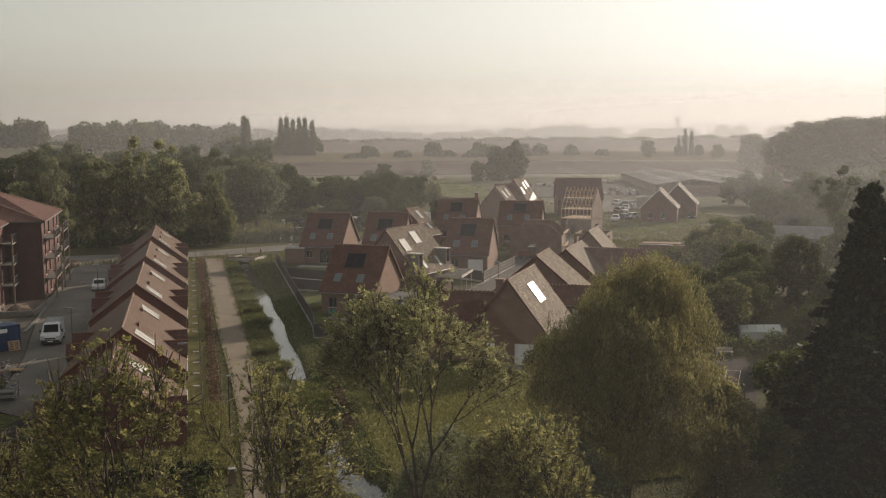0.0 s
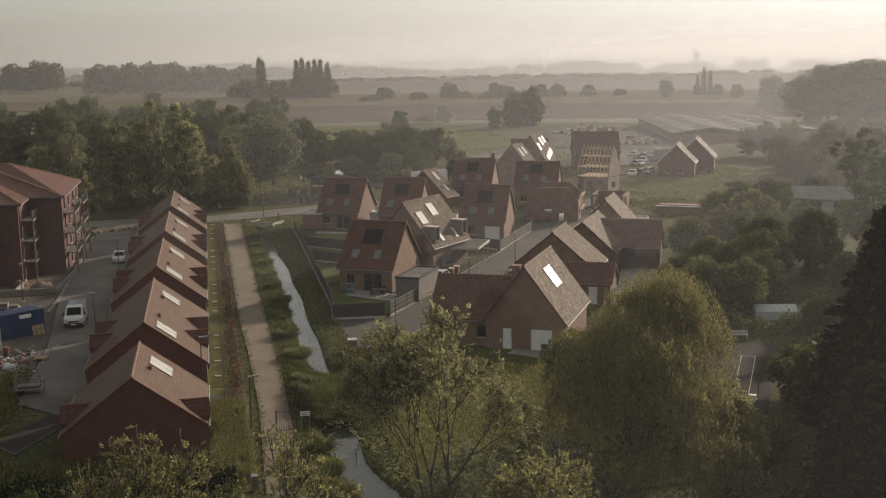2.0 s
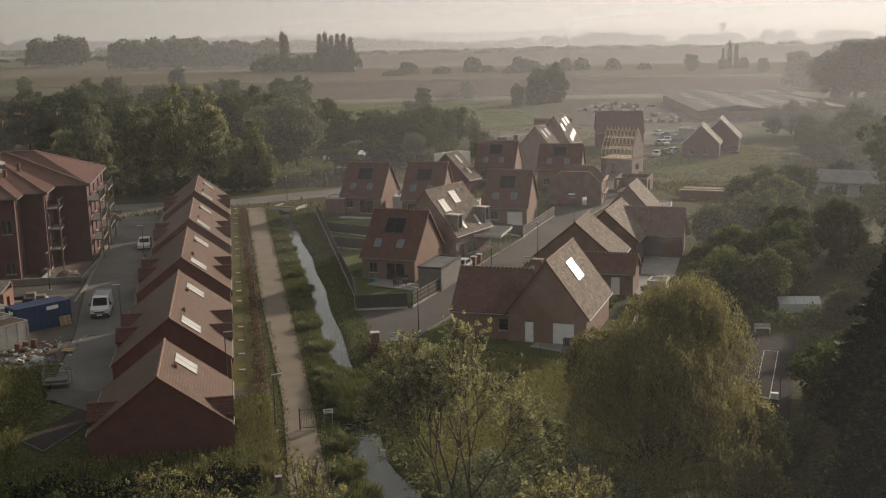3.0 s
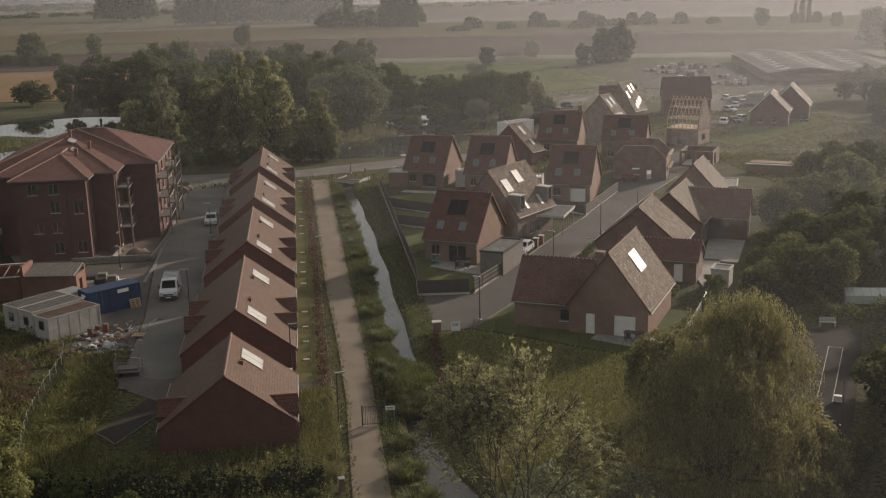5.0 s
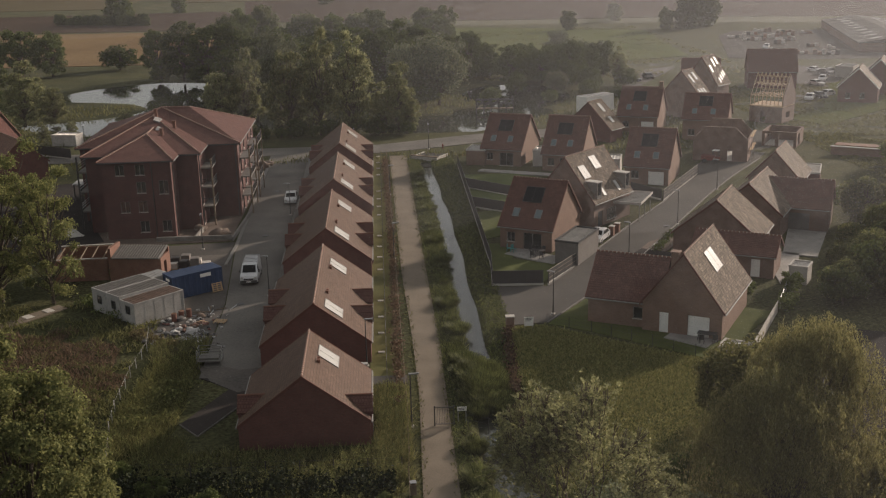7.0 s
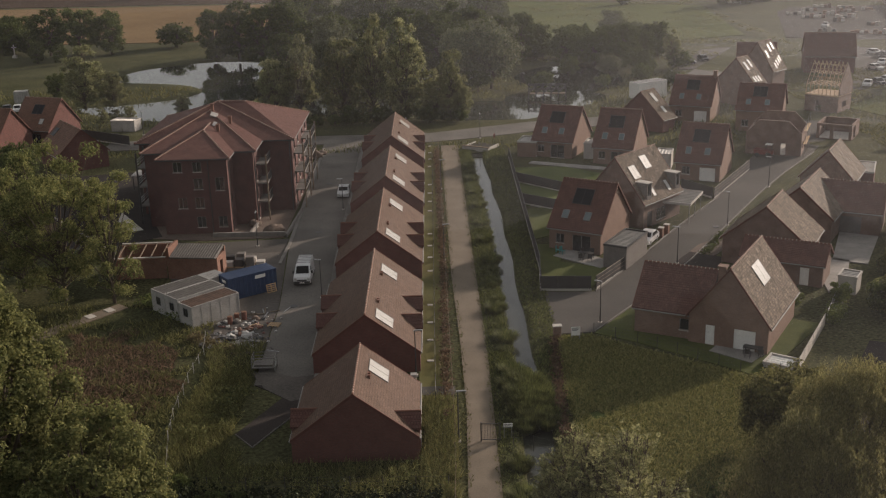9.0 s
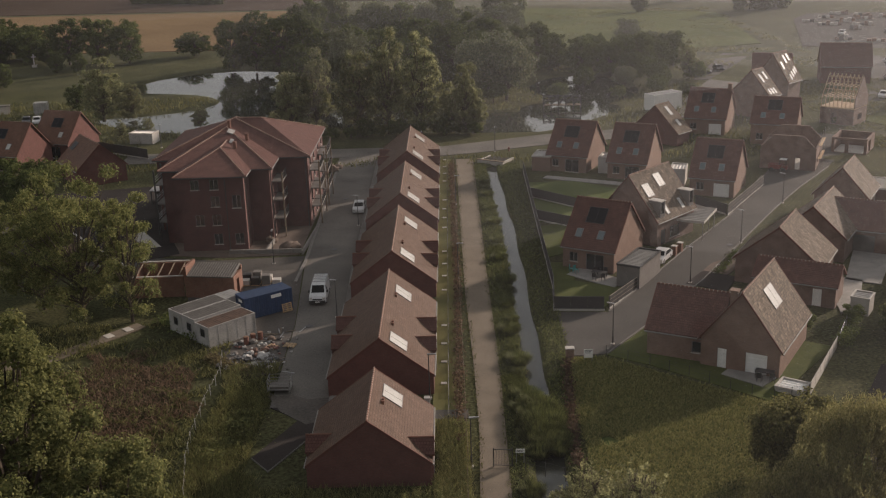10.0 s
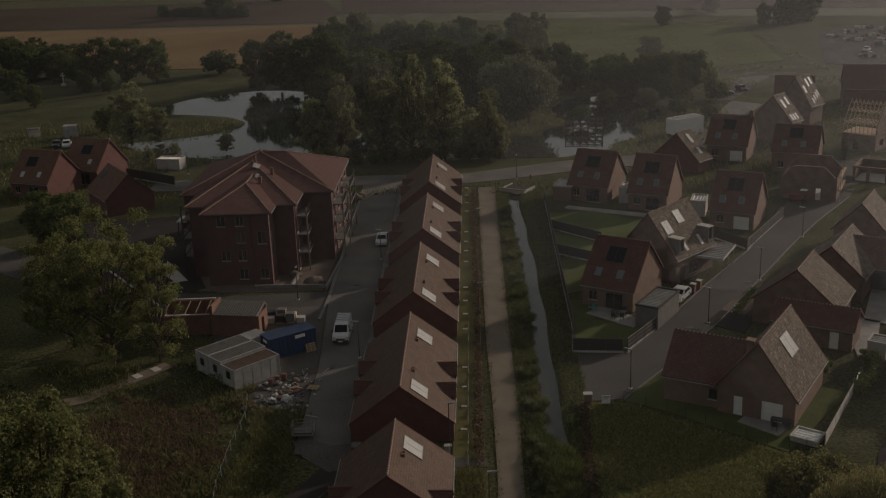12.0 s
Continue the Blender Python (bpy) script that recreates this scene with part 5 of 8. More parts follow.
def lobed_meshes(seed, height, radius, bare, leaves, size, leaf_mat, lobes=18, lobe=0.42, weep=0.0, limb=1.0, taper=0.0, skin=True, ragged=0.78):
    """A full crown: tufts on the skins of many overlapping boughs, each carried by a limb."""
    rng = np.random.default_rng(seed)
    mid, rz = (height + bare) / 2, (height - bare) / 2
    k = np.arange(lobes) + 0.5
    phi, th = np.arccos(1 - 2 * k / lobes), math.pi * (1 + 5 ** 0.5) * k + rng.uniform(0, 6)
    rad = rng.uniform(0.42, ragged, lobes)
    cen = np.stack([np.cos(th) * np.sin(phi) * radius * rad, np.sin(th) * np.sin(phi) * radius * rad, mid + np.cos(phi) * rz * rad * 0.95], 1)
    slim = 1 - taper * np.clip((cen[:, 2] - bare) / (height - bare), 0, 1)
    cen[:, :2] *= slim[:, None]
    lr = radius * lobe * rng.uniform(0.7, 1.25, lobes)
    bm = bmesh.new()
    add_tube(bm, (0, 0, 0), (0.1, 0.05, max(1.0, bare) + rz * 0.7), height * 0.022 * limb, height * 0.012 * limb, 8)
    for c, r in zip(cen, lr):
        z = max(0.5, bare * 0.7) + max(0.0, (c[2] - bare) * 0.35)
        add_tube(bm, (0.03, 0.02, z), c, height * 0.009 * limb, 0.03, 5)
        for j in range(3):
            e = c + rng.normal(0, 0.55, 3) * r
            add_tube(bm, c, e, 0.045, 0.015, 4)
    trunk = mesh_of("trunk", bm, BARK)
    w = lr ** 2 / (lr ** 2).sum()
    pick = rng.choice(lobes, leaves, p=w)
    # each bough carries smaller cushions on its outer side; a third of the tufts fill the inside
    cushions = 7
    away = cen - np.array([0, 0, bare + rz * 0.6])
    away /= np.linalg.norm(away, axis=1)[:, None] + 1e-9
    g = rng.normal(size=(lobes, cushions, 3)) + away[:, None] * 0.9
    g /= np.linalg.norm(g, axis=2)[..., None]
    cush = rng.uniform(0.34, 0.62, (lobes, cushions))
    d = rng.normal(size=(leaves, 3)); d[:, 2] += 0.3
    d /= np.linalg.norm(d, axis=1)[:, None]
    which = rng.integers(0, cushions, leaves)
    core = rng.uniform(0, 1, leaves) < 0.3
    r = lr[pick] * cush[pick, which] * rng.uniform(0.6, 1.0, leaves) ** 0.4
    pos = cen[pick] + (g[pick, which] * lr[pick][:, None] * 0.72 + d * r[:, None]) * np.array([1, 1, 0.85])
    inside = cen[pick] + d * (lr[pick] * 0.62)[:, None] * np.array([1, 1, 0.8])
    pos = np.where(core[:, None], inside, pos)
    size = np.where(core, 1.7, 1.0)[:, None] * size
    if weep:
        strand = rng.integers(0, 26, leaves)
        g = np.random.default_rng(seed + 1).normal(size=(lobes, 26, 3)); g[..., 2] = np.abs(g[..., 2]) * 0.8
        g /= np.linalg.norm(g, axis=2)[..., None]
        u = rng.uniform(0, 1, leaves)
        pos2 = cen[pick] + g[pick, strand] * lr[pick][:, None] * np.array([1.05, 1.05, 0.9])
        pos2[:, 2] -= u ** 1.2 * weep * (0.4 + 0.8 * np.abs(np.sin(strand * 1.7 + pick)))
        pos2 += rng.normal(0, 0.13, (leaves, 3))
        pos = np.where(((rng.uniform(0, 1, leaves) < 0.6) & ~core)[:, None], pos2, pos)
    pos[:, 2] = np.maximum(pos[:, 2], 0.3)
    v, f = leaves_at(pos, size, rng, 0.3 if not weep else 1.1, out=d if skin else None)
    return trunk, soup("crown", v, f, leaf_mat)


def weeping_meshes(seed, boughs, leaves, size, leaf_mat):
    """A willow: each bough ends in a dome from which slack strands hang almost to the ground; boughs are (x, y, top, radius)."""
    rng = np.random.default_rng(seed)
    bm = bmesh.new()
    add_tube(bm, (0, 0, 0), (0.2, 0.1, 4.0), 0.5, 0.36, 9)
    cen, rad = np.array([(x, y, z) for x, y, z, _ in boughs], float), np.array([b[3] for b in boughs])
    for c, r in zip(cen, rad):
        mid = Vector((c[0] * 0.45, c[1] * 0.45, 2.5 + c[2] * 0.35))
        add_tube(bm, (0.15, 0.1, 3.0), mid, 0.24, 0.15, 6)
        add_tube(bm, mid, (c[0], c[1], c[2] - r * 0.5), 0.15, 0.04, 5)
    trunk = mesh_of("trunk", bm, BARK)
    strands = 70
    g = rng.normal(size=(len(boughs), strands, 3)); g[..., 2] = np.abs(g[..., 2]) + 0.1
    g /= np.linalg.norm(g, axis=2)[..., None]
    g *= rng.uniform(0.4, 1.45, (len(boughs), strands, 1)) ** 1.15
    fall = rng.uniform(0.25, 1.0, (len(boughs), strands)) ** 1.3
    w = rad ** 2 * np.sqrt(cen[:, 2]); w /= w.sum()
    pick, st = rng.choice(len(boughs), leaves, p=w), rng.integers(0, strands, leaves)
    u = rng.uniform(0, 1, leaves) ** 1.7
    base = cen[pick] - np.array([0, 0, 1]) * rad[pick][:, None]
    pos = base + g[pick, st] * rad[pick][:, None]
    long = np.minimum(fall[pick, st] * 5.5, pos[:, 2] - 0.4)
    out = g[pick, st][:, :2] * (np.sin(u * 1.6) * 0.55)[:, None]
    pos[:, :2] += out
    pos[:, 2] -= u * long
    pos += rng.normal(0, 1, (leaves, 3)) * (0.13 - 0.06 * u)[:, None]
    v, f = leaves_at(pos, size, rng, 2.6, slim=0.12)
    # shorter leaves cap the domes
    n = leaves // 14
    pick, top = rng.choice(len(boughs), n, p=w), rng.normal(size=(n, 3))
    top[:, 2] = np.abs(top[:, 2]) + 0.2
    top /= np.linalg.norm(top, axis=1)[:, None]
    cap = cen[pick] - np.array([0, 0, 1]) * rad[pick][:, None] + top * (rad[pick] * rng.uniform(0.5, 1.35, n))[:, None]
    v2, f2 = leaves_at(cap, size * 0.6, rng, 0.8, slim=0.2)
    v, f = np.concatenate([v, v2]), np.concatenate([f, f2 + len(v)])
    return trunk, soup("crown", v, f, leaf_mat)


def plant(name, x, y, turn, meshes, scale, label, group="", z=0.0, category="tree"):
    t = new(name)
    t.matrix_world = pose(x, y, z - 0.08, 0, 0, turn) @ Matrix.Diagonal((*scale, 1))
    tagged(t, label, category, group)
    for nm, me in zip(("trunk", "crown"), meshes):
        ob = new(nm, me)
        ob.parent = t
    return t


def conifer_meshes(seed, height, radius, leaves, size, leaf_mat, point=1.0):
    rng = np.random.default_rng(seed)
    bm = bmesh.new()
    add_tube(bm, (0, 0, 0), (0, 0, height * 0.9), height * 0.018, 0.03, 7)
    for k in range(60):
        z = height * (0.08 + 0.86 * k / 60)
        r = radius * (1 - z / height) ** point * 0.85
        a = k * 2.4
        add_tube(bm, (0, 0, z), (math.cos(a) * r, math.sin(a) * r, z - 0.1 * r), 0.04, 0.015, 4)
    trunk = mesh_of("trunk", bm, BARK)
    # tufts along ragged, slightly drooping branches
    boughs = 150
    bz = height * (0.04 + 0.95 * np.linspace(0, 1, boughs) ** 1.15)
    ba = np.arange(boughs) * 2.4 + rng.uniform(-0.3, 0.3, boughs)
    bl = radius * (1 - bz / height * 0.985) ** point * rng.uniform(0.6, 1.18, boughs)
    w = bl + 0.3
    k = rng.choice(boughs, leaves, p=w / w.sum())
    u = np.sqrt(rng.uniform(0.04, 1, leaves))
    off = rng.normal(0, 1, (leaves, 3)) * (0.12 + 0.17 * bl[k] * (1.1 - u))[:, None]
    pos = np.stack([np.cos(ba[k]) * bl[k] * u, np.sin(ba[k]) * bl[k] * u, bz[k] - 0.22 * bl[k] * u ** 2 + 0.1 * bl[k] * u], 1) + off * np.array([1, 1, 0.7])
    v, f = leaves_at(pos, size, rng, 0.5)
    return trunk, soup("crown", v, f, leaf_mat)


# trees that stand close to the camera's line
plant("walnut_tree", 10.7, 48.8, 20, tree_meshes(11, 16.7, 4.7, 4.2, 3900, 0.12, LEAF_WALNUT, 6, 3, 0.46, 0.4, spray=0.115, inner=0.33, hang=0.03, keep=0.62, skirt=0.2), (1, 1, 1), "open-crowned broadleaf tree with visible limbs beside the canal")
# willow boughs: a high dome behind and a lower, wider one before it
# the two domes of the willow: each bough's end and spread
WILLOW_BOUGHS = [(2.2, 2.0, 15.0, 1.3), (0.6, 2.2, 14.2, 1.3), (3.6, 1.6, 14.3, 1.2), (1.4, 0.8, 14.3, 1.2), (2.9, 3.0, 14.0, 1.3), (4.6, 2.2, 12.8, 1.2), (-0.4, 1.4, 13.1, 1.2), (1.0, 3.4, 13.0, 1.4), (3.4, 0.4, 13.0, 1.2), (4.9, 0.8, 11.4, 1.1), (-2.0, -1.5, 13.1, 1.4), (-0.6, -1.0, 12.9, 1.3),
          (-3.4, -1.2, 12.2, 1.3), (-4.6, -1.0, 10.8, 1.3)]
WILLOW_BOUGHS += [(-2.8, -2.8, 11.7, 1.4), (-0.9, -2.9, 11.8, 1.4), (0.8, -2.0, 11.9, 1.3), (2.0, -1.2, 11.5, 1.2), (-5.5, -0.8, 9.1, 1.2), (-4.4, -3.0, 9.7, 1.4), (-1.9, -4.2, 9.5, 1.4), (0.5, -4.0, 9.7, 1.4), (2.2, -3.0, 9.7, 1.3), (3.2, -1.6, 9.5, 1.2), (-5.6, -2.4, 6.9, 1.3), (-4.2, -4.6, 6.9, 1.4),
          (-1.6, -5.4, 6.7, 1.4), (1.2, -5.4, 6.7, 1.4), (3.0, -4.2, 6.9, 1.3)]
plant("willow_tree", 25.0, 58.0, 0, weeping_meshes(5, WILLOW_BOUGHS, 120000, 0.2, LEAF_WILLOW), (1, 1, 1), "large olive-green willow with long hanging strands in the meadow")
plant("tree", 30.5, 57.2, 0, lobed_meshes(6, 10.0, 2.9, -1.0, 26000, 0.15, LEAF_WILLOW, 46, 0.24, weep=0.7, taper=0.2, skin=False), (1, 1, 1), "smaller olive-green tree leaning out beside the willow")
plant("tree", -2.0, 33.0, 70, tree_meshes(7, 17.2, 4.4, 6.0, 2100, 0.12, LEAF_NEAR, 5, 3, 0.6, 0.3, spray=0.095, inner=0.2), (1, 1, 1), "broadleaf tree with a thin yellow-green top")
plant("tree", 1.0, 34.6, 150, tree_meshes(8, 15.2, 4.4, 5.5, 1300, 0.12, LEAF_NEAR, 5, 3, 0.5, 0.3, spray=0.095, inner=0.2), (1, 1, 1), "slim broadleaf tree with a thin yellow-green top")
plant("tree", -5.2, 34.0, 30, tree_meshes(27, 13.8, 3.2, 5.0, 800, 0.12, LEAF_NEAR, 5, 3, 0.6, 0.3, spray=0.095, inner=0.2), (1, 1, 1), "low broadleaf tree with thin yellow-green boughs")
plant("tree", 15.2, 42.5, 10, tree_meshes(9, 10.7, 4.6, 1.6, 3800, 0.12, LEAF_NEAR, 6, 3, 0.6, 0.3, spray=0.115, inner=0.1), (1, 1, 1), "yellow-green young tree top beside the canal")
plant("tree", -19.5, 54.0, 10, lobed_meshes(13, 17.0, 5.8, 3.0, 56000, 0.165, LEAF_GREEN, 60, 0.22), (1, 1, 1), "large broadleaf tree with a full green crown")
plant("tree", -25.6, 55.8, 90, lobed_meshes(14, 26.0, 6.6, 6.0, 56000, 0.18, LEAF_GREEN, 70, 0.21), (1, 1, 1), "tall broadleaf tree with a full green crown")
plant("tree", -31.0, 71.0, 60, lobed_meshes(15, 11.0, 5.5, 1.0, 36000, 0.19, LEAF_GREEN, 50, 0.24), (1, 1, 1), "rounded green broadleaf tree above the bare soil")
plant("tree", 28.2, 74.3, 30, lobed_meshes(16, 8.4, 4.6, 0.0, 30000, 0.19, LEAF_NEAR, 46, 0.28), (1, 1, 1), "dense green tree at the meadow's edge")
plant("shrub", 16.8, 52.5, 30, tree_meshes(17, 8.0, 5.0, 0.8, 17000, 0.17, LEAF_GREY, 5, 3, 0.62, 0.5), (1, 1, 1), "pale grey-green shrub with bare stems", category="shrub")
plant("shrub", 13.6, 56.5, 110, tree_meshes(18, 6.4, 3.2, 0.5, 9000, 0.17, LEAF_GREY, 5, 3, 0.62, 0.5), (1, 1, 1), "pale grey-green shrub with bare stems", category="shrub")
plant("tree", -41.6, 115.6, 10, lobed_meshes(31, 19.0, 6.6, 0.8, 30000, 0.19, LEAF_GREEN, 64, 0.19, skin=False, ragged=1.12, weep=1.0, limb=0.6), (1, 1, 1), "airy broadleaf tree beside a narrow footpath")
plant("tree", -47.5, 119.0, 80, lobed_meshes(33, 15.0, 5.6, 0.4, 22000, 0.19, LEAF_GREEN, 54, 0.2, skin=False, ragged=1.1, weep=1.0, limb=0.6), (1, 1, 1), "airy broadleaf tree beside a narrow footpath")
plant("tree", -35.6, 114.2, 200, lobed_meshes(32, 15.8, 3.4, 0.8, 13000, 0.17, LEAF_GREEN, 46, 0.23, skin=False, ragged=1.15, weep=0.8, limb=0.6), (1, 1, 1), "slender airy broadleaf tree beside a narrow footpath")
cn = conifer_meshes(3, 19.5, 4.6, 40000, 0.42, LEAF_DARK, 0.6)
plant("conifer", 36.9, 52.0, 0, cn, (0.8, 0.8, 1), "tall dark evergreen with dense foliage")
cn_far = conifer_meshes(4, 19.5, 4.6, 13000, 0.6, LEAF_DARK, 0.6)
plant("conifer", 44.5, 60.0, 80, cn_far, (1.1, 1.1, 0.92), "tall dark evergreen with dense foliage")
plant("conifer", 38.0, 41.0, 40, cn_far, (1.2, 1.2, 0.95), "tall dark evergreen with dense foliage")
# all but one stand out of view, added to shade the court and lawn
for x, y, q in ((50, 52, 1.0), (56, 62, 0.95), (62, 68, 1.05), (68, 62, 1.1), (60, 54, 1.1), (49, 70, 0.72), (72, 74, 1.0)):
    plant("conifer", x, y, x * 7, cn_far, (1.15, 1.15, q), "tall dark evergreen with dense foliage", "evergreens beside the court")
plant("tree", 104.5, 158.5, 40, lobed_meshes(41, 15.5, 3.6, 5.5, 9000, 0.26, LEAF, 40, 0.2, skin=False, ragged=1.2, limb=0.6), (1, 1, 1), "tall thin tree with an open crown behind the gardens")
plant("conifer", 33.5, 47.5, 140, cn, (0.9, 0.9, 0.62), "dark evergreen with dense foliage")

# broadleaf trees of the middle distance
PROTO = [lobed_meshes(20 + k, 16.0, 5.8, -2.0, 9000, 0.36, LEAF, 36, 0.27) for k in range(5)]
TALL = [lobed_meshes(50 + k, 19.0, 4.6, -0.5, 9000, 0.36, LEAF, 40, 0.27) for k in range(3)]
GREYS = [lobed_meshes(30 + k, 13.0, 6.0, 0.6, 9500, 0.34, LEAF_GREY, 40, 0.26, weep=1.6) for k in range(2)]
SHRUB = [lobed_meshes(40 + k, 4.0, 2.4, 0.1, 2600, 0.26, LEAF, 14, 0.38) for k in range(3)]
LITGREEN = [lobed_meshes(80 + k, 16.0, 5.2, -0.6, 11000, 0.30, LEAF_BELT, 60, 0.19, weep=1.3, taper=0.3, skin=False, ragged=1.05) for k in range(3)]
FAR = [lobed_meshes(85 + k, 16.0, 6.2, -3.0, 3600, 0.72, LEAF, 26, 0.36) for k in range(3)]
rng = np.random.default_rng(4)
BELT = "tree belt round the pond"
KINDS = {"dark": (PROTO, 16.0, 5.8), "tall": (TALL, 19.0, 4.6), "grey": (GREYS, 13.0, 6.0), "lit": (LITGREEN, 16.0, 5.0)}
BELT_LABEL = {"dark": "dark green broadleaf tree in the belt by the pond", "tall": "tall dark green tree in the belt by the pond", "grey": "silvery willow in the belt by the pond", "lit": "lighter green tree with trailing boughs by the pond"}
# x, y, height, spread and kind of each tree that stands out
belt = [(-129, 340, 13, 9, "dark"), (-113.5, 328, 16.5, 13, "dark"), (-104, 327, 17, 13, "dark"), (-95, 327, 15.5, 12, "dark"), (-122, 334, 9, 8, "dark"),
        (-60, 306, 18, 11, "dark"), (-53, 305, 19.5, 12, "dark"), (-45, 297, 19, 12, "tall"), (-38, 300, 20, 12, "dark"),
        (-31, 216, 14.5, 8, "lit"), (-26, 218, 17, 9, "lit"), (-21.5, 246, 20, 13, "grey"), (-17, 214.5, 19, 9.5, "lit"), (-11, 214, 21, 9, "lit"), (-4.5, 213, 20.5, 10.5, "lit"), (4.5, 212.5, 16, 6, "lit"), (1.5, 214, 10, 7, "lit"), (6.5, 213, 9, 5, "lit"),
        (-7, 250, 19, 11, "dark"), (-33, 250, 17, 11, "dark"), (-28, 256, 19, 11, "tall")]
belt += [(14.5, 248, 17.8, 15.5, "grey"), (8, 251, 16, 12, "grey"), (2, 272, 18.5, 12, "dark"), (11, 288, 18, 13, "dark"), (25, 291, 16, 10, "dark"), (19, 286, 15, 9, "tall"),
        (35, 280, 12, 9, "dark"), (43, 279, 11.5, 9, "dark"), (50.5, 278, 13.5, 9, "dark"), (56, 284, 10, 8, "dark"), (61, 270, 9.8, 6, "lit"), (43, 256, 6.8, 7, "grey"), (52, 262, 7, 7, "dark"), (47, 268, 9, 8, "dark"),
        (-75.5, 236, 14.3, 10, "lit"), (-70, 239, 9, 6, "lit"), (-86, 251, 7.3, 6, "dark"), (-52, 226.5, 4.8, 4.5, "lit"), (-62, 222, 3.6, 3, "lit"), (-66, 217, 4, 3, "lit")]
for k in range(12):
    belt.append((-155 + k * 2.6 + rng.uniform(-2, 2), 330 + rng.uniform(0, 22), rng.uniform(11, 16), rng.uniform(9, 12), "dark"))
for k in range(19):
    belt.append((-44 + k * 3.6 + rng.uniform(-2, 2), 306 + rng.uniform(0, 30), rng.uniform(15, 22), rng.uniform(9, 13), ("dark", "tall", "dark", "grey")[k % 4]))
for k in range(12):
    belt.append((-24 + k * 3.2 + rng.uniform(-2, 2), 264 + rng.uniform(0, 24), rng.uniform(14, 20), rng.uniform(8, 12), ("dark", "tall")[k % 2]))
for k in range(9):
    belt.append((28 + k * 4 + rng.uniform(-2, 2), 290 + rng.uniform(-2, 10), rng.uniform(7, 11.5), rng.uniform(7, 9), "dark"))
for n, (x, y, h, w, kind) in enumerate(belt):
    kinds, h0, r0 = KINDS[kind]
    q = w / (2 * r0)
    plant("tree", x, y, rng.uniform(0, 360), kinds[n % len(kinds)], (q * rng.uniform(0.95, 1.1), q * rng.uniform(0.95, 1.1), h / h0), BELT_LABEL[kind], BELT)

for x, y, s in ((-60, 152, 0.8), (-66, 160, 0.7),
                (-118, 288, 0.5), (-128, 300, 0.7), (-140, 310, 0.9), (-112, 312, 0.5), (-104, 308, 0.45), (-150, 296, 0.8)):
    plant("tree", x, y, rng.uniform(0, 360), (TALL if s > 1.04 else PROTO)[int(rng.integers(0, 3))], (s, s, s), "broadleaf tree with a full green crown")
GARDENS = [(62, 112, 0.62), (68, 122, 0.66), (73, 118, 0.72), (78, 130, 0.55), (66, 100, 0.55), (60, 108, 0.5), (74, 104, 0.75), (84, 116, 0.85), (90, 132, 0.8), (72, 90, 0.6), (80, 96, 0.8), (96, 148, 0.4),
          (88, 146, 0.45), (70, 132, 0.5), (66, 116, 0.55), (104, 160, 0.3), (63, 84, 0.7), (69, 76, 0.8), (57, 70, 0.8), (120, 190, 0.6), (130, 205, 0.7), (140, 222, 0.7)]
GARDENS += [(150, 240, 0.8), (125, 178, 0.8), (151, 273, 0.72), (156, 269, 0.74), (147, 276, 0.6), (163, 262, 0.7), (171, 270, 0.8), (168, 250, 0.7), (177, 261, 0.8), (158, 246, 0.6), (181, 280, 0.8), (187, 270, 0.8),
          (164, 236, 0.7), (150, 226, 0.7), (172, 240, 0.8), (90, 161, 0.58), (86, 163.5, 0.55), (95, 166, 0.5), (50, 60, 0.9), (58, 92, 0.4), (76, 84, 0.8), (94, 120, 0.9), (108, 140, 0.9)]
for x, y, s in GARDENS:
    plant("tree", x, y, rng.uniform(0, 360), PROTO[int(rng.integers(0, 5))], (s, s, s), "garden tree with a dense green crown", "trees behind the gardens")
for k in range(56):
    x, y = belt[(k * 7) % len(belt)][:2]
    if y < 240 or x < -80:
        continue
    s = rng.uniform(1.0, 1.7)
    plant("shrub", x + rng.uniform(-4, 4), y - rng.uniform(1, 4), rng.uniform(0, 360), SHRUB[k % 3], (s, s, s * 0.9), "dark undergrowth beneath the tree belt", "undergrowth by the pond", category="shrub")
for k in range(16):
    s = rng.uniform(0.5, 1.0)
    plant("shrub", -32 + k * 2.5 + rng.uniform(-1, 1), 210.8 + rng.uniform(-0.8, 2.0), rng.uniform(0, 360), SHRUB[k % 3], (s, s, s), "dark undergrowth beneath the tree belt", "undergrowth by the pond", category="shrub")
plant("shrub", -78, 339, 20, SHRUB[1], (2.7, 2.4, 1.85), "rounded lone shrub beside the field", category="shrub")
for x, y, s in ((35, 62, 0.6), (38, 65, 0.6), (40.5, 68, 0.5), (35.5, 53, 1.2), (39, 58, 0.9), (31, 66, 0.8), (46, 74, 1.4), (50, 78, 1.3), (22, 66, 1.0), (38.5, 106.5, 0.6), (54, 106, 1.5), (48, 103, 1.1), (60, 118, 1.3), (44.5, 108, 0.6), (62, 142, 0.9), (34, 262, 1.2), (50, 252, 1.1), (26, 246, 1.1), (40, 246, 0.8), (-6, 64, 0.4), (-9, 66, 0.35), (-3, 66, 0.3), (-12, 67, 0.45), (-16, 69, 0.5), (-19, 72, 0.4), (-14.2, 70.2, 0.3), (0.3, 66.5, 0.3), (56, 246, 0.9)):
    plant("shrub", x, y, rng.uniform(0, 360), SHRUB[int(rng.integers(0, 3))], (s, s, s), "dense green garden or meadow shrub", category="shrub")
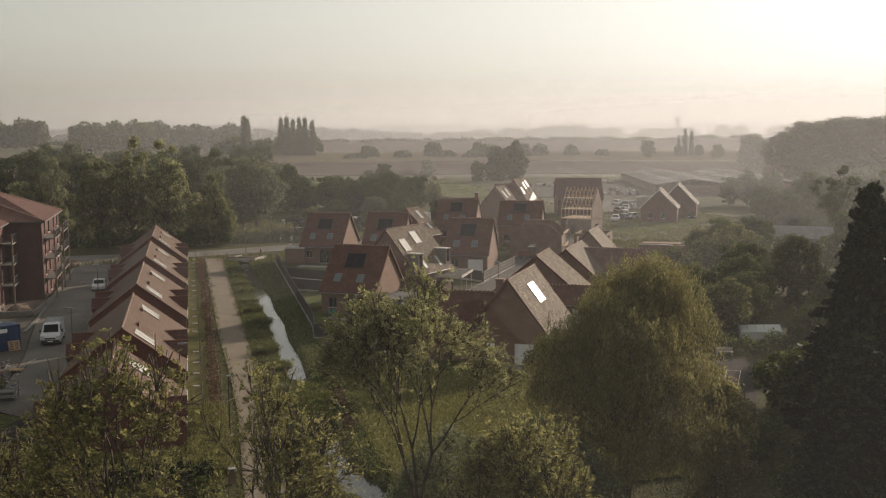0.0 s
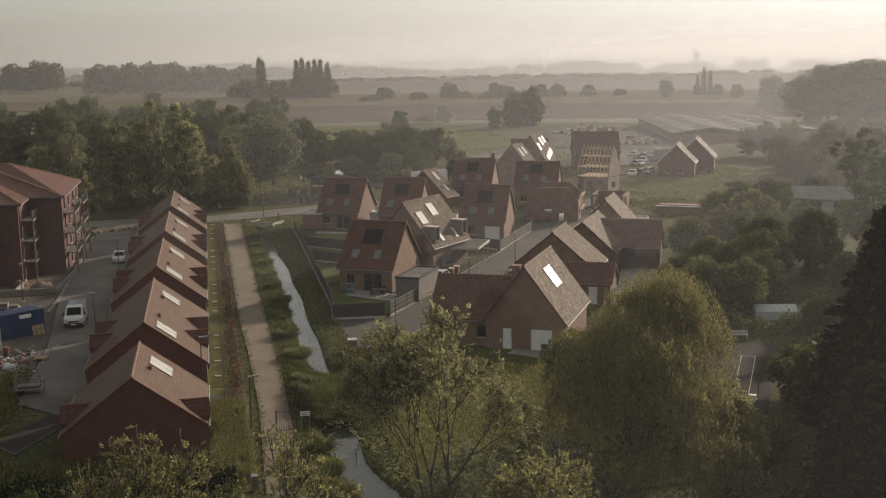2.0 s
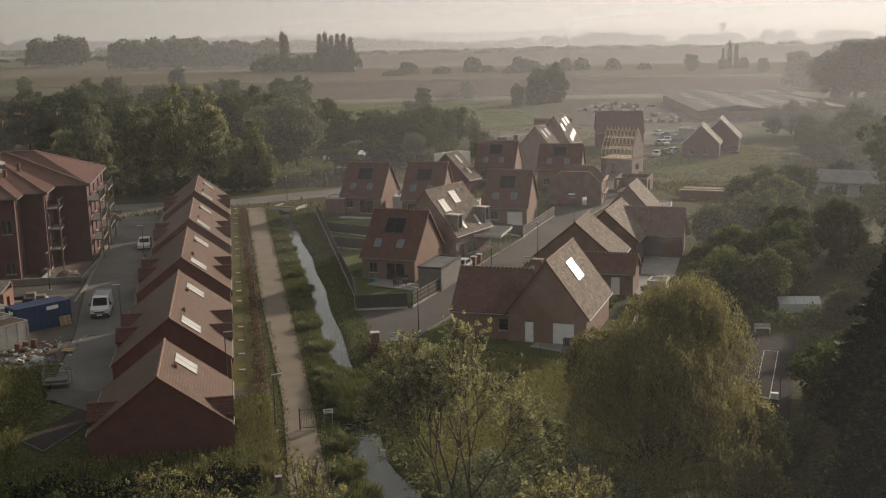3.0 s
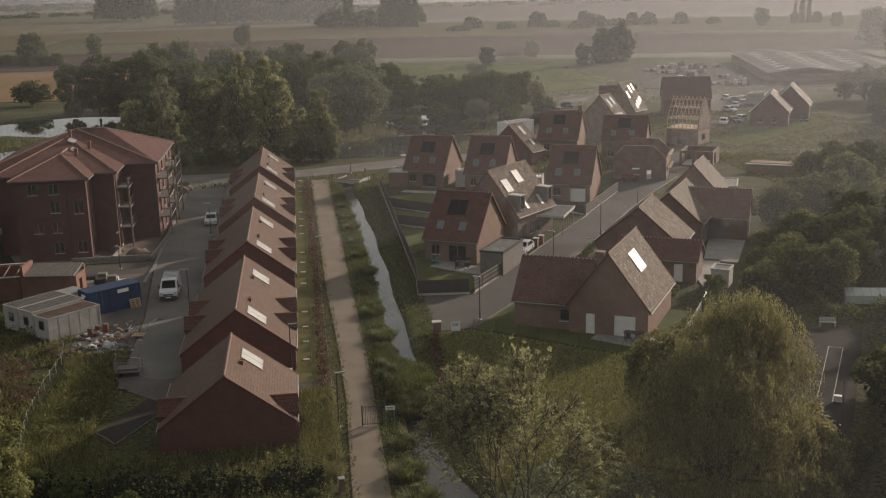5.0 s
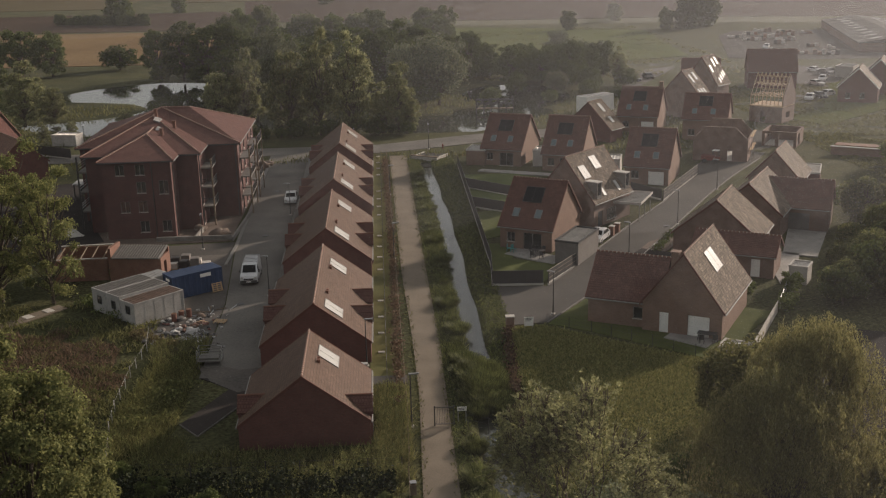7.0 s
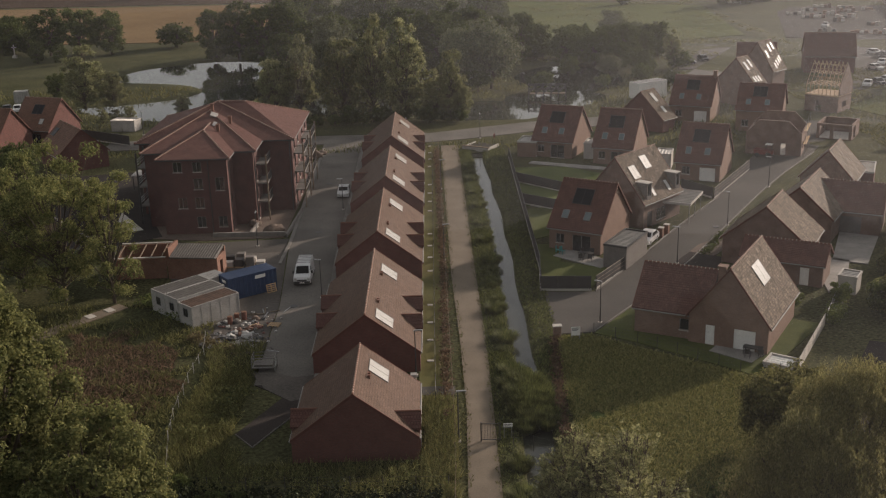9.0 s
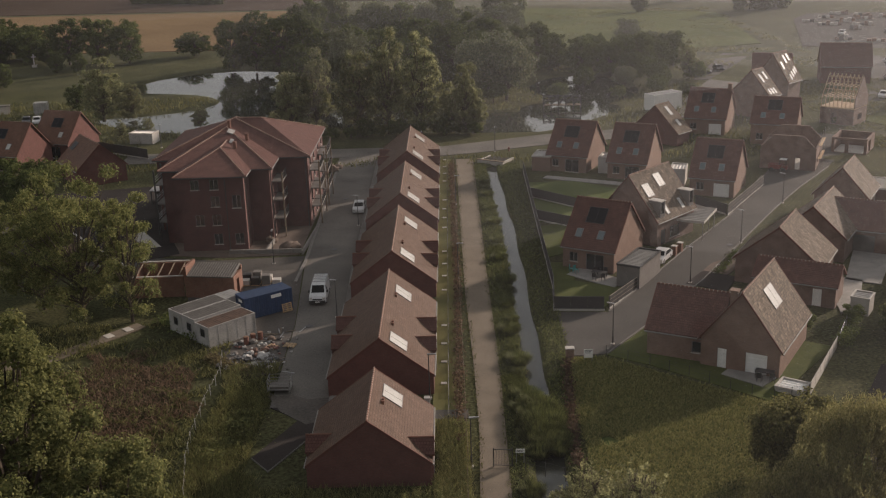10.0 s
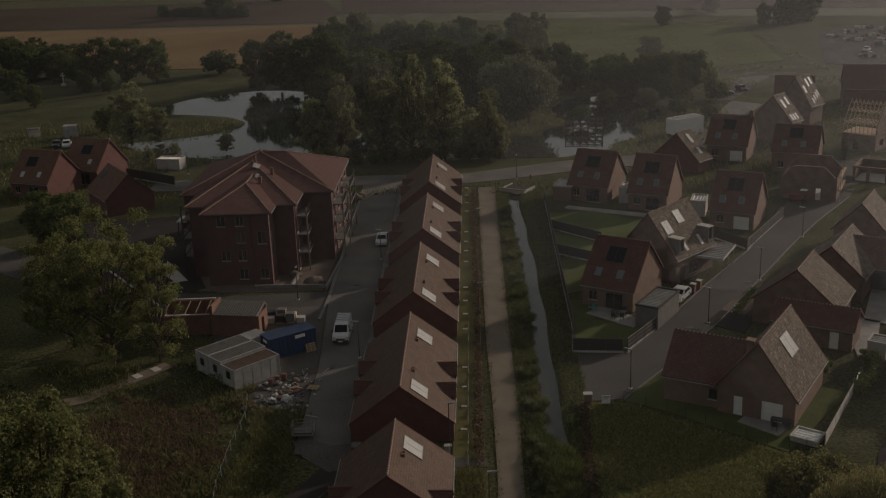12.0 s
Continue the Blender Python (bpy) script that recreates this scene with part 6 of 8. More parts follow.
for k in range(64):
    q, w = rng.uniform(0, 1), rng.uniform(0, 1)
    x, y = 120 + 28 * q + w * (22 + 26 * q), 205 + 66 * q - w * 4
    s = rng.uniform(0.25, 0.55)
    plant("tree", x, y, rng.uniform(0, 360), PROTO[k % 5], (s * 1.2, s * 1.2, s), "low hazy tree in the rough land beyond the gardens", "trees of the rough land")
GARDEN_TREES = [(64.0, 133.5, 7, 0), (71.9, 136.8, 8, 0), (55.7, 113.9, 5.5, 1), (55.3, 103.8, 7, 0), (48.6, 105.2, 4.5, 1), (84.3, 167.3, 6, 0), (82.8, 151.5, 8, 0), (66.6, 119.7, 7, 0), (57.1, 122.1, 4, 1), (61.8, 122.9, 6, 0), (60.5, 109.3, 6, 1), (53.3, 116.6, 3, 1)]
GARDEN_BUSH = [lobed_meshes(90 + k, 6.0, 3.2, -0.8, 9000, 0.24, LEAF_GREEN, 26, 0.3) for k in range(3)]
for k, (x, y, h, lit) in enumerate(GARDEN_TREES):
    q = h / 6.0
    plant("tree", x, y, rng.uniform(0, 360), GARDEN_BUSH[k % 3], (q * 1.05, q * 1.05, q), "rounded green garden tree behind the terraces", "trees behind the gardens")
for x, y, s in ((131, 432, 1.15), (122, 424, 1.0), (114, 425, 0.6), (103, 470, 0.6), (55, 327, 0.7), (76, 430, 0.6), (262, 470, 1.35), (269, 476, 1.2), (302, 684, 0.9), (333, 643, 0.7), (-120.1, 529.2, 1.15), (-104.5, 599.2, 0.75), (-28.9, 642.9, 0.9), (348, 700, 0.6), (334, 704, 0.55)):
    plant("tree", x, y, rng.uniform(0, 360), (FAR if y > 420 else PROTO)[int(rng.integers(0, 3))], (s, s, s), "large broadleaf tree standing in the fields")
for k, (x, y, q) in enumerate(((241, 404, 1.45), (248, 400, 1.72), (256, 396, 1.86), (264, 391, 1.92), (272, 386, 1.9), (280, 381, 1.86), (288, 377, 1.8), (297, 376, 1.85), (306, 378, 1.9), (252, 412, 1.7), (268, 404, 1.85), (284, 396, 1.85), (300, 392, 1.9))):
    plant("tree", x, y, k * 71, PROTO[k % 3], (q * 1.3, q * 1.3, q), "tall dense tree of a misty wood behind the depot", "wood behind the depot")
for k in range(26):
    q = k / 25
    s = rng.uniform(0.26, 0.42)
    plant("hedge_tree", -150 + q * 44 + rng.uniform(-1, 1), 534 - q * 17 + rng.uniform(-2, 2), rng.uniform(0, 360), FAR[k % 3], (s * 1.3, s * 1.3, s), "dark green tree in a field hedgerow", "far field hedgerow")

# poplars and woods far off
POP = [conifer_meshes(60 + k, 24, 3.0, 2600, 0.9, LEAF, 0.35) for k in range(2)]
for x, y, s in ((43, 880, 1.3), (46, 885, 1.2), (68, 830, 1.2), (72, 826, 1.25), (77, 828, 1.15), (81, 822, 1.2), (85, 818, 1.2), (90, 815, 1.1), (341, 708, 0.8), (345, 706, 0.72), (338, 712, 0.6)):
    plant("poplar", x, y, rng.uniform(0, 360), POP[int(rng.integers(0, 2))], (s, s, s), "slender poplar far out in the fields", "far poplars")


def far_wood(name, spots, label, tuft=2.9):
    """A far wood as one heap of tufts with an uneven top."""
    pts = []
    for x, y, r, h in spots:
        n = int(420 * max(1, r / 12))
        a, q = rng.uniform(0, math.tau, n), np.sqrt(rng.uniform(0, 1, n))
        z = h * (1 - 0.7 * q ** 4) * rng.uniform(0.05, 1.0, n) ** 0.6
        pts.append(np.stack([x + np.cos(a) * q * r, y + np.sin(a) * q * r, z], 1))
    v, f = leaves_at(np.concatenate(pts), tuft, rng, 0.1, slim=0.5)
    tagged(new(name, soup(name, v, f, LEAF)), label, "wood", kind="stuff")


far_wood("far_wood", [(-195 + k * 6, 1180 + rng.uniform(-20, 20), 10, rng.uniform(25, 33)) for k in range(9)], "dark wood in the misty distance")
far_wood("far_wood", [(-95 + k * 5.3, 1000 + rng.uniform(-20, 20), 9, rng.uniform(23, 30)) for k in range(15)], "dark wood in the misty distance")
far_wood("far_wood", [(-10 + k * 5.3, 1010 + rng.uniform(-20, 20), 8, rng.uniform(18, 27)) for k in range(11)], "dark wood in the misty distance")
far_wood("far_wood", [(25 + k * 8, 870 + rng.uniform(-20, 20), 8, rng.uniform(8, 15)) for k in range(10)], "scattered copse in the misty distance")
far_wood("far_hedge", [(118 + k * 11 + rng.uniform(-9, 9), 750 + rng.uniform(-25, 25), rng.uniform(3, 9), rng.uniform(3, 10)) for k in range(16)], "hedge and copses across the fields")
for row, (y, h, n, w) in enumerate(((1450, 5, 150, 8), (1900, 15, 150, 16), (2500, 19, 150, 24), (3300, 24, 150, 34))):
    spots = []
    for k in range(n):
        x = -y * 0.45 + k * y * 1.25 / n + rng.uniform(-0.5, 0.5) * y * 1.25 / n
        tall = (0.25 if row == 0 else 0.5) + 0.9 * max(0.0, noise.noise(Vector((x * 0.004, row * 7.3, 2))) + 0.35) * rng.uniform(0.6, 1.25)
        spots.append((x, y + rng.uniform(-0.07, 0.07) * y, w * rng.uniform(0.6, 1.6), h * tall))
    far_wood("far_wood", spots, "line of woods on the hazy horizon", 3.4 + row * 1.4)

# water tower
wt = thing("water_tower", 870, 1840, 0, 0, "flared concrete water tower on the horizon", "tower")
bm = bmesh.new()
add_tube(bm, (0, 0, 0), (0, 0, 24), 3.0, 2.4, 16)
part("shaft", bm, CONCRETE, wt)
bm = bmesh.new()
add_tube(bm, (0, 0, 23), (0, 0, 32), 2.6, 8.5, 24)
add_tube(bm, (0, 0, 32), (0, 0, 33), 8.5, 8, 24)
part("tank", bm, CONCRETE, wt)

# warehouse roofs
DEPOT_ROOF = noisy("depot_roof_sheet", (0.060, 0.058, 0.055), (0.10, 0.096, 0.09), 0.15, 0.9, 0.2, 6, spec=0.08)
wh = thing("warehouse", 146, 326, 0, -15, "long low warehouse with grey pitched roofs and pale roof lights", "warehouse")
for x0 in (1.2, 26.2):
    for s in (0, 1):
        za, zb = (2.9, 4.7) if s == 0 else (4.7, 2.9)
        xa = x0 + 12.5 * s
        bm = bmesh.new()
        add_prism(bm, [(xa, 0, za), (xa + 12.5, 0, zb), (xa + 12.5, 88, zb), (xa, 88, za)], (0, 0, -0.2))
        part("roof", bm, DEPOT_ROOF, wh)
        for k in range(9):
            y = 6 + k * 9 + 2 * s
            p0, p1 = 0.36, 0.62
            bm = bmesh.new()
            add_prism(bm, [(xa + 12.5 * p0, y, za + (zb - za) * p0 + 0.12), (xa + 12.5 * p1, y, za + (zb - za) * p1 + 0.12), (xa + 12.5 * p1, y + 1.3, za + (zb - za) * p1 + 0.12), (xa + 12.5 * p0, y + 1.3, za + (zb - za) * p0 + 0.12)], (0, 0, -0.1))
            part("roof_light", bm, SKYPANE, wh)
bm = bmesh.new()
for a, b in (((1.4, 0.2), (51, 0.2)), ((51, 0.2), (51, 87.8)), ((51, 87.8), (1.4, 87.8)), ((1.4, 87.8), (1.4, 0.2))):
    pierced_wall(bm, a, b, 2.8, [])
part("wall", bm, BRICK_BROWN, wh)

# stacked goods in the depot yard
drng = random.Random(8)
for k, (x, y, a) in enumerate(((130, 369, -20), (138, 376, -18), (144, 400, -16), (150, 393, -16), (156, 388, -15), (147, 384, -20), (136, 390, -18), (128, 380, -20), (141, 345, -15), (144, 336, -15), (122, 332, -20), (130, 326, -24), (136, 322, -20), (134, 356, -18), (140, 366, -18))):
    t = thing("material_stack", x, y, 0.06, a + drng.uniform(-4, 4), "long stack of building goods in the depot yard", "stack", "stacks in the depot yard")
    l = drng.uniform(3.5, 8)
    n = int(l / 1.3)
    for j in range(n):
        z = drng.uniform(0.7, 1.7)
        box_part("bundle", (-l / 2 + j * 1.3, -l / 2 + j * 1.3 + 1.15, -0.6, 0.6, 0.1, z), (CONCRETE, DARK, RUST, RENDER_GREY, BRICK_BROWN)[drng.randrange(5)], t)
    box_part("bearer", (-l / 2, l / 2, -0.5, 0.5, 0, 0.095), OLDWOOD, t)


# ---- curved sheets that stand in for haze over the plain ----
# the nearest sheet, 20 m off, stands in for veiling glare in the lens
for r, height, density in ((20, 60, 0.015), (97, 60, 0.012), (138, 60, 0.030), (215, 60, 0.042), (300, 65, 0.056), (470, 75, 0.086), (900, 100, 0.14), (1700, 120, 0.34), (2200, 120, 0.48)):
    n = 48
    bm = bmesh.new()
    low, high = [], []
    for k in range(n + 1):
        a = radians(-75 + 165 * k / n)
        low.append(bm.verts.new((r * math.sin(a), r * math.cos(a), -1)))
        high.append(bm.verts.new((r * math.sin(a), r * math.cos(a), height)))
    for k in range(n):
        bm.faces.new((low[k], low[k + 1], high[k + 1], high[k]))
    tagged(part("haze_sheet", bm, haze_material(density), None, smooth=True), "thin sheet standing in for haze, denser towards the sun", "haze", kind="structure")


# ---- building shells ----
def shell(name, cx, cy, turn, l, w, h, peak, label, side=None, end=None):
    """Brick walls without a roof: raw gables, openings, a floor slab."""
    t = thing(name, cx, cy, 0, turn, label, "building shell")
    t["pale"] = 1
    bm = bmesh.new()
    pierced_wall(bm, (-l, -w), (l, -w), h, side or [(l * 1.25, l * 1.25 + 1.0, 0.05, 2.1), (l * 0.4, l * 0.4 + 1.4, 0.9, 2.0)])
    pierced_wall(bm, (l, -w), (l, w), h, [(1.2, 3.4, 0.05, 2.2)])
    pierced_wall(bm, (l, w), (-l, w), h, [])
    pierced_wall(bm, (-l, w), (-l, -w), h, end or [(2, 3, 0.9, 2.0)])
    part("wall", bm, BRICK_BROWN, t)
    for s in (-1, 1):
        if peak > h:
            bm = bmesh.new()
            n = 8
            ring = [(s * l, -w, h)]
            for k in range(n):
                y, z = -w + w * (k + 1) / n * 0.5, h + (peak - h) * (k + 1) / n
                ring += [(s * l, -w + w * k / n * 0.5 + 0.06, z), (s * l, y, z)]
            top = [(x, -y, z) for x, y, z in ring[::-1]]
            add_prism(bm, ring + top, (-0.3 * s, 0, 0))
            part("gable", bm, BRICK_BROWN, t)
    box_part("floor_slab", (-l + 0.3, l - 0.3, -w + 0.3, w - 0.3, 0.0, 0.12), CONCRETE, t)
    return t


e2 = shell("building_shell", 59.5, 179.9, 66, 4.5, 4.5, 3.6, 5.8, "roofless brick house shell with raw stepped gables", end=[(5.7, 6.5, 0.05, 2.1)])
for k in range(3):
    bm = bmesh.new()
    add_tube(bm, (-3.6 + k * 3, -5.0, 0), (-3.6 + k * 3, -5.0, 6.2), 0.04, 0.04, 6)
    part("scaffold_pole", bm, STEEL, e2)
for z in (2.0, 4.2):
    box_part("scaffold_board", (-3.9, 2.9, -5.2, -4.7, z, z + 0.05), WOOD, e2)
shell("building_shell", 73.3, 188.9, -31, 3.0, 3.4, 2.7, 2.7, "low brick shell with open doorways and no roof", side=[(0.5, 2.3, 0.05, 2.3), (2.9, 5.5, 0.05, 2.3)])
tf = thing("timber_frame_house", 79.9, 213.0, 0, -42, "half-built house with a bare timber roof frame", "building shell")
bm = bmesh.new()
for a, b, q in (((-3.4, -3.2), (3.4, -3.2), [(2.2, 3.4, 0.05, 2.2)]), ((3.4, -3.2), (3.4, 3.2), [(2, 4, 0.9, 2.1)]), ((3.4, 3.2), (-3.4, 3.2), []), ((-3.4, 3.2), (-3.4, -3.2), [])):
    pierced_wall(bm, a, b, 3.2, q)
part("wall", bm, BRICK_BROWN, tf)
box_part("floor_deck", (-3.4, 3.4, -3.2, 3.2, 3.2, 3.4), WOOD, tf)
for k in range(9):
    x = -3.3 + 6.6 * k / 8
    for y0, y1, z0, z1 in ((-3.1, -3.1, 3.4, 5.2), (3.1, 3.1, 3.4, 5.2), (-3.1, 0, 5.2, 9.6), (3.1, 0, 5.2, 9.6), (-3.1, 3.1, 5.2, 5.2), (-1.5, 1.5, 7.4, 7.4)):
        bm = bmesh.new()
        add_tube(bm, (x, y0, z0), (x, y1, z1), 0.07, 0.07, 4)
        part("rafter", bm, WOOD, tf)
for s in (-1, 1):
    for k in range(4):
        y, z = s * 3.1 * (1 - (k + 0.3) / 4), 5.2 + 4.4 * (k + 0.3) / 4
        box_part("batten", (-3.4, 3.3, y - 0.05, y + 0.05, z + 0.07, z + 0.15), WOOD, tf)
bm = bmesh.new()
add_prism(bm, [(3.4, -3.2, 3.4), (3.4, 3.2, 3.4), (3.4, 3.2, 5.2), (3.4, 0, 9.6), (3.4, -3.2, 5.2)], (0.12, 0, 0))
part("gable", bm, BRICK_BROWN, tf)
rd = thing("site_dumper", 55.7, 174.8, 0, -28, "small red site dumper beside a house shell", "dumper")
bm = bmesh.new()
add_prism(bm, [(-1.2, -0.7, 0.5), (0.5, -0.7, 0.5), (0.9, -0.7, 1.25), (-1.4, -0.7, 1.25)], (0, 1.4, 0))
part("skip", bm, DUMPER, rd)
box_part("chassis", (-1.2, 1.5, -0.4, 0.4, 0.35, 0.5), DARK, rd)
box_part("engine_cover", (0.95, 1.7, -0.5, 0.5, 0.5, 1.1), DUMPER, rd)
box_part("canopy", (0.4, 1.5, -0.6, 0.6, 2.1, 2.18), WHITE, rd)
for sx in (0.45, 1.45):
    for sy in (-0.55, 0.55):
        box_part("canopy_post", (sx - 0.03, sx + 0.03, sy - 0.03, sy + 0.03, 0.5, 2.1), DARK, rd)
for sx in (-0.8, 1.1):
    for sy in (-0.62, 0.62):
        bm = bmesh.new()
        add_tube(bm, (sx, sy - 0.13, 0.38), (sx, sy + 0.13, 0.38), 0.38, 0.38, 14)
        part("wheel", bm, DARK, rd)
cv = thing("culvert", 8.3, 186.1, 0, -31, "concrete culvert head where the canal meets the road", "culvert")
box_part("headwall", (-2.6, 2.6, -0.2, 0.2, -0.8, 0.5), CONCRETE, cv)
box_part("coping", (-2.7, 2.7, -0.27, 0.27, 0.5, 0.6), OLDWOOD, cv)
for sx in (-2.3, 2.3):
    box_part("wing_wall", (sx - 0.15, sx + 0.15, 0.2, 4.2, -0.6, 0.42), CONCRETE, cv)
box_part("deck", (-2.15, 2.15, 0.2, 4.2, 0.05, 0.3), GRIT, cv)
hy = thing("hydrant", 12.1, 195.3, 0, 0, "small red street hydrant on the verge", "hydrant")
bm = bmesh.new()
add_tube(bm, (0, 0, 0), (0, 0, 0.75), 0.11, 0.11, 10)
add_tube(bm, (0, 0, 0.75), (0, 0, 0.9), 0.14, 0.06, 10)
part("barrel", bm, DUMPER, hy)
box_part("outlet", (-0.2, 0.2, -0.06, 0.06, 0.5, 0.62), DUMPER, hy)
lw = thing("garden_wall", 82.0, 175.4, 0, -33, "low brown brick wall with a flat coping", "wall")
box_part("wall", (-5, 5, -0.2, 0.2, 0, 1.4), BRICK_BUFF, lw)
box_part("coping", (-5.1, 5.1, -0.28, 0.28, 1.4, 1.5), CONCRETE, lw)
box_part("shed_roof", (-4.6, 4.6, 0.6, 3.0, 1.5, 1.62), RUST, lw)
container("site_cabin", 47.5, 231.5, 32, 8.0, 3.2, 3.6, WHITE, "white ribbed cabin behind the houses", "cabin", CABIN)


# ---- garages, carports, annexes ----
def flat_box(name, cx, cy, turn, l, w, h, wall, top, label, category="garage", door=True, edge=None):
    """A flat-roofed annex: walls, an upstanding roof edge and a ribbed roof."""
    t = thing(name, cx, cy, 0, turn, label, category)
    box_part("wall", (-l / 2, l / 2, -w / 2, w / 2, 0, h - 0.25), wall, t)
    bm = bmesh.new()
    for q in ((-l / 2 - 0.06, l / 2 + 0.06, -w / 2 - 0.06, -w / 2 + 0.12), (-l / 2 - 0.06, l / 2 + 0.06, w / 2 - 0.12, w / 2 + 0.06), (-l / 2 - 0.06, -l / 2 + 0.12, -w / 2 + 0.12, w / 2 - 0.12), (l / 2 - 0.12, l / 2 + 0.06, -w / 2 + 0.12, w / 2 - 0.12)):
        add_box(bm, *q, h - 0.24, h)
    part("roof_edge", bm, edge or RENDER_GREY, t)
    bm = bmesh.new()
    n = max(3, int(l / 0.5))
    ring = [(-l / 2 + 0.13, -w / 2 + 0.13, h - 0.2)]
    for k in range(n):
        x0, x1 = -l / 2 + 0.13 + (l - 0.26) * k / n, -l / 2 + 0.13 + (l - 0.26) * (k + 1) / n
        ring += [(x0 + 0.05, -w / 2 + 0.13, h - 0.12), (x0 + 0.2, -w / 2 + 0.13, h - 0.12), (x0 + 0.25, -w / 2 + 0.13, h - 0.2), (x1, -w / 2 + 0.13, h - 0.2)]
    ring += [(l / 2 - 0.13, -w / 2 + 0.13, h - 0.24), (-l / 2 + 0.13, -w / 2 + 0.13, h - 0.24)]
    add_prism(bm, ring, (0, w - 0.26, 0))
    part("roof", bm, top, t)
    if door:
        box_part("door", (l / 2 + 0.003, l / 2 + 0.05, -w / 2 + 0.5, w / 2 - 0.5, 0.03, 2.1), WHITE, t)
    return t


flat_box("garage", 24.0, 123.9, 58.8, 7.0, 2.9, 2.9, CLAD, FIBRE_PALE, "dark grey clad garage with a ribbed metal roof", edge=DARK)
flat_box("annex", 65.0, 154.8, 66, 6.6, 2.6, 3.0, BRICK_RED, CONCRETE, "flat-roofed brick annex with a pale roof edge", "annex", False)
flat_box("annex", 17.4, 181.6, -17.5, 3.2, 4.6, 2.7, BRICK_BUFF, ZINC, "flat-roofed garden annex beside a house", "annex", False)
flat_box("annex", 27.9, 178.6, -17.5, 2.4, 4.2, 2.7, RENDER_GREY, ZINC, "flat-roofed link between two houses", "annex", False)
flat_box("annex", 38.2, 169.6, -17.5, 2.4, 4.2, 2.7, RENDER_GREY, ZINC, "flat-roofed link between two houses", "annex", False)
flat_box("cold_frame", 33.1, 92.0, 55, 2.3, 2.6, 0.6, RENDER_GREY, WHITE, "low white cold frame in the corner of a lawn", "cold frame", False)
flat_box("garden_shed", 46.6, 111.2, 57, 2.4, 2.0, 2.1, RENDER_GREY, ZINC, "grey garden shed beside a paved yard", "shed", False)
cp = thing("carport", 34.6, 142.1, 0, 63, "open steel carport with a pale ribbed flat roof", "carport")
for sx in (-3.2, 0, 3.2):
    for sy in (-2.1, 2.1):
        box_part("post", (sx - 0.05, sx + 0.05, sy - 0.05, sy + 0.05, 0.02, 2.5), ZINC_DARK, cp)
for q in ((-3.5, 3.5, -2.34, -2.27), (-3.5, 3.5, 2.27, 2.34), (-3.5, -3.43, -2.27, 2.27), (3.43, 3.5, -2.27, 2.27)):
    box_part("fascia", (*q, 2.5, 2.84), RENDER_GREY, cp)
for k in range(9):
    x = -3.42 + 0.76 * k
    bm = bmesh.new()
    add_prism(bm, [(x, -2.26, 2.66), (x, -2.26, 2.71), (x + 0.1, -2.26, 2.79), (x + 0.2, -2.26, 2.79), (x + 0.3, -2.26, 2.71), (x + 0.75, -2.26, 2.71), (x + 0.75, -2.26, 2.66)], (0, 4.52, 0))
    part("roof_sheet", bm, FIBRE_PALE, cp)


# ---- fences ----
def along(points):
    for (x0, y0), (x1, y1) in zip(points, points[1:]):
        yield x0, y0, math.degrees(math.atan2(y1 - y0, x1 - x0)), math.hypot(x1 - x0, y1 - y0)


def panel_fence(points, h, pitch, label, mat=None, plinth=0.2, slats=0, group="garden fences"):
    """Posts with closed panels or open slats between them on a concrete plinth."""
    mat = mat or DARK
    f = thing("fence", points[0][0], points[0][1], 0, 0, label, "fence", group)
    x00, y00 = points[0]
    for x, y, turn, length in along(points):
        n = max(1, round(length / pitch))
        m = pose(x - x00, y - y00, 0, 0, 0, turn)
        step = length / n
        for k in range(n):
            ob = box_part("post", (k * step - 0.04, k * step + 0.04, -0.05, 0.05, 0, h + 0.05), mat, f)
            ob.matrix_basis = m
            if slats:
                for j in range(slats):
                    z = plinth + 0.06 + (h - plinth) * j / slats
                    ob = box_part("slat", (k * step + 0.05, (k + 1) * step - 0.05, -0.03, 0.03, z, z + (h - plinth) / slats * 0.92), mat, f)
                    ob.matrix_basis = m
                    # pale strip for the light along the slat's top
                    ob = box_part("slat_lit_edge", (k * step + 0.05, (k + 1) * step - 0.05, -0.036, 0.036, z + (h - plinth) / slats * 0.92, z + (h - plinth) / slats * 0.92 + 0.02), FENCE_LIT_EDGE, f)
                    ob.matrix_basis = m
            else:
                ob = box_part("panel", (k * step + 0.05, (k + 1) * step - 0.05, -0.025, 0.025, plinth, h), mat, f)
                ob.matrix_basis = m
        if plinth:
            ob = box_part("plinth", (0, length, -0.08, 0.08, -0.05, plinth - 0.01), CONCRETE, f)
            ob.matrix_basis = m


def wire_fence(points, h, pitch, label, mat=None, rails=3, lean=0.0, group="wire fences"):
    """Thin posts with a few wires."""
    mat = mat or DARK
    f = thing("wire_fence", points[0][0], points[0][1], 0, 0, label, "fence", group)
    x00, y00 = points[0]
    for x, y, turn, length in along(points):
        n = max(1, round(length / pitch))
        m = pose(x - x00, y - y00, 0, 0, 0, turn)
        for k in range(n + 1):
            bm = bmesh.new()
            dx = lean * math.sin(k * 2.3)
            add_tube(bm, (k * length / n, 0, 0), (k * length / n + dx, dx * 0.6, h), 0.035, 0.03, 6)
            ob = part("post", bm, mat, f)
            ob.matrix_basis = m
        for j in range(rails):
            bm = bmesh.new()
            z = h * (j + 1) / (rails + 0.2)
            add_tube(bm, (0, 0, z), (length, 0, z), 0.008, 0.008, 4)
            ob = part("wire", bm, mat, f)
            ob.matrix_basis = m


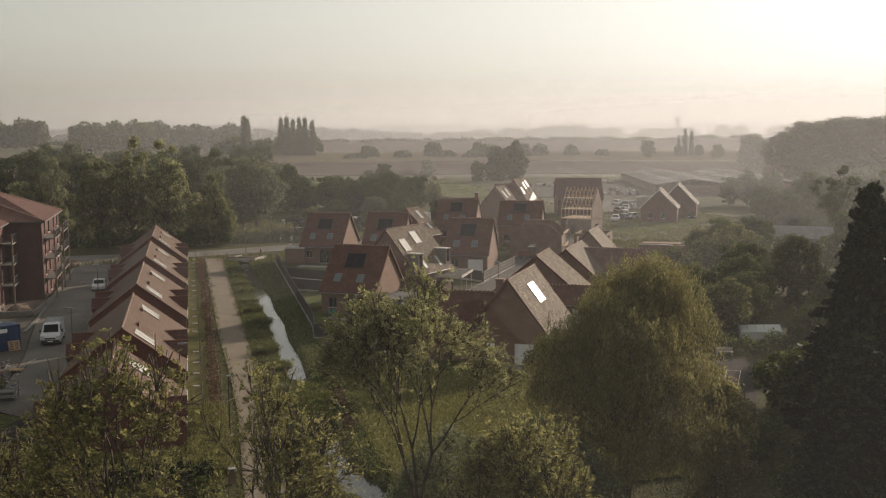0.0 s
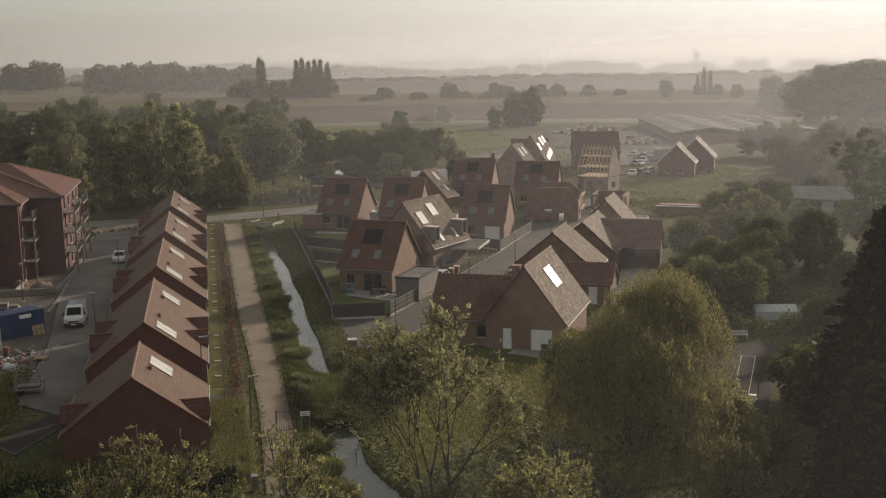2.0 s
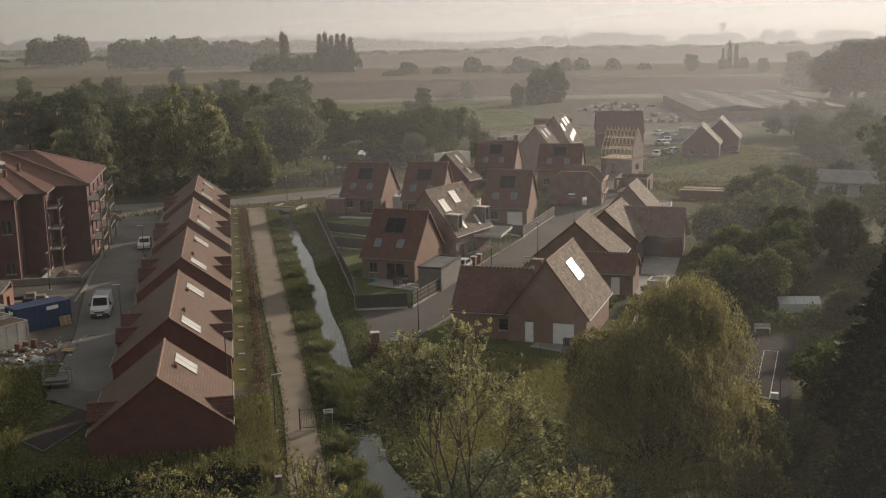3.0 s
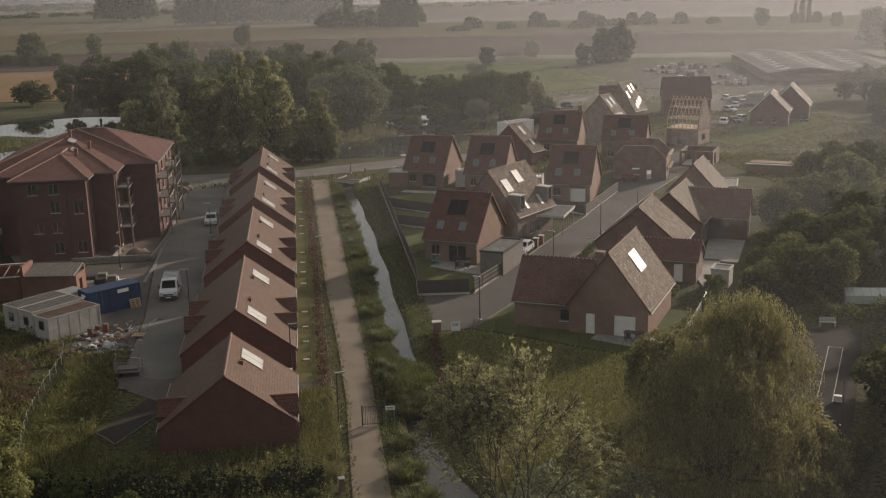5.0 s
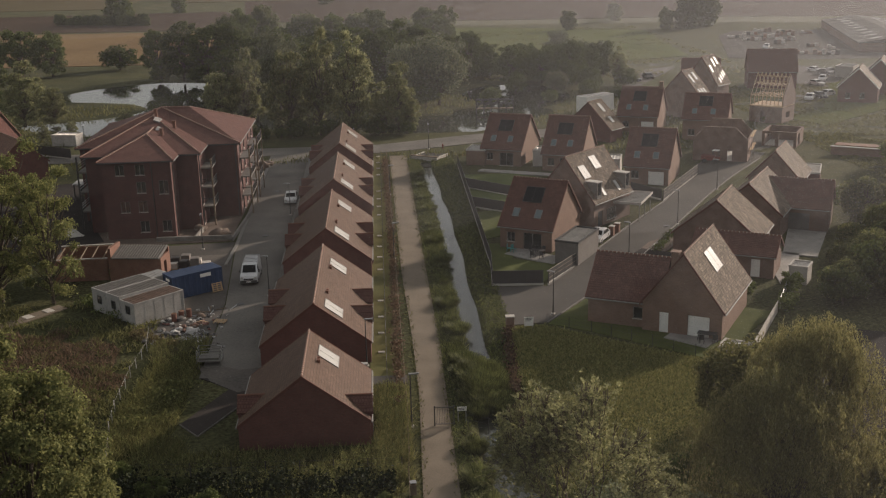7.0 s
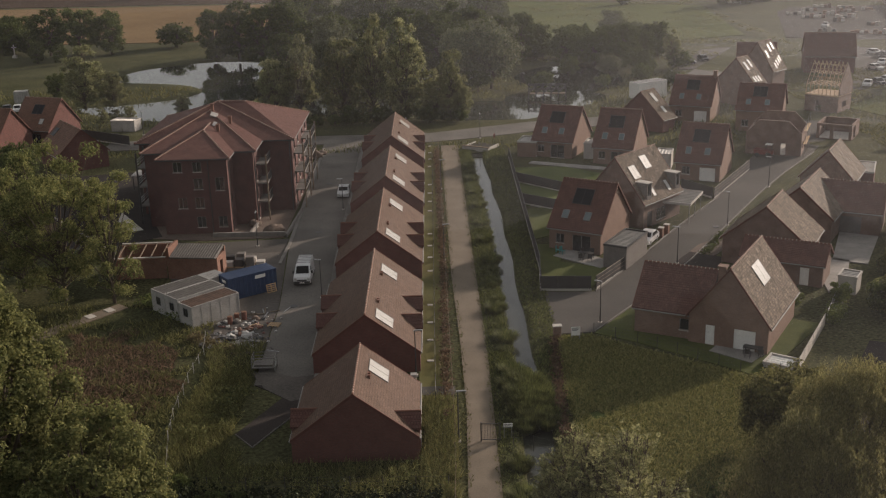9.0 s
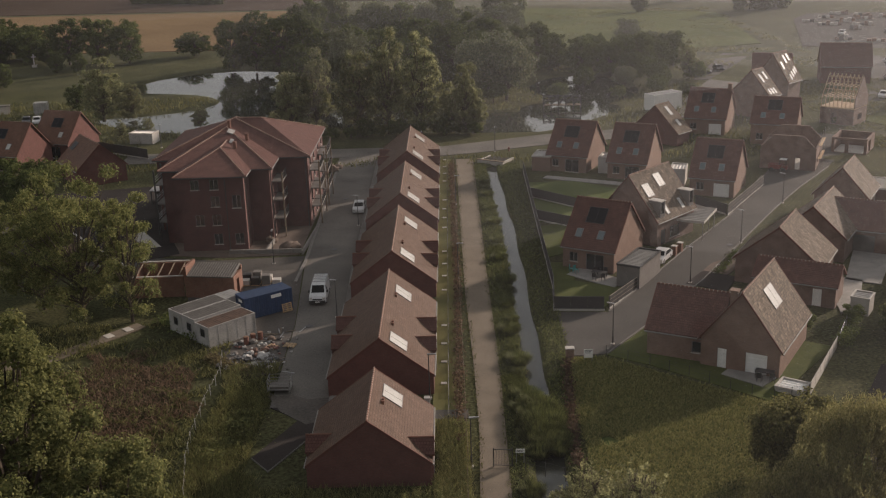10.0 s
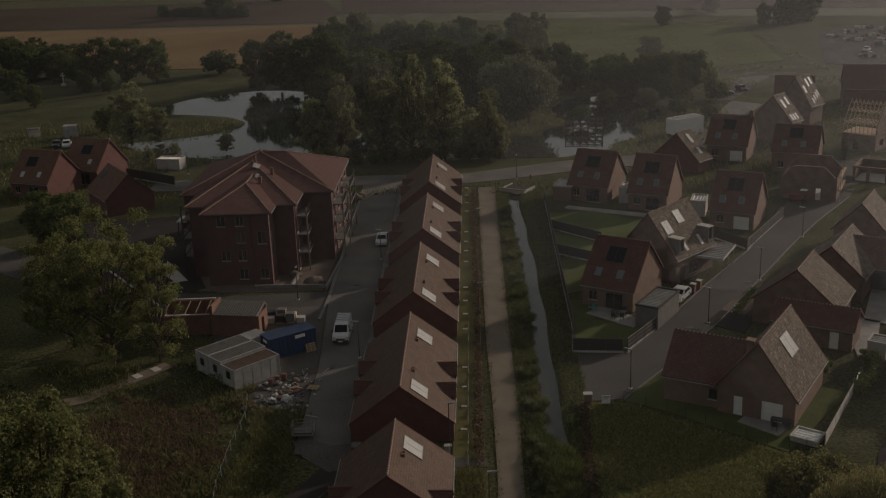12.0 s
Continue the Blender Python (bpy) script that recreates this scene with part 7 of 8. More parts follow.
# pale colour paints the sunlight that catches the planks' top edges
FENCE_LIT_EDGE = plain("sunlit_fence_edge", (0.34, 0.29, 0.22), 0.5)
panel_fence([(13.7, 180), (13.5, 150), (13.3, 121.4), (12.7, 114.2), (18.4, 113.7)], 1.7, 2.0, "solid black garden fence on a concrete plinth")
panel_fence([(13.6, 162.9), (20.7, 155.4)], 1.6, 2.0, "solid black fence between two gardens")
panel_fence([(13.6, 150.3), (18.6, 146.0)], 1.6, 2.0, "solid black fence between two gardens")
panel_fence([(19.0, 114.2), (23.9, 121.4)], 1.5, 2.0, "black plank fence with pale strips for sunlit plank tops", plinth=0.1, slats=3)
panel_fence([(41.4, 150.2), (51.2, 166.6)], 1.5, 2.0, "black plank fence with pale strips for sunlit plank tops", plinth=0.1, slats=3)
panel_fence([(41.2, 150.4), (37.9, 155.9)], 1.6, 2.0, "solid black fence across a front garden")
panel_fence([(-67.3, 205.3), (-55.6, 197.4)], 1.9, 2.0, "solid dark fence round a garden by the pond")
panel_fence([(34.4, 90.8), (40.6, 101.6)], 1.3, 2.2, "pale concrete panel fence beside a lawn", CONCRETE, 0.0)
wire_fence([(16.8, 101.0), (20.8, 98.4), (30.7, 89.6), (34.2, 90.6)], 1.2, 2.4, "low green wire fence round a lawn")
wire_fence([(0.6, 86), (0.6, 190)], 1.3, 4.0, "thin wire fence along the mown strip")
wire_fence([(1.9, 66), (2.2, 80), (2.0, 120), (1.7, 190)], 1.3, 3.2, "leaning timber and wire fence beside the path", OLDWOOD, 2, 0.12)
wire_fence([(6.9, 77.9), (10.0, 76.2), (11.2, 76.6)], 1.4, 1.6, "wire fence across the canal at the gate")
wire_fence([(-23.0, 102.5), (-22.4, 98.5), (-22.6, 92), (-22.3, 84.5), (-21.8, 80.4), (-20.7, 75)], 1.1, 2.4, "pale builders' fence along the weeds", CABIN, 1, 0.05)
wire_fence([(-20, 72.5), (-11, 72.0), (1.5, 71.5)], 1.2, 2.6, "thin wire fence before the last house")
wire_fence([(44.2, 108.5), (41.2, 102.6)], 1.3, 1.5, "metal yard fence with a gate", STEEL, 4)

# gate across the path
gt = thing("gate", 5.85, 78.8, 0, 176, "dark steel barred gate standing open beside the path", "gate")
for x in (0.0, 1.55):
    box_part("post", (x - 0.05, x + 0.05, -0.05, 0.05, 0, 1.75), DARK, gt)
for z in (0.15, 1.6):
    box_part("rail", (0.05, 1.5, -0.025, 0.025, z, z + 0.05), DARK, gt)
for k in range(11):
    x = 0.12 + k * 0.13
    box_part("bar", (x - 0.012, x + 0.012, -0.012, 0.012, 0.2, 1.6), DARK, gt)


def notice(x, y, turn, w, h, z, label):
    s = thing("notice_board", x, y, 0, turn, label, "sign")
    for sx in (-w / 2 + 0.06, w / 2 - 0.06):
        box_part("post", (sx - 0.03, sx + 0.03, 0.0, 0.05, 0, z + h), STEEL, s)
    b = box_part("board", (-w / 2, w / 2, -0.03, -0.003, z, z + h), WHITE, s)
    for k in range(3):
        box_part("text_bar", (-w / 2 + 0.08, w / 2 - 0.08 - 0.1 * k, -0.036, -0.0305, z + h - 0.14 - k * 0.13, z + h - 0.09 - k * 0.13), DARK, b, "dark line of unreadable writing")


notice(6.55, 79.4, 0, 0.75, 0.35, 1.0, "small white notice board beside the gate")
notice(14.8, 99.8, 0, 0.9, 0.9, 0.4, "white notice board at the end of the street")
bx = thing("meter_box", 13.0, 100.5, 0, 0, "brown brick meter pillar at the street's end", "pillar")
box_part("body", (-0.4, 0.4, -0.3, 0.3, 0, 1.2), BRICK_BUFF, bx)
box_part("cap", (-0.46, 0.46, -0.36, 0.36, 1.2, 1.28), CONCRETE, bx)


# ---- street lamps ----
def street_lamp(x, y, turn, h=4.5):
    t = thing("street_lamp", x, y, 0, turn, "slim dark street lamp with a flat head", "lamp", "street lamps")
    bm = bmesh.new()
    add_tube(bm, (0, 0, 0), (0, 0, 1.0), 0.085, 0.08, 8)
    add_tube(bm, (0, 0, 1.0), (0, 0, h), 0.055, 0.045, 8)
    part("pole", bm, DARK, t)
    bm = bmesh.new()
    add_prism(bm, [(-0.12, -0.12, h), (0.12, -0.12, h), (0.08, 0.7, h + 0.04), (-0.08, 0.7, h + 0.04)], (0, 0, 0.1))
    part("head", bm, STEEL, t)
    box_part("base", (-0.18, 0.18, -0.18, 0.18, -0.05, 0.1), CONCRETE, t)


for x, y, a in ((17.9, 104.0, 60), (29.9, 122.0, 60), (39.9, 137.0, 60), (51.0, 155.7, 60), (9.5, 195.4, 0), (-12.1, 113.8, 90), (-22.3, 133.6, 0), (-1.2, 92.2, -90), (2.45, 79.0, -90), (1.9, 126, -90), (1.9, 160, -90), (-12.4, 150, 90), (-55.5, 207, 0), (-4, 193, 0), (22, 199, 0)):
    street_lamp(x, y, a)

# ---- pond bridge ----
br = thing("footbridge", 26.2, 237, 0, -4, "dark timber footbridge over the pond", "bridge")
box_part("deck", (-4.2, 4.2, -0.8, 0.8, 0.5, 0.65), OLDWOOD, br)
for y in (-0.8, 0.8):
    for k in range(6):
        x = -4.1 + k * 8.2 / 5
        box_part("post", (x - 0.08, x + 0.12, y - 0.1, y + 0.1, -1.0, 2.7), DARK, br)
        if k < 5:
            bm = bmesh.new()
            add_tube(bm, (x, y, 0.6), (x + 8.2 / 5, y, 2.4), 0.1, 0.1, 4)
            part("brace", bm, DARK, br)
    for z in (1.5, 2.4):
        box_part("rail", (-4.2, 4.2, y - 0.08, y + 0.08, z, z + 0.18), DARK, br)


# ---- garden things ----
def garden_table(x, y, turn, label, z=0.09):
    t = thing("garden_table", x, y, z, turn, label, "table")
    box_part("tabletop", (-0.9, 0.9, -0.45, 0.45, 0.70, 0.75), DARK, t)
    for sx in (-0.8, 0.8):
        for sy in (-0.38, 0.38):
            box_part("leg", (sx - 0.03, sx + 0.03, sy - 0.03, sy + 0.03, 0, 0.70), DARK, t)


def garden_chair(x, y, turn, mat, label, z=0.09):
    c = thing("garden_chair", x, y, z, turn, label, "chair", "chairs on the terraces")
    box_part("seat", (-0.25, 0.25, -0.25, 0.25, 0.42, 0.46), mat, c)
    box_part("backrest", (-0.25, 0.25, 0.22, 0.26, 0.46, 0.95), mat, c)
    for sx in (-0.22, 0.22):
        for sy in (-0.22, 0.22):
            box_part("leg", (sx - 0.02, sx + 0.02, sy - 0.02, sy + 0.02, 0, 0.42), mat, c)


TEAL = plain("teal_plastic", (0.06, 0.25, 0.24), 0.4)
garden_table(19.3, 124.7, -30, "dark garden table on a concrete patio")
for dx, dy, a in ((-0.7, -0.9, 150), (0.3, -1.2, 170), (0.8, 0.7, -20), (-0.3, 1.0, 0)):
    garden_chair(19.3 + dx, 124.7 + dy, a, DARK, "dark metal garden chair by the table")
garden_chair(16.6, 126.6, 40, TEAL, "teal plastic garden chair on the patio")
garden_chair(16.1, 127.0, 70, TEAL, "teal plastic garden chair on the patio")
garden_table(31.2, 94.6, -28, "dark garden table behind the house")
for dx, dy, a in ((-0.7, -0.7, 150), (0.5, -0.9, 160), (0.8, 0.6, -20), (-0.4, 1.0, 0)):
    garden_chair(31.2 + dx, 94.6 + dy, a, DARK, "dark metal garden chair by the table")
bn = thing("storage_box", 29.2, 97.0, 0.09, -28, "dark garden storage box against the wall", "box")
box_part("body", (-0.7, 0.7, -0.35, 0.35, 0, 0.6), DARK, bn)
box_part("lid", (-0.73, 0.73, -0.38, 0.38, 0.6, 0.67), DARK, bn)
bc = thing("bench", 50.9, 94.8, 0.03, -20, "pale wooden bench beside the asphalt court", "bench")
box_part("seat", (-0.8, 0.8, -0.2, 0.2, 0.42, 0.47), CONCRETE, bc)
box_part("backrest", (-0.8, 0.8, 0.2, 0.24, 0.5, 0.85), CONCRETE, bc)
for sx in (-0.7, 0.7):
    box_part("leg", (sx - 0.05, sx + 0.05, -0.2, 0.24, 0, 0.42), CONCRETE, bc)
ub = thing("utility_box", 42.5, 76.4, 0.03, -30, "bright white box beside a thin pole on the court", "box")
box_part("body", (-0.3, 0.3, -0.2, 0.2, 0.1, 0.6), WHITE, ub)
box_part("base", (-0.34, 0.34, -0.24, 0.24, 0, 0.1), DARK, ub)
box_part("pole", (0.4, 0.46, -0.03, 0.03, 0, 1.9), DARK, ub)
gh = thing("greenhouse", 58.4, 101.6, 0, -14, "small pale greenhouse with glazed panels", "greenhouse")
GLAZE = plain("pale_glazing", (0.48, 0.50, 0.47), 0.3)
for k in range(5):
    x = -2.2 + k * 0.88
    box_part("pane", (x + 0.02, x + 0.86, -1.1, -1.07, 0.1, 1.0), GLAZE, gh)
    box_part("pane", (x + 0.02, x + 0.86, 1.07, 1.1, 0.1, 1.0), GLAZE, gh)
    for s in (-1, 1):
        bm = bmesh.new()
        add_prism(bm, [(x + 0.02, s * 1.1, 1.02), (x + 0.86, s * 1.1, 1.02), (x + 0.86, 0, 1.6), (x + 0.02, 0, 1.6)], (0, 0, -0.03))
        part("roof_pane", bm, GLAZE, gh)
for sx in (-2.22, 2.22):
    bm = bmesh.new()
    add_prism(bm, [(sx, -1.1, 0), (sx, 1.1, 0), (sx, 1.1, 1.0), (sx, 0, 1.6), (sx, -1.1, 1.0)], (0.03, 0, 0))
    part("end_wall", bm, GLAZE, gh)
for a, b in (((41.3, 77.5), (48.2, 89.2)), ((42.1, 76.5), (49.3, 88.6)), ((48.2, 89.2), (49.3, 88.6)), ((39.2, 83.6), (43.6, 80.8))):
    d = Vector((b[0] - a[0], b[1] - a[1], 0)).normalized()
    s = Vector((-d.y, d.x, 0)) * 0.025
    bm = bmesh.new()
    add_prism(bm, [Vector((*a, 0.038)) - s, Vector((*b, 0.038)) - s, Vector((*b, 0.038)) + s, Vector((*a, 0.038)) + s], (0, 0, -0.004))
    tagged(part("bay_line", bm, CONCRETE), "faded white parking bay line", "marking", kind="structure")
sheet("service_strip", [(-0.9, 87.8), (2.4, 87.8), (2.4, 89.6), (-0.9, 89.6)], 0.05, ASPHALT, "narrow grey paved strip behind a house", "pavement")
for x, y in ((-1.4, 90.4), (-0.9, 86.9)):
    u = thing("bin", x, y, 0.05, 0, "white lidded service box behind a house", "bin")
    box_part("body", (-0.25, 0.25, -0.25, 0.25, 0, 0.9), CABIN, u)
    box_part("lid", (-0.28, 0.28, -0.28, 0.28, 0.9, 0.96), CABIN, u)
for y0, y1 in ((93, 112.8), (119.4, 139.1), (145.4, 164.8), (171.9, 192.1)):
    for k in (0.12, 0.38, 0.62, 0.88):
        s = thing("splash_slab", 0.15, y0 + (y1 - y0) * k, 0.03, 0, "small pale concrete slab under a downpipe", "slab", "slabs behind the row houses")
        box_part("slab", (-0.3, 0.3, -0.2, 0.2, 0, 0.06), CONCRETE, s)

# ---- site clutter ----
def pallet(x, y, z, turn, tilt, label):
    p = thing("pallet", x, y, z, turn, label, "pallet", "pallets")
    p.matrix_world = pose(x, y, z, tilt, 0, turn)
    for k in range(5):
        box_part("board", (-0.6, 0.6, -0.5 + k * 0.22, -0.38 + k * 0.22, 0.11, 0.135), WOOD, p)
    for k in range(3):
        box_part("bearer", (-0.6 + k * 0.55, -0.5 + k * 0.55, -0.5, 0.5, 0, 0.108), WOOD, p)


pallet(-18.1, 116.05, 0.55, 36, 75, "wooden pallet leaning on the blue container")
crng = random.Random(5)
for k in range(2):
    pallet(-20.5 + crng.uniform(-1.5, 4.5), 103.5 + crng.uniform(-2.5, 3.5), 0.05 + 0.14 * (k % 3), crng.uniform(0, 180), 0, "loose wooden pallet on the site yard")


def sack(x, y, r, mat, label, name="sack"):
    bm = bmesh.new()
    if 95 < y < 113:
        y = min(y, x + 128.9)
    bmesh.ops.create_icosphere(bm, subdivisions=2, radius=r)
    for v in bm.verts:
        n = noise.noise(v.co / r * 1.9 + Vector((x, y, 0)))
        v.co *= 1 + 0.75 * n
        v.co.z = max(-r * 0.3, v.co.z * 0.6)
    ob = part(name, bm, mat, None, smooth=name == "earth_heap")
    ob.matrix_world = pose(x, y, r * 0.3 + 0.02, 0, 0, crng.uniform(0, 360))
    tagged(ob, label, "sack" if name == "sack" else "rubble", "loose site rubbish")


BAG = plain("woven_plastic", (0.36, 0.35, 0.33), 0.6)
ORANGE = plain("faded_red_plastic", (0.13, 0.05, 0.038), 0.6)
for k in range(44):
    m, lab = ((BAG, "white builders' sack lying in the yard"), (DARK, "black plastic bundle in the yard"), (ORANGE, "crumpled faded red plastic in the yard"), (DARK, "black plastic bundle in the yard"))[k % 4]
    sack(-22.3 + crng.uniform(0, 5.2), 100.8 + crng.uniform(0, 6.4), crng.uniform(0.1, 0.26), m, lab)
for x, y, r in ((-21.3, 139.6, 1.2), (-20.6, 140.2, 0.9), (-18.6, 107.5, 0.5), (-24, 143, 0.8)):
    sack(x, y, r, EARTH, "heap of dug brown earth", "earth_heap")
for k in range(7):
    x, y = -24.6 + (k % 4) * 1.3, 125.6 + (k // 4) * 1.4
    b = thing("brick_stack", x, y, 0.03, crng.uniform(-8, 8), "grey wrapped stack of building blocks", "stack", "stacks of blocks")
    box_part("blocks", (-0.5, 0.5, -0.5, 0.5, 0.12, 0.7 + 0.3 * (k % 3)), (RENDER_GREY, DARK, CLAD)[k % 3], b)
    box_part("base", (-0.52, 0.52, -0.52, 0.52, 0, 0.11), WOOD, b)
cg = thing("cage_trailer", -15.8, 94.6, 0.02, 0, "open mesh cage trailer holding rubbish", "trailer")
box_part("floor", (-1.1, 1.1, -0.8, 0.8, 0.45, 0.52), ZINC_DARK, cg)
for x in (-1.1, 1.1):
    for y in (-0.8, 0.8):
        box_part("post", (x - 0.03, x + 0.03, y - 0.03, y + 0.03, 0.0, 1.5), ZINC_DARK, cg)
for z in (0.8, 1.1, 1.45):
    for y in (-0.8, 0.8):
        box_part("rail", (-1.07, 1.07, y - 0.02, y + 0.02, z, z + 0.04), ZINC_DARK, cg)
    for x in (-1.1, 1.1):
        box_part("rail", (x - 0.02, x + 0.02, -0.77, 0.77, z, z + 0.04), ZINC_DARK, cg)
box_part("load", (-0.9, 0.9, -0.6, 0.6, 0.52, 0.75), CLAD, cg)
for k, (x0, y0, x1, y1) in enumerate(((-29, 138.2, -19.2, 138.0), (-24, 138.0, -23.6, 142.6), (-19.0, 137.0, -18.2, 150))):
    w = thing("foundation_wall", x0, y0, 0, math.degrees(math.atan2(y1 - y0, x1 - x0)), "low unfinished concrete garden wall", "wall")
    box_part("wall", (0, math.hypot(x1 - x0, y1 - y0), -0.12, 0.12, 0, 0.6), KERB, w)
dk = thing("bin_shelter", -44.5, 166.0, 0, 0, "dark open bin shelter beside the block", "shelter")
for x in (-1.8, 1.8):
    for y in (-1.6, 1.6):
        box_part("post", (x - 0.08, x + 0.08, y - 0.08, y + 0.08, 0, 2.3), DARK, dk)
box_part("roof", (-2.0, 2.0, -1.8, 1.8, 2.3, 2.45), ZINC, dk)
box_part("back_panel", (-1.8, 1.8, 1.55, 1.6, 0.1, 2.2), DARK, dk)


# ---- low plants ----
def scatter(n, inside, x0, x1, y0, y1, seed):
    g = np.random.default_rng(seed)
    p = np.stack([g.uniform(x0, x1, n), g.uniform(y0, y1, n), np.zeros(n)], 1)
    keep = np.array([inside(x, y) for x, y, _ in p])
    return p[keep], g


def stuff(name, v, f, mat, label, category):
    tagged(new(name, soup(name, v, f, mat)), label, category, kind="stuff")


def wobble(x, y):
    return noise.noise(Vector((x * 0.16, y * 0.16, 7)))


pts, g = scatter(42000, lambda x, y: wobble(x, y) > -0.25 and not (-16.6 < x < -10.6 and y > 78.5) and not (-11.2 < x < -0.5 and y > 75.8) and x < 1.6, -22.2, 1.7, 66, 101, 1)
pts = pts[(pts[:, 0] < -15.8) | (pts[:, 1] < 76) | ((pts[:, 0] > -0.6) & (pts[:, 1] < 87.5))]
v, f = blades_at(pts, 0.58, 0.034, g, 0.5)
stuff("tall_grass", v, f, GRASS, "tall uncut grass and weeds round the last house", "grass")
WEEDY = leafy("tall_flowering_weeds", (0.085, 0.090, 0.034), (0.235, 0.220, 0.088), 0.42, 0.8)


def herbs_at(points, height, size, each, rng):
    """Leafy stems: leaves all round an upright stalk, fewer and smaller towards its top."""
    base = np.repeat(points, each, 0)
    n = len(base)
    tall = np.repeat(height * rng.uniform(0.4, 1.25, len(points)), each)
    u = rng.uniform(0.05, 1.0, n)
    r = size * 1.6 * (1.15 - u)
    a = rng.uniform(0, math.tau, n)
    pos = base + np.stack([np.cos(a) * r, np.sin(a) * r, u * tall], 1)
    return leaves_at(pos, size, rng, 0.4)


for x0, x1, y0, y1, n, h, seed, label in ((-0.6, 2.3, 69.5, 86.3, 9000, 0.8, 31, "tall yellow-green weeds between house and path"), (-21.6, -15.2, 75, 100, 9000, 0.7, 32, "tall straw-green weeds beside the builders' fence")):
    pts, g = scatter(n, lambda x, y: wobble(x * 3, y * 3) > -0.25 and not (-16.8 < x < -10 and y > 78), x0, x1, y0, y1, seed)
    v, f = blades_at(pts, h, 0.026, g, 0.45)
    stuff("tall_weeds", v, f, WEEDY, label, "weeds")
    v, f = herbs_at(pts[::8], h * 1.1, 0.11, 12, g)
    stuff("leafy_weeds", v, f, LEAF_GREEN, "leafy nettles and docks among tall weeds", "weeds")
pts, g = scatter(2600, lambda x, y: wobble(x * 3, y * 3) > -0.2, -21, 1.6, 61, 74.5, 33)
v, f = herbs_at(pts, 0.9, 0.12, 14, g)
stuff("leafy_weeds", v, f, LEAF_GREEN, "mixed leafy weeds below the last house", "weeds")
pts, g = scatter(500, lambda x, y: wobble(x * 4, y * 4) > 0.0, -21, 1.6, 61, 73, 34)
v, f = herbs_at(pts, 1.2, 0.12, 12, g)
stuff("leafy_weeds", v, f, WEEDY, "yellowing weeds below the last house", "weeds")
pts, g = scatter(34000, lambda x, y: (x + 33) ** 2 / 75 + (y - 91) ** 2 / 150 + 0.8 * wobble(x * 2, y * 2) < 1.1, -46, -22.8, 74, 108, 2)
v, f = blades_at(pts, 0.32, 0.05, g, 0.9)
stuff("dead_weeds", v, f, LEAF_DRY, "dead brown weeds on bare soil", "weeds")
pts, g = scatter(12000, lambda x, y: wobble(x * 3, y * 3) > 0.05, -44, -23, 76, 108, 22)
v, f = blades_at(pts, 0.38, 0.07, g, 0.8)
stuff("green_weeds", v, f, GRASS, "green nettles pushing through dead weeds", "weeds")
pts, g = scatter(26000, lambda x, y: wobble(x, y) > -0.1 and (x + 33) ** 2 / 60 + (y - 91) ** 2 / 120 > 0.75, -56, -22.6, 70, 113, 3)
v, f = blades_at(pts, 0.42, 0.06, g, 0.6)
stuff("rough_grass", v, f, GRASS, "rough grass and nettles round the bare soil", "grass")
pts, g = scatter(120000, lambda x, y: y < 100.5 - max(0, x - 16.5) * 0.82 and wobble(x * 2, y * 2) > -0.75, 12.4, 34, 62, 100.5, 4)
v, f = blades_at(pts, 0.25, 0.055, g, 0.9)
stuff("meadow_grass", v, f, MEADOW_GRASS, "knee-high meadow grass in uneven tufts", "grass")
pts, g = scatter(46000, lambda x, y: x > 5.7 and wobble(x, y * 2) > -0.5, 5.7, 13.3, 40, 186, 5)
pts[:, 2] = [-1.0 * canal_depth(x, y) for x, y, _ in pts]
pts = pts[pts[:, 2] > -0.32]
v, f = blades_at(pts, 0.2, 0.05, g, 0.8)
stuff("bank_grass", v, f, REED, "long grass on the banks of the canal", "grass")
pts, g = scatter(16000, lambda x, y: abs(x - float(np.interp(y, (30, 67, 85, 100, 120, 190), (5.3, 5.5, 5.65, 5.8, 5.55, 5.3)))) < 0.32 + 0.3 * wobble(x * 5, y * 5) or abs(x - float(np.interp(y, (30, 67, 85, 100, 120, 190), (2.7, 2.86, 3.3, 3.15, 2.65, 2.2)))) < 0.3 + 0.3 * wobble(x * 5, y * 5), 1.8, 6.3, 58, 186, 33)
v, f = blades_at(pts, 0.16, 0.04, g, 0.8)
stuff("path_edge_grass", v, f, GRASS, "ragged grass creeping over the path's edges", "grass")
pts, g = scatter(30000, lambda x, y: wobble(x, y) > -0.3 and canal_depth(x, y) < 0.3 and not (-60 < x < 44 and 192 < y < 214), -110, 62, 186, 262, 6)
v, f = blades_at(pts, 0.7, 0.09, g, 0.4)
stuff("rough_grass", v, f, GRASS, "rough grass round the pond", "grass")
pts, g = scatter(52000, lambda x, y: wobble(x, y) > -0.2, 78, 128, 158, 262, 7)
v, f = blades_at(pts, 0.3, 0.1, g, 0.9)
stuff("rough_grass", v, f, GRASS, "rough grass on the unbuilt plots", "grass")
pts, g = scatter(26000, lambda x, y: wobble(x * 0.5, y * 0.5) > 0.05, -20, 104, 286, 440, 8)
v, f = blades_at(pts, 0.4, 0.22, g, 0.9)
stuff("rough_grass", v, f, GRASS, "tufty pasture beyond the pond", "grass")


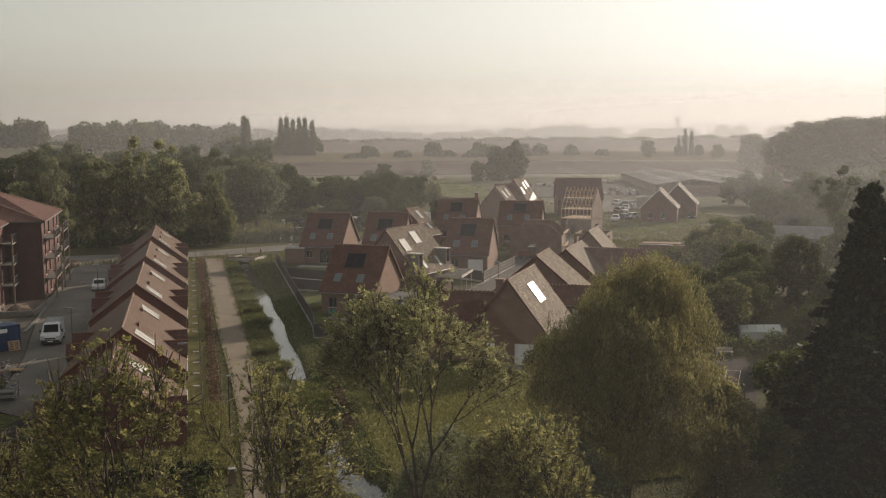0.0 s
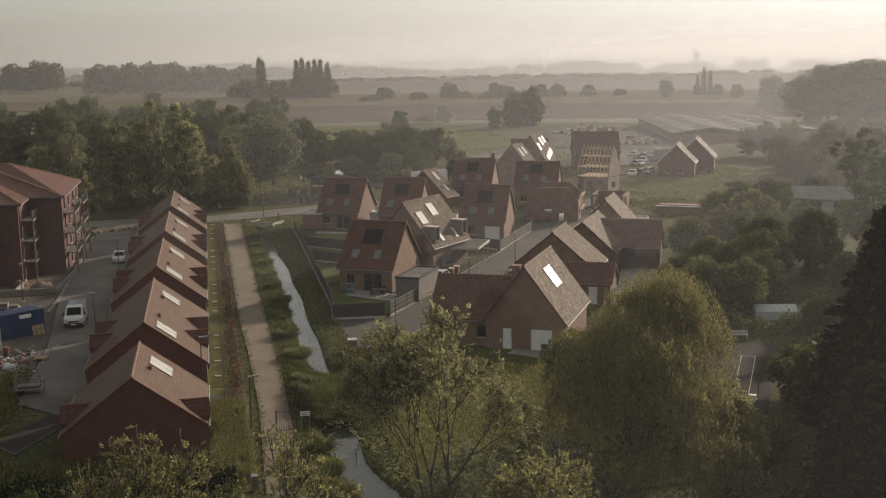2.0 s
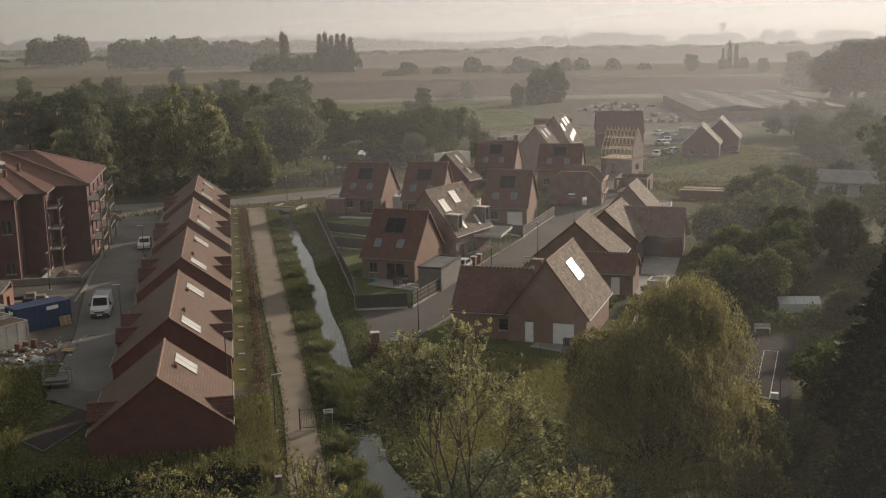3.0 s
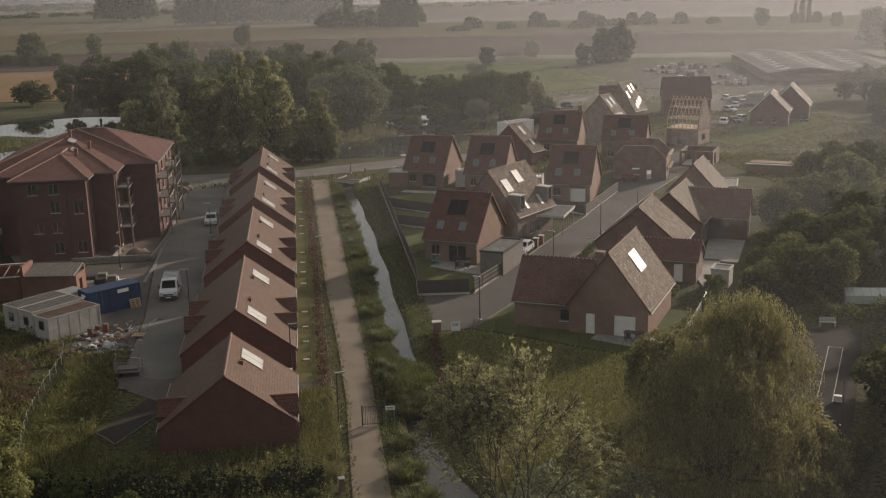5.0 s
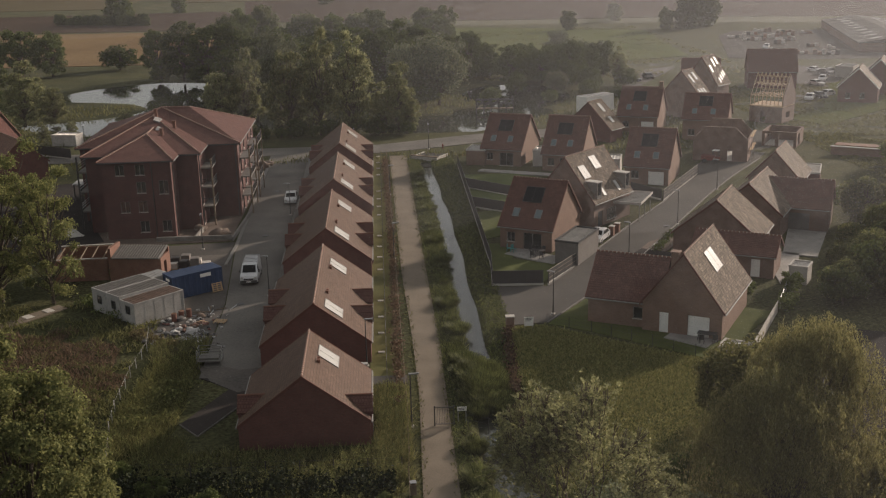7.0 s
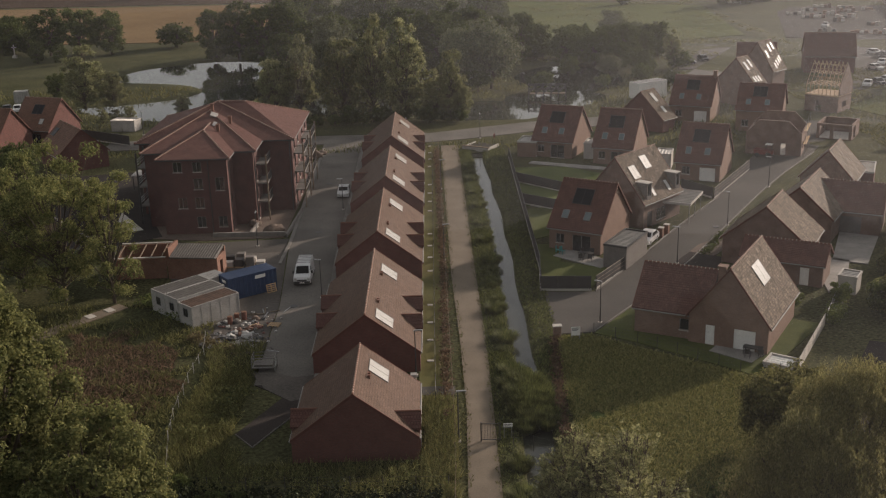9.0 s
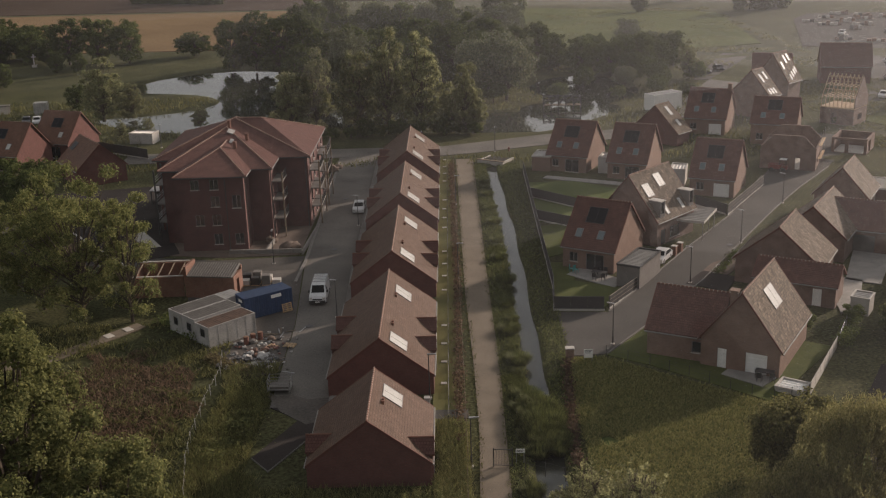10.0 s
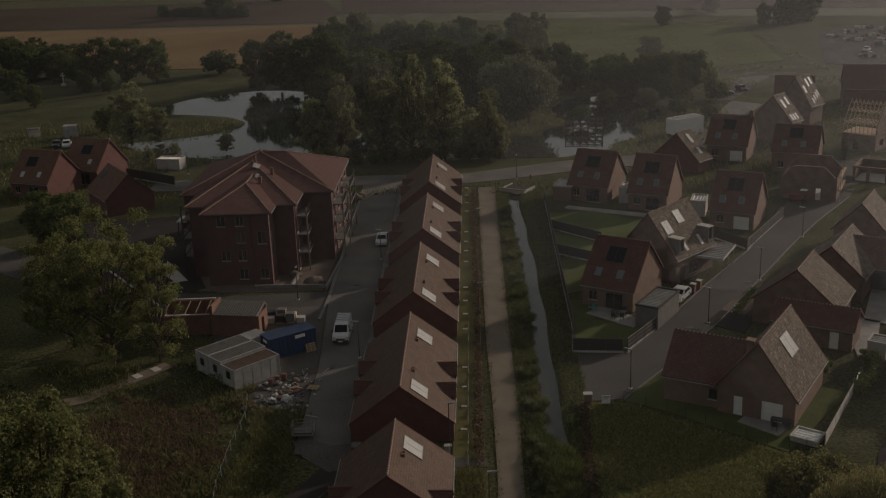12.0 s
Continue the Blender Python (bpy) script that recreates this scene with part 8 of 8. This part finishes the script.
def clump_mesh(seed, n, r, h):
    g = np.random.default_rng(seed)
    a, q = g.uniform(0, math.tau, n), np.sqrt(g.uniform(0, 1, n)) * r * 0.5
    base = np.stack([np.cos(a) * q, np.sin(a) * q, np.zeros(n)], 1)
    tip = base + np.stack([np.cos(a) * q * 1.9 + g.normal(0, 0.12, n), np.sin(a) * q * 1.9 + g.normal(0, 0.12, n), h * g.uniform(0.5, 1.1, n) * (1 - 0.25 * q / r)], 1)
    w = np.stack([-np.sin(a), np.cos(a), np.zeros(n)], 1) * 0.035
    v = np.stack([base - w, base + w, tip + w * 0.4, tip - w * 0.4], 1).reshape(-1, 3)
    return soup("reeds", v, np.arange(4 * n).reshape(-1, 4), REED)


CLUMPS = [clump_mesh(70 + k, 1600, 1.3, 1.6) for k in range(3)]
pts, g = scatter(30000, lambda x, y: 0.75 < float(np.interp(y, CANAL_Y, CANAL_X)) - x - 0.3 * wobble(x * 5, y * 5) < 2.7, 4.5, 9.5, 88, 185, 35)
pts[:, 2] = -0.25
v, f = blades_at(pts, 0.55, 0.035, g, 0.5)
stuff("bank_grass", v, f, REED, "lush green grass along the canal bank", "grass")
v, f = herbs_at(pts[::14], 0.8, 0.11, 12, g)
stuff("bank_weeds", v, f, REED, "leafy green weeds along the canal bank", "weeds")
g = np.random.default_rng(9)
y = 92.1
while y < 176:
    for dy, size, off in ((0.0, g.uniform(0.6, 0.85), 0.0), (g.uniform(1.0, 2.4), g.uniform(0.35, 0.6), -0.3), (g.uniform(3.2, 6.2), g.uniform(0.25, 0.5), 0.1)):
        x = float(np.interp(y + dy, CANAL_Y, CANAL_X)) - 1.5 + off + g.uniform(-0.3, 0.3)
        ob = new("reed_clump", CLUMPS[int(g.integers(0, 3))])
        ob.matrix_world = pose(x, y + dy, -0.3, 0, 0, g.uniform(0, 360)) @ Matrix.Diagonal((size, size, size * g.uniform(0.75, 1.0), 1))
        tagged(ob, "rounded clump of green reeds on the canal bank", "reeds", "reed clumps along the canal")
    y += g.uniform(7.2, 9.2)
for x, y, s in ((8.4, 90.5, 0.8), (9.3, 88.4, 0.95), (8.2, 87.2, 0.9), (9.6, 86.0, 0.9), (8.6, 84.8, 0.9), (7.6, 89.0, 0.8), (9.0, 89.6, 0.9), (9.9, 87.4, 0.85), (8.9, 86.2, 0.95), (7.7, 86.0, 0.8), (9.8, 84.6, 0.8), (8.0, 83.6, 0.8), (7.2, 74.6, 0.7), (7.0, 69.4, 0.85), (7.3, 65, 0.9), (7.5, 60, 1.0), (10.4, 83, 0.7), (10.0, 81.6, 0.75), (8.9, 82.2, 0.8), (8.2, 81.0, 0.7)):
    ob = new("reed_clump", CLUMPS[int(g.integers(0, 3))])
    ob.matrix_world = pose(x, y, -0.5, 0, 0, g.uniform(0, 360)) @ Matrix.Diagonal((s, s, s * 1.1, 1))
    tagged(ob, "tall dense clump of reeds in the canal", "reeds", "reed clumps along the canal")


def hedge(name, points, w, h, n, mat, label, seed, size=0.22):
    g = np.random.default_rng(seed)
    out, stems = [], bmesh.new()
    for x, y, turn, length in along(points):
        m = max(1, int(n * length))
        u = g.uniform(0, length, m)
        top = h * (0.7 + 0.35 * np.sin(u * 1.7) * np.sin(u * 0.63 + 1))
        v, z = g.normal(0, w / 2.6, m), g.uniform(0.05, 1, m) ** 0.8 * top
        c, s = math.cos(radians(turn)), math.sin(radians(turn))
        out.append(np.stack([x + u * c - v * s, y + u * s + v * c, z], 1))
    v, f = leaves_at(np.concatenate(out), size, g, 0.1)
    tagged(new(name, soup(name, v, f, mat)), label, "hedge", kind="stuff")


hedge("hedge", [(1.55, 82), (1.75, 120), (1.35, 186)], 0.7, 0.9, 60, LEAF_DRY, "thin brown leafless hedge beside the path", 11)
hedge("hedge", [(11.3, 78), (11.6, 85), (12.3, 95.8), (12.7, 100)], 0.7, 0.9, 80, LEAF_DRY, "brown dry hedge along the canal meadow", 12)
hedge("hedge", [(41, 101), (44, 106.5)], 1.2, 1.6, 200, LEAF, "clipped green garden hedge", 13)
hedge("hedge", [(51, 98), (62, 94.5)], 2.0, 2.0, 260, LEAF, "dark clipped hedge behind the court", 14, 0.26)
hedge("hedge", [(51.5, 86), (54, 91)], 1.0, 1.9, 260, LEAF, "row of small clipped evergreens", 15, 0.2)
hedge("hedge", [(33.8, 124.6), (38.6, 133.6)], 0.8, 0.6, 120, LEAF, "low planting along a front garden", 16, 0.18)
hedge("hedge", [(23.8, 113.0), (28.4, 120.0)], 0.4, 0.25, 60, GRASS, "grass verge along the street", 17, 0.18)
hedge("bramble", [(-26, 107.5), (-32, 114.5)], 1.8, 1.2, 200, LEAF, "green brambles against the site cabins", 18, 0.24)
hedge("bramble", [(-24.6, 102.6), (-19.6, 99)], 1.2, 0.9, 160, WEED, "dry tangled weeds along the site yard", 19, 0.22)
hedge("bramble", [(-19, 70), (-8, 69), (1, 69)], 2.2, 1.5, 300, LEAF_DARK, "dark brambles along the meadow edge", 20, 0.26)
hedge("bramble", [(-20, 80), (-17.5, 90)], 2.6, 1.2, 140, LEAF_GREEN, "dense green weeds beside the street", 21, 0.24)


# ---- front gardens, manholes, yard details ----
sheet("garden_bed", [(31.2, 124.4), (34.1, 128.9), (37.0, 131.4), (38.6, 129.6), (35.2, 124.6), (33.4, 123.6)], 0.05, EARTH, "dark planted bed in front of a house", "bed")
sheet("driveway", [(29.4, 121.9), (32.4, 126.2), (36.0, 123.6), (33.5, 118.6)], 0.056, ASPHALT_DARK, "dark paved drive beside the street", "driveway")
bm = bmesh.new()
last = None
for k in range(25):
    u = k / 24
    x, y = 33.4 + 3.0 * u, 125.2 + 4.6 * u
    s = 0.55 * math.sin(u * 9.5)
    q = Vector((x + s * 0.84, y - s * 0.54, 0.1))
    if last:
        add_tube(bm, last, q, 0.06, 0.06, 5)
    last = q
tagged(part("stone_edging", bm, CONCRETE), "pale wavy stone edging in a planted bed", "edging", kind="thing")
for x, y in ((30.1, 132.6), (31.1, 133.9)):
    b = thing("gate_pillar", x, y, 0, 57, "short brick gate pillar beside a drive", "pillar", "gate pillars")
    box_part("shaft", (-0.3, 0.3, -0.3, 0.3, 0, 1.25), BRICK_RUST, b)
    box_part("cap", (-0.36, 0.36, -0.36, 0.36, 1.25, 1.33), CONCRETE, b)


def manhole(x, y, z, r=0.45):
    bm = bmesh.new()
    add_tube(bm, (0, 0, 0), (0, 0, 0.03), r, r, 20)
    add_tube(bm, (0, 0, 0.03), (0, 0, 0.036), r * 0.86, r * 0.84, 20)
    ob = part("manhole_cover", bm, DARK, None)
    ob.matrix_world = pose(x, y, z)
    tagged(ob, "round dark iron manhole cover in the street", "manhole", "manhole covers")


for x, y in ((-15.0, 111.3), (-14.9, 139), (-15.6, 165), (27.4, 120.6), (38.2, 136.2)):
    manhole(x, y, 0.022)
sheet("mud", [(-17.6, 95.2), (-16.0, 93.4), (-14.5, 93.6), (-12.8, 92.6), (-10.9, 92.9), (-10.9, 88.2), (-12.4, 87.4), (-15.2, 90.2)], 0.034, MUDDY, "dark churned mud at the end of the unfinished street", "soil")
flat_box("annex", 121.6, 274.0, 52, 6.0, 4.4, 2.9, RENDER_GREY, ZINC_DARK, "dark flat-roofed garage behind two houses", "garage", False)
sheet("mud", [(-23.4, 103.2), (-22.0, 100.2), (-18.6, 98.0), (-16.6, 99.4), (-16.9, 104.6), (-18.4, 108.4), (-21.6, 106.4)], 0.034, MUDDY, "dark wet mud under the rubbish heap", "soil")
for k in range(26):
    r = crng.uniform(0.3, 0.62)
    m, lab = ((DARK, "full black rubbish sack on the heap"), (CLAD, "grey-brown heap of broken blocks"), (BAG, "full white rubble sack on the heap"), (WASTE, "rusty heap of scrap on the yard"))[k % 4]
    sack(-20.2 + crng.gauss(0, 1.3), 103.0 + crng.gauss(0, 1.7), r, m, lab, "sack" if k % 2 == 0 else "rubble")
for k in range(60):
    r = crng.uniform(0.08, 0.28)
    m, lab = ((RENDER_GREY, "lump of grey concrete rubble in the yard"), (CLAD, "broken grey-brown blocks in the yard"), (DARK, "scrap of black plastic in the yard"), (BAG, "torn white wrapping in the yard"))[k % 4]
    sack(-22.6 + crng.uniform(0, 7.0), 99.6 + crng.uniform(0, 12.0), r, m, lab, "rubble")
for k in range(26):
    x, y = -21.5 + crng.uniform(0, 6.0), 98.5 + crng.uniform(0, 14)
    bm = bmesh.new()
    l = crng.uniform(0.6, 2.0)
    y = min(y, x + 128.2)
    add_box(bm, -l / 2, l / 2, -0.06, 0.06, 0, 0.045)
    ob = part("plank", bm, OLDWOOD if k % 3 else STEEL)
    ob.matrix_world = pose(x, y, 0.03, 0, crng.uniform(-5, 5), crng.uniform(0, 180))
    tagged(ob, "loose plank lying in the site yard" if k % 3 else "thin steel bar lying in the site yard", "plank" if k % 3 else "bar", "loose site rubbish")
sheet("parking_estate", [(-69, 172), (-48.5, 176.5), (-41.6, 153), (-36, 139), (-42, 135), (-50, 135.6), (-59.6, 149)], 0.03, ASPHALT_DARK, "dark estate car park beside the apartment block", "parking")
sheet("pavement_estate", [(-44.8, 151.6), (-39.4, 142.4), (-41.1, 141.8), (-44.1, 146.0)], 0.05, CONCRETE, "pale paved corner beside the car park", "pavement")
k0, k1 = Vector((-58.7, 155.8, 0)), Vector((-40.6, 132.2, 0))
kd = (k1 - k0).normalized()
ks = Vector((-kd.y, kd.x, 0)) * 0.15
bm = bmesh.new()
add_prism(bm, [p + Vector((0, 0, 0.14)) for p in (k0 - ks, k1 - ks, k1 + ks, k0 + ks)], (0, 0, -0.16))
tagged(part("kerb_estate", bm, CONCRETE), "pale concrete kerb along the car park", "kerb", kind="structure")
flat_box("garden_shed", -60.2, 212.4, -12, 5.0, 3.0, 2.2, CABIN, ZINC, "white flat-roofed shed behind a garden fence", "shed", False)
for x, y, r in ((-19.6, 183.4, 1.3), (-20.9, 181.6, 1.0), (-18.8, 185.6, 0.9), (-20.4, 178.6, 0.7)):
    sack(x, y, r, EARTH, "heap of dug brown earth", "earth_heap")
for a, b in (((-16.4, 81.4), (-14.6, 79.0)), ((-14.6, 79.0), (-10.9, 86.6))):
    d = Vector((b[0] - a[0], b[1] - a[1], 0)).normalized()
    n = Vector((-d.y, d.x, 0)) * 0.045
    bm = bmesh.new()
    add_prism(bm, [Vector((*q, 0.07)) + e for q, e in ((a, -n), (b, -n), (b, n), (a, n))], (0, 0, -0.1))
    tagged(part("edging_drive", bm, FIBRE), "pale concrete edging of the drive", "edging", kind="structure")
sheet("earth_block", [(-41, 139), (-30, 136.8), (-19.4, 137.2), (-18.9, 176), (-45, 176), (-45.4, 152)], 0.014, EARTH, "bare brown earth round the new apartment block", "soil")


def kerb_line(points, label):
    """A thin raised kerb along a street's edge."""
    bm = bmesh.new()
    for a, b in zip(points, points[1:]):
        d = Vector((b[0] - a[0], b[1] - a[1], 0)).normalized()
        n = Vector((-d.y, d.x, 0)) * 0.06
        add_prism(bm, [Vector((*q, 0.12)) + e for q, e in ((a, -n), (b, -n), (b, n), (a, n))], (0, 0, -0.16))
    tagged(part("kerb_street", bm, KERB), label, "kerb", kind="structure")


kerb_line([(16.9, 101.4), (23.8, 111.0), (31.65, 122.9), (48.95, 152.7), (56, 163.9), (65, 176.9)], "pale concrete kerb along the village street")
kerb_line([(18.8, 113.3), (23.75, 121.1), (32.1, 135.1), (42.0, 150.6), (52.4, 172.1)], "pale concrete kerb along the village street")
lb = thing("litter_bin", 2.2, 68.0, 0, 8, "square dark litter bin beside the path", "bin")
bm = bmesh.new()
for q in ((-0.2, 0.2, -0.2, -0.17), (-0.2, 0.2, 0.17, 0.2), (-0.2, -0.17, -0.17, 0.17), (0.17, 0.2, -0.17, 0.17)):
    add_box(bm, *q, 0.05, 0.85)
add_box(bm, -0.17, 0.17, -0.17, 0.17, 0.05, 0.5)
part("body", bm, OLDWOOD, lb)
box_part("hood", (-0.22, 0.22, -0.22, 0.22, 0.97, 1.02), STEEL, lb)
for sx in (-0.18, 0.18):
    box_part("post", (sx - 0.02, sx + 0.02, 0.13, 0.17, 0.85, 0.97), DARK, lb)

# netting heap, mesh panels and barrels in the yard
for x, y, a, tilt in ((-18.4, 102.2, 30, 12), (-17.9, 101.2, 75, 8), (-19.4, 100.8, 10, 5)):
    m = thing("mesh_panel", x, y, 0.05, a, "fallen steel mesh fence panel", "fence panel", "mesh panels on the site")
    m.matrix_world = pose(x, y, 0.1, tilt, 0, a)
    for q in ((-1.1, 1.1, -0.6, -0.56), (-1.1, 1.1, 0.56, 0.6), (-1.1, -1.06, -0.56, 0.56), (1.06, 1.1, -0.56, 0.56)):
        box_part("rail", (*q, 0, 0.04), STEEL, m)
    for k in range(9):
        box_part("wire", (-0.9 + k * 0.22, -0.885 + k * 0.22, -0.56, 0.56, 0.012, 0.027), STEEL, m)
BARREL = plain("rusty_orange_drum", (0.15, 0.062, 0.042), 0.7)
for x, y in ((-20.6, 107.4), (-19.9, 107.9), (-21.2, 106.6)):
    d = thing("drum", x, y, 0.02, 0, "rusty orange steel drum in the yard", "drum", "drums in the yard")
    bm = bmesh.new()
    for z0, z1, r0, r1 in ((0, 0.29, 0.28, 0.28), (0.29, 0.31, 0.3, 0.3), (0.31, 0.58, 0.28, 0.28), (0.58, 0.6, 0.3, 0.3), (0.6, 0.86, 0.28, 0.28)):
        add_tube(bm, (0, 0, z0), (0, 0, z1), r0, r1, 14)
    part("body", bm, BARREL, d)
    bm = bmesh.new()
    add_tube(bm, (0, 0, 0.86), (0, 0, 0.88), 0.29, 0.27, 14)
    part("lid", bm, RUST, d)
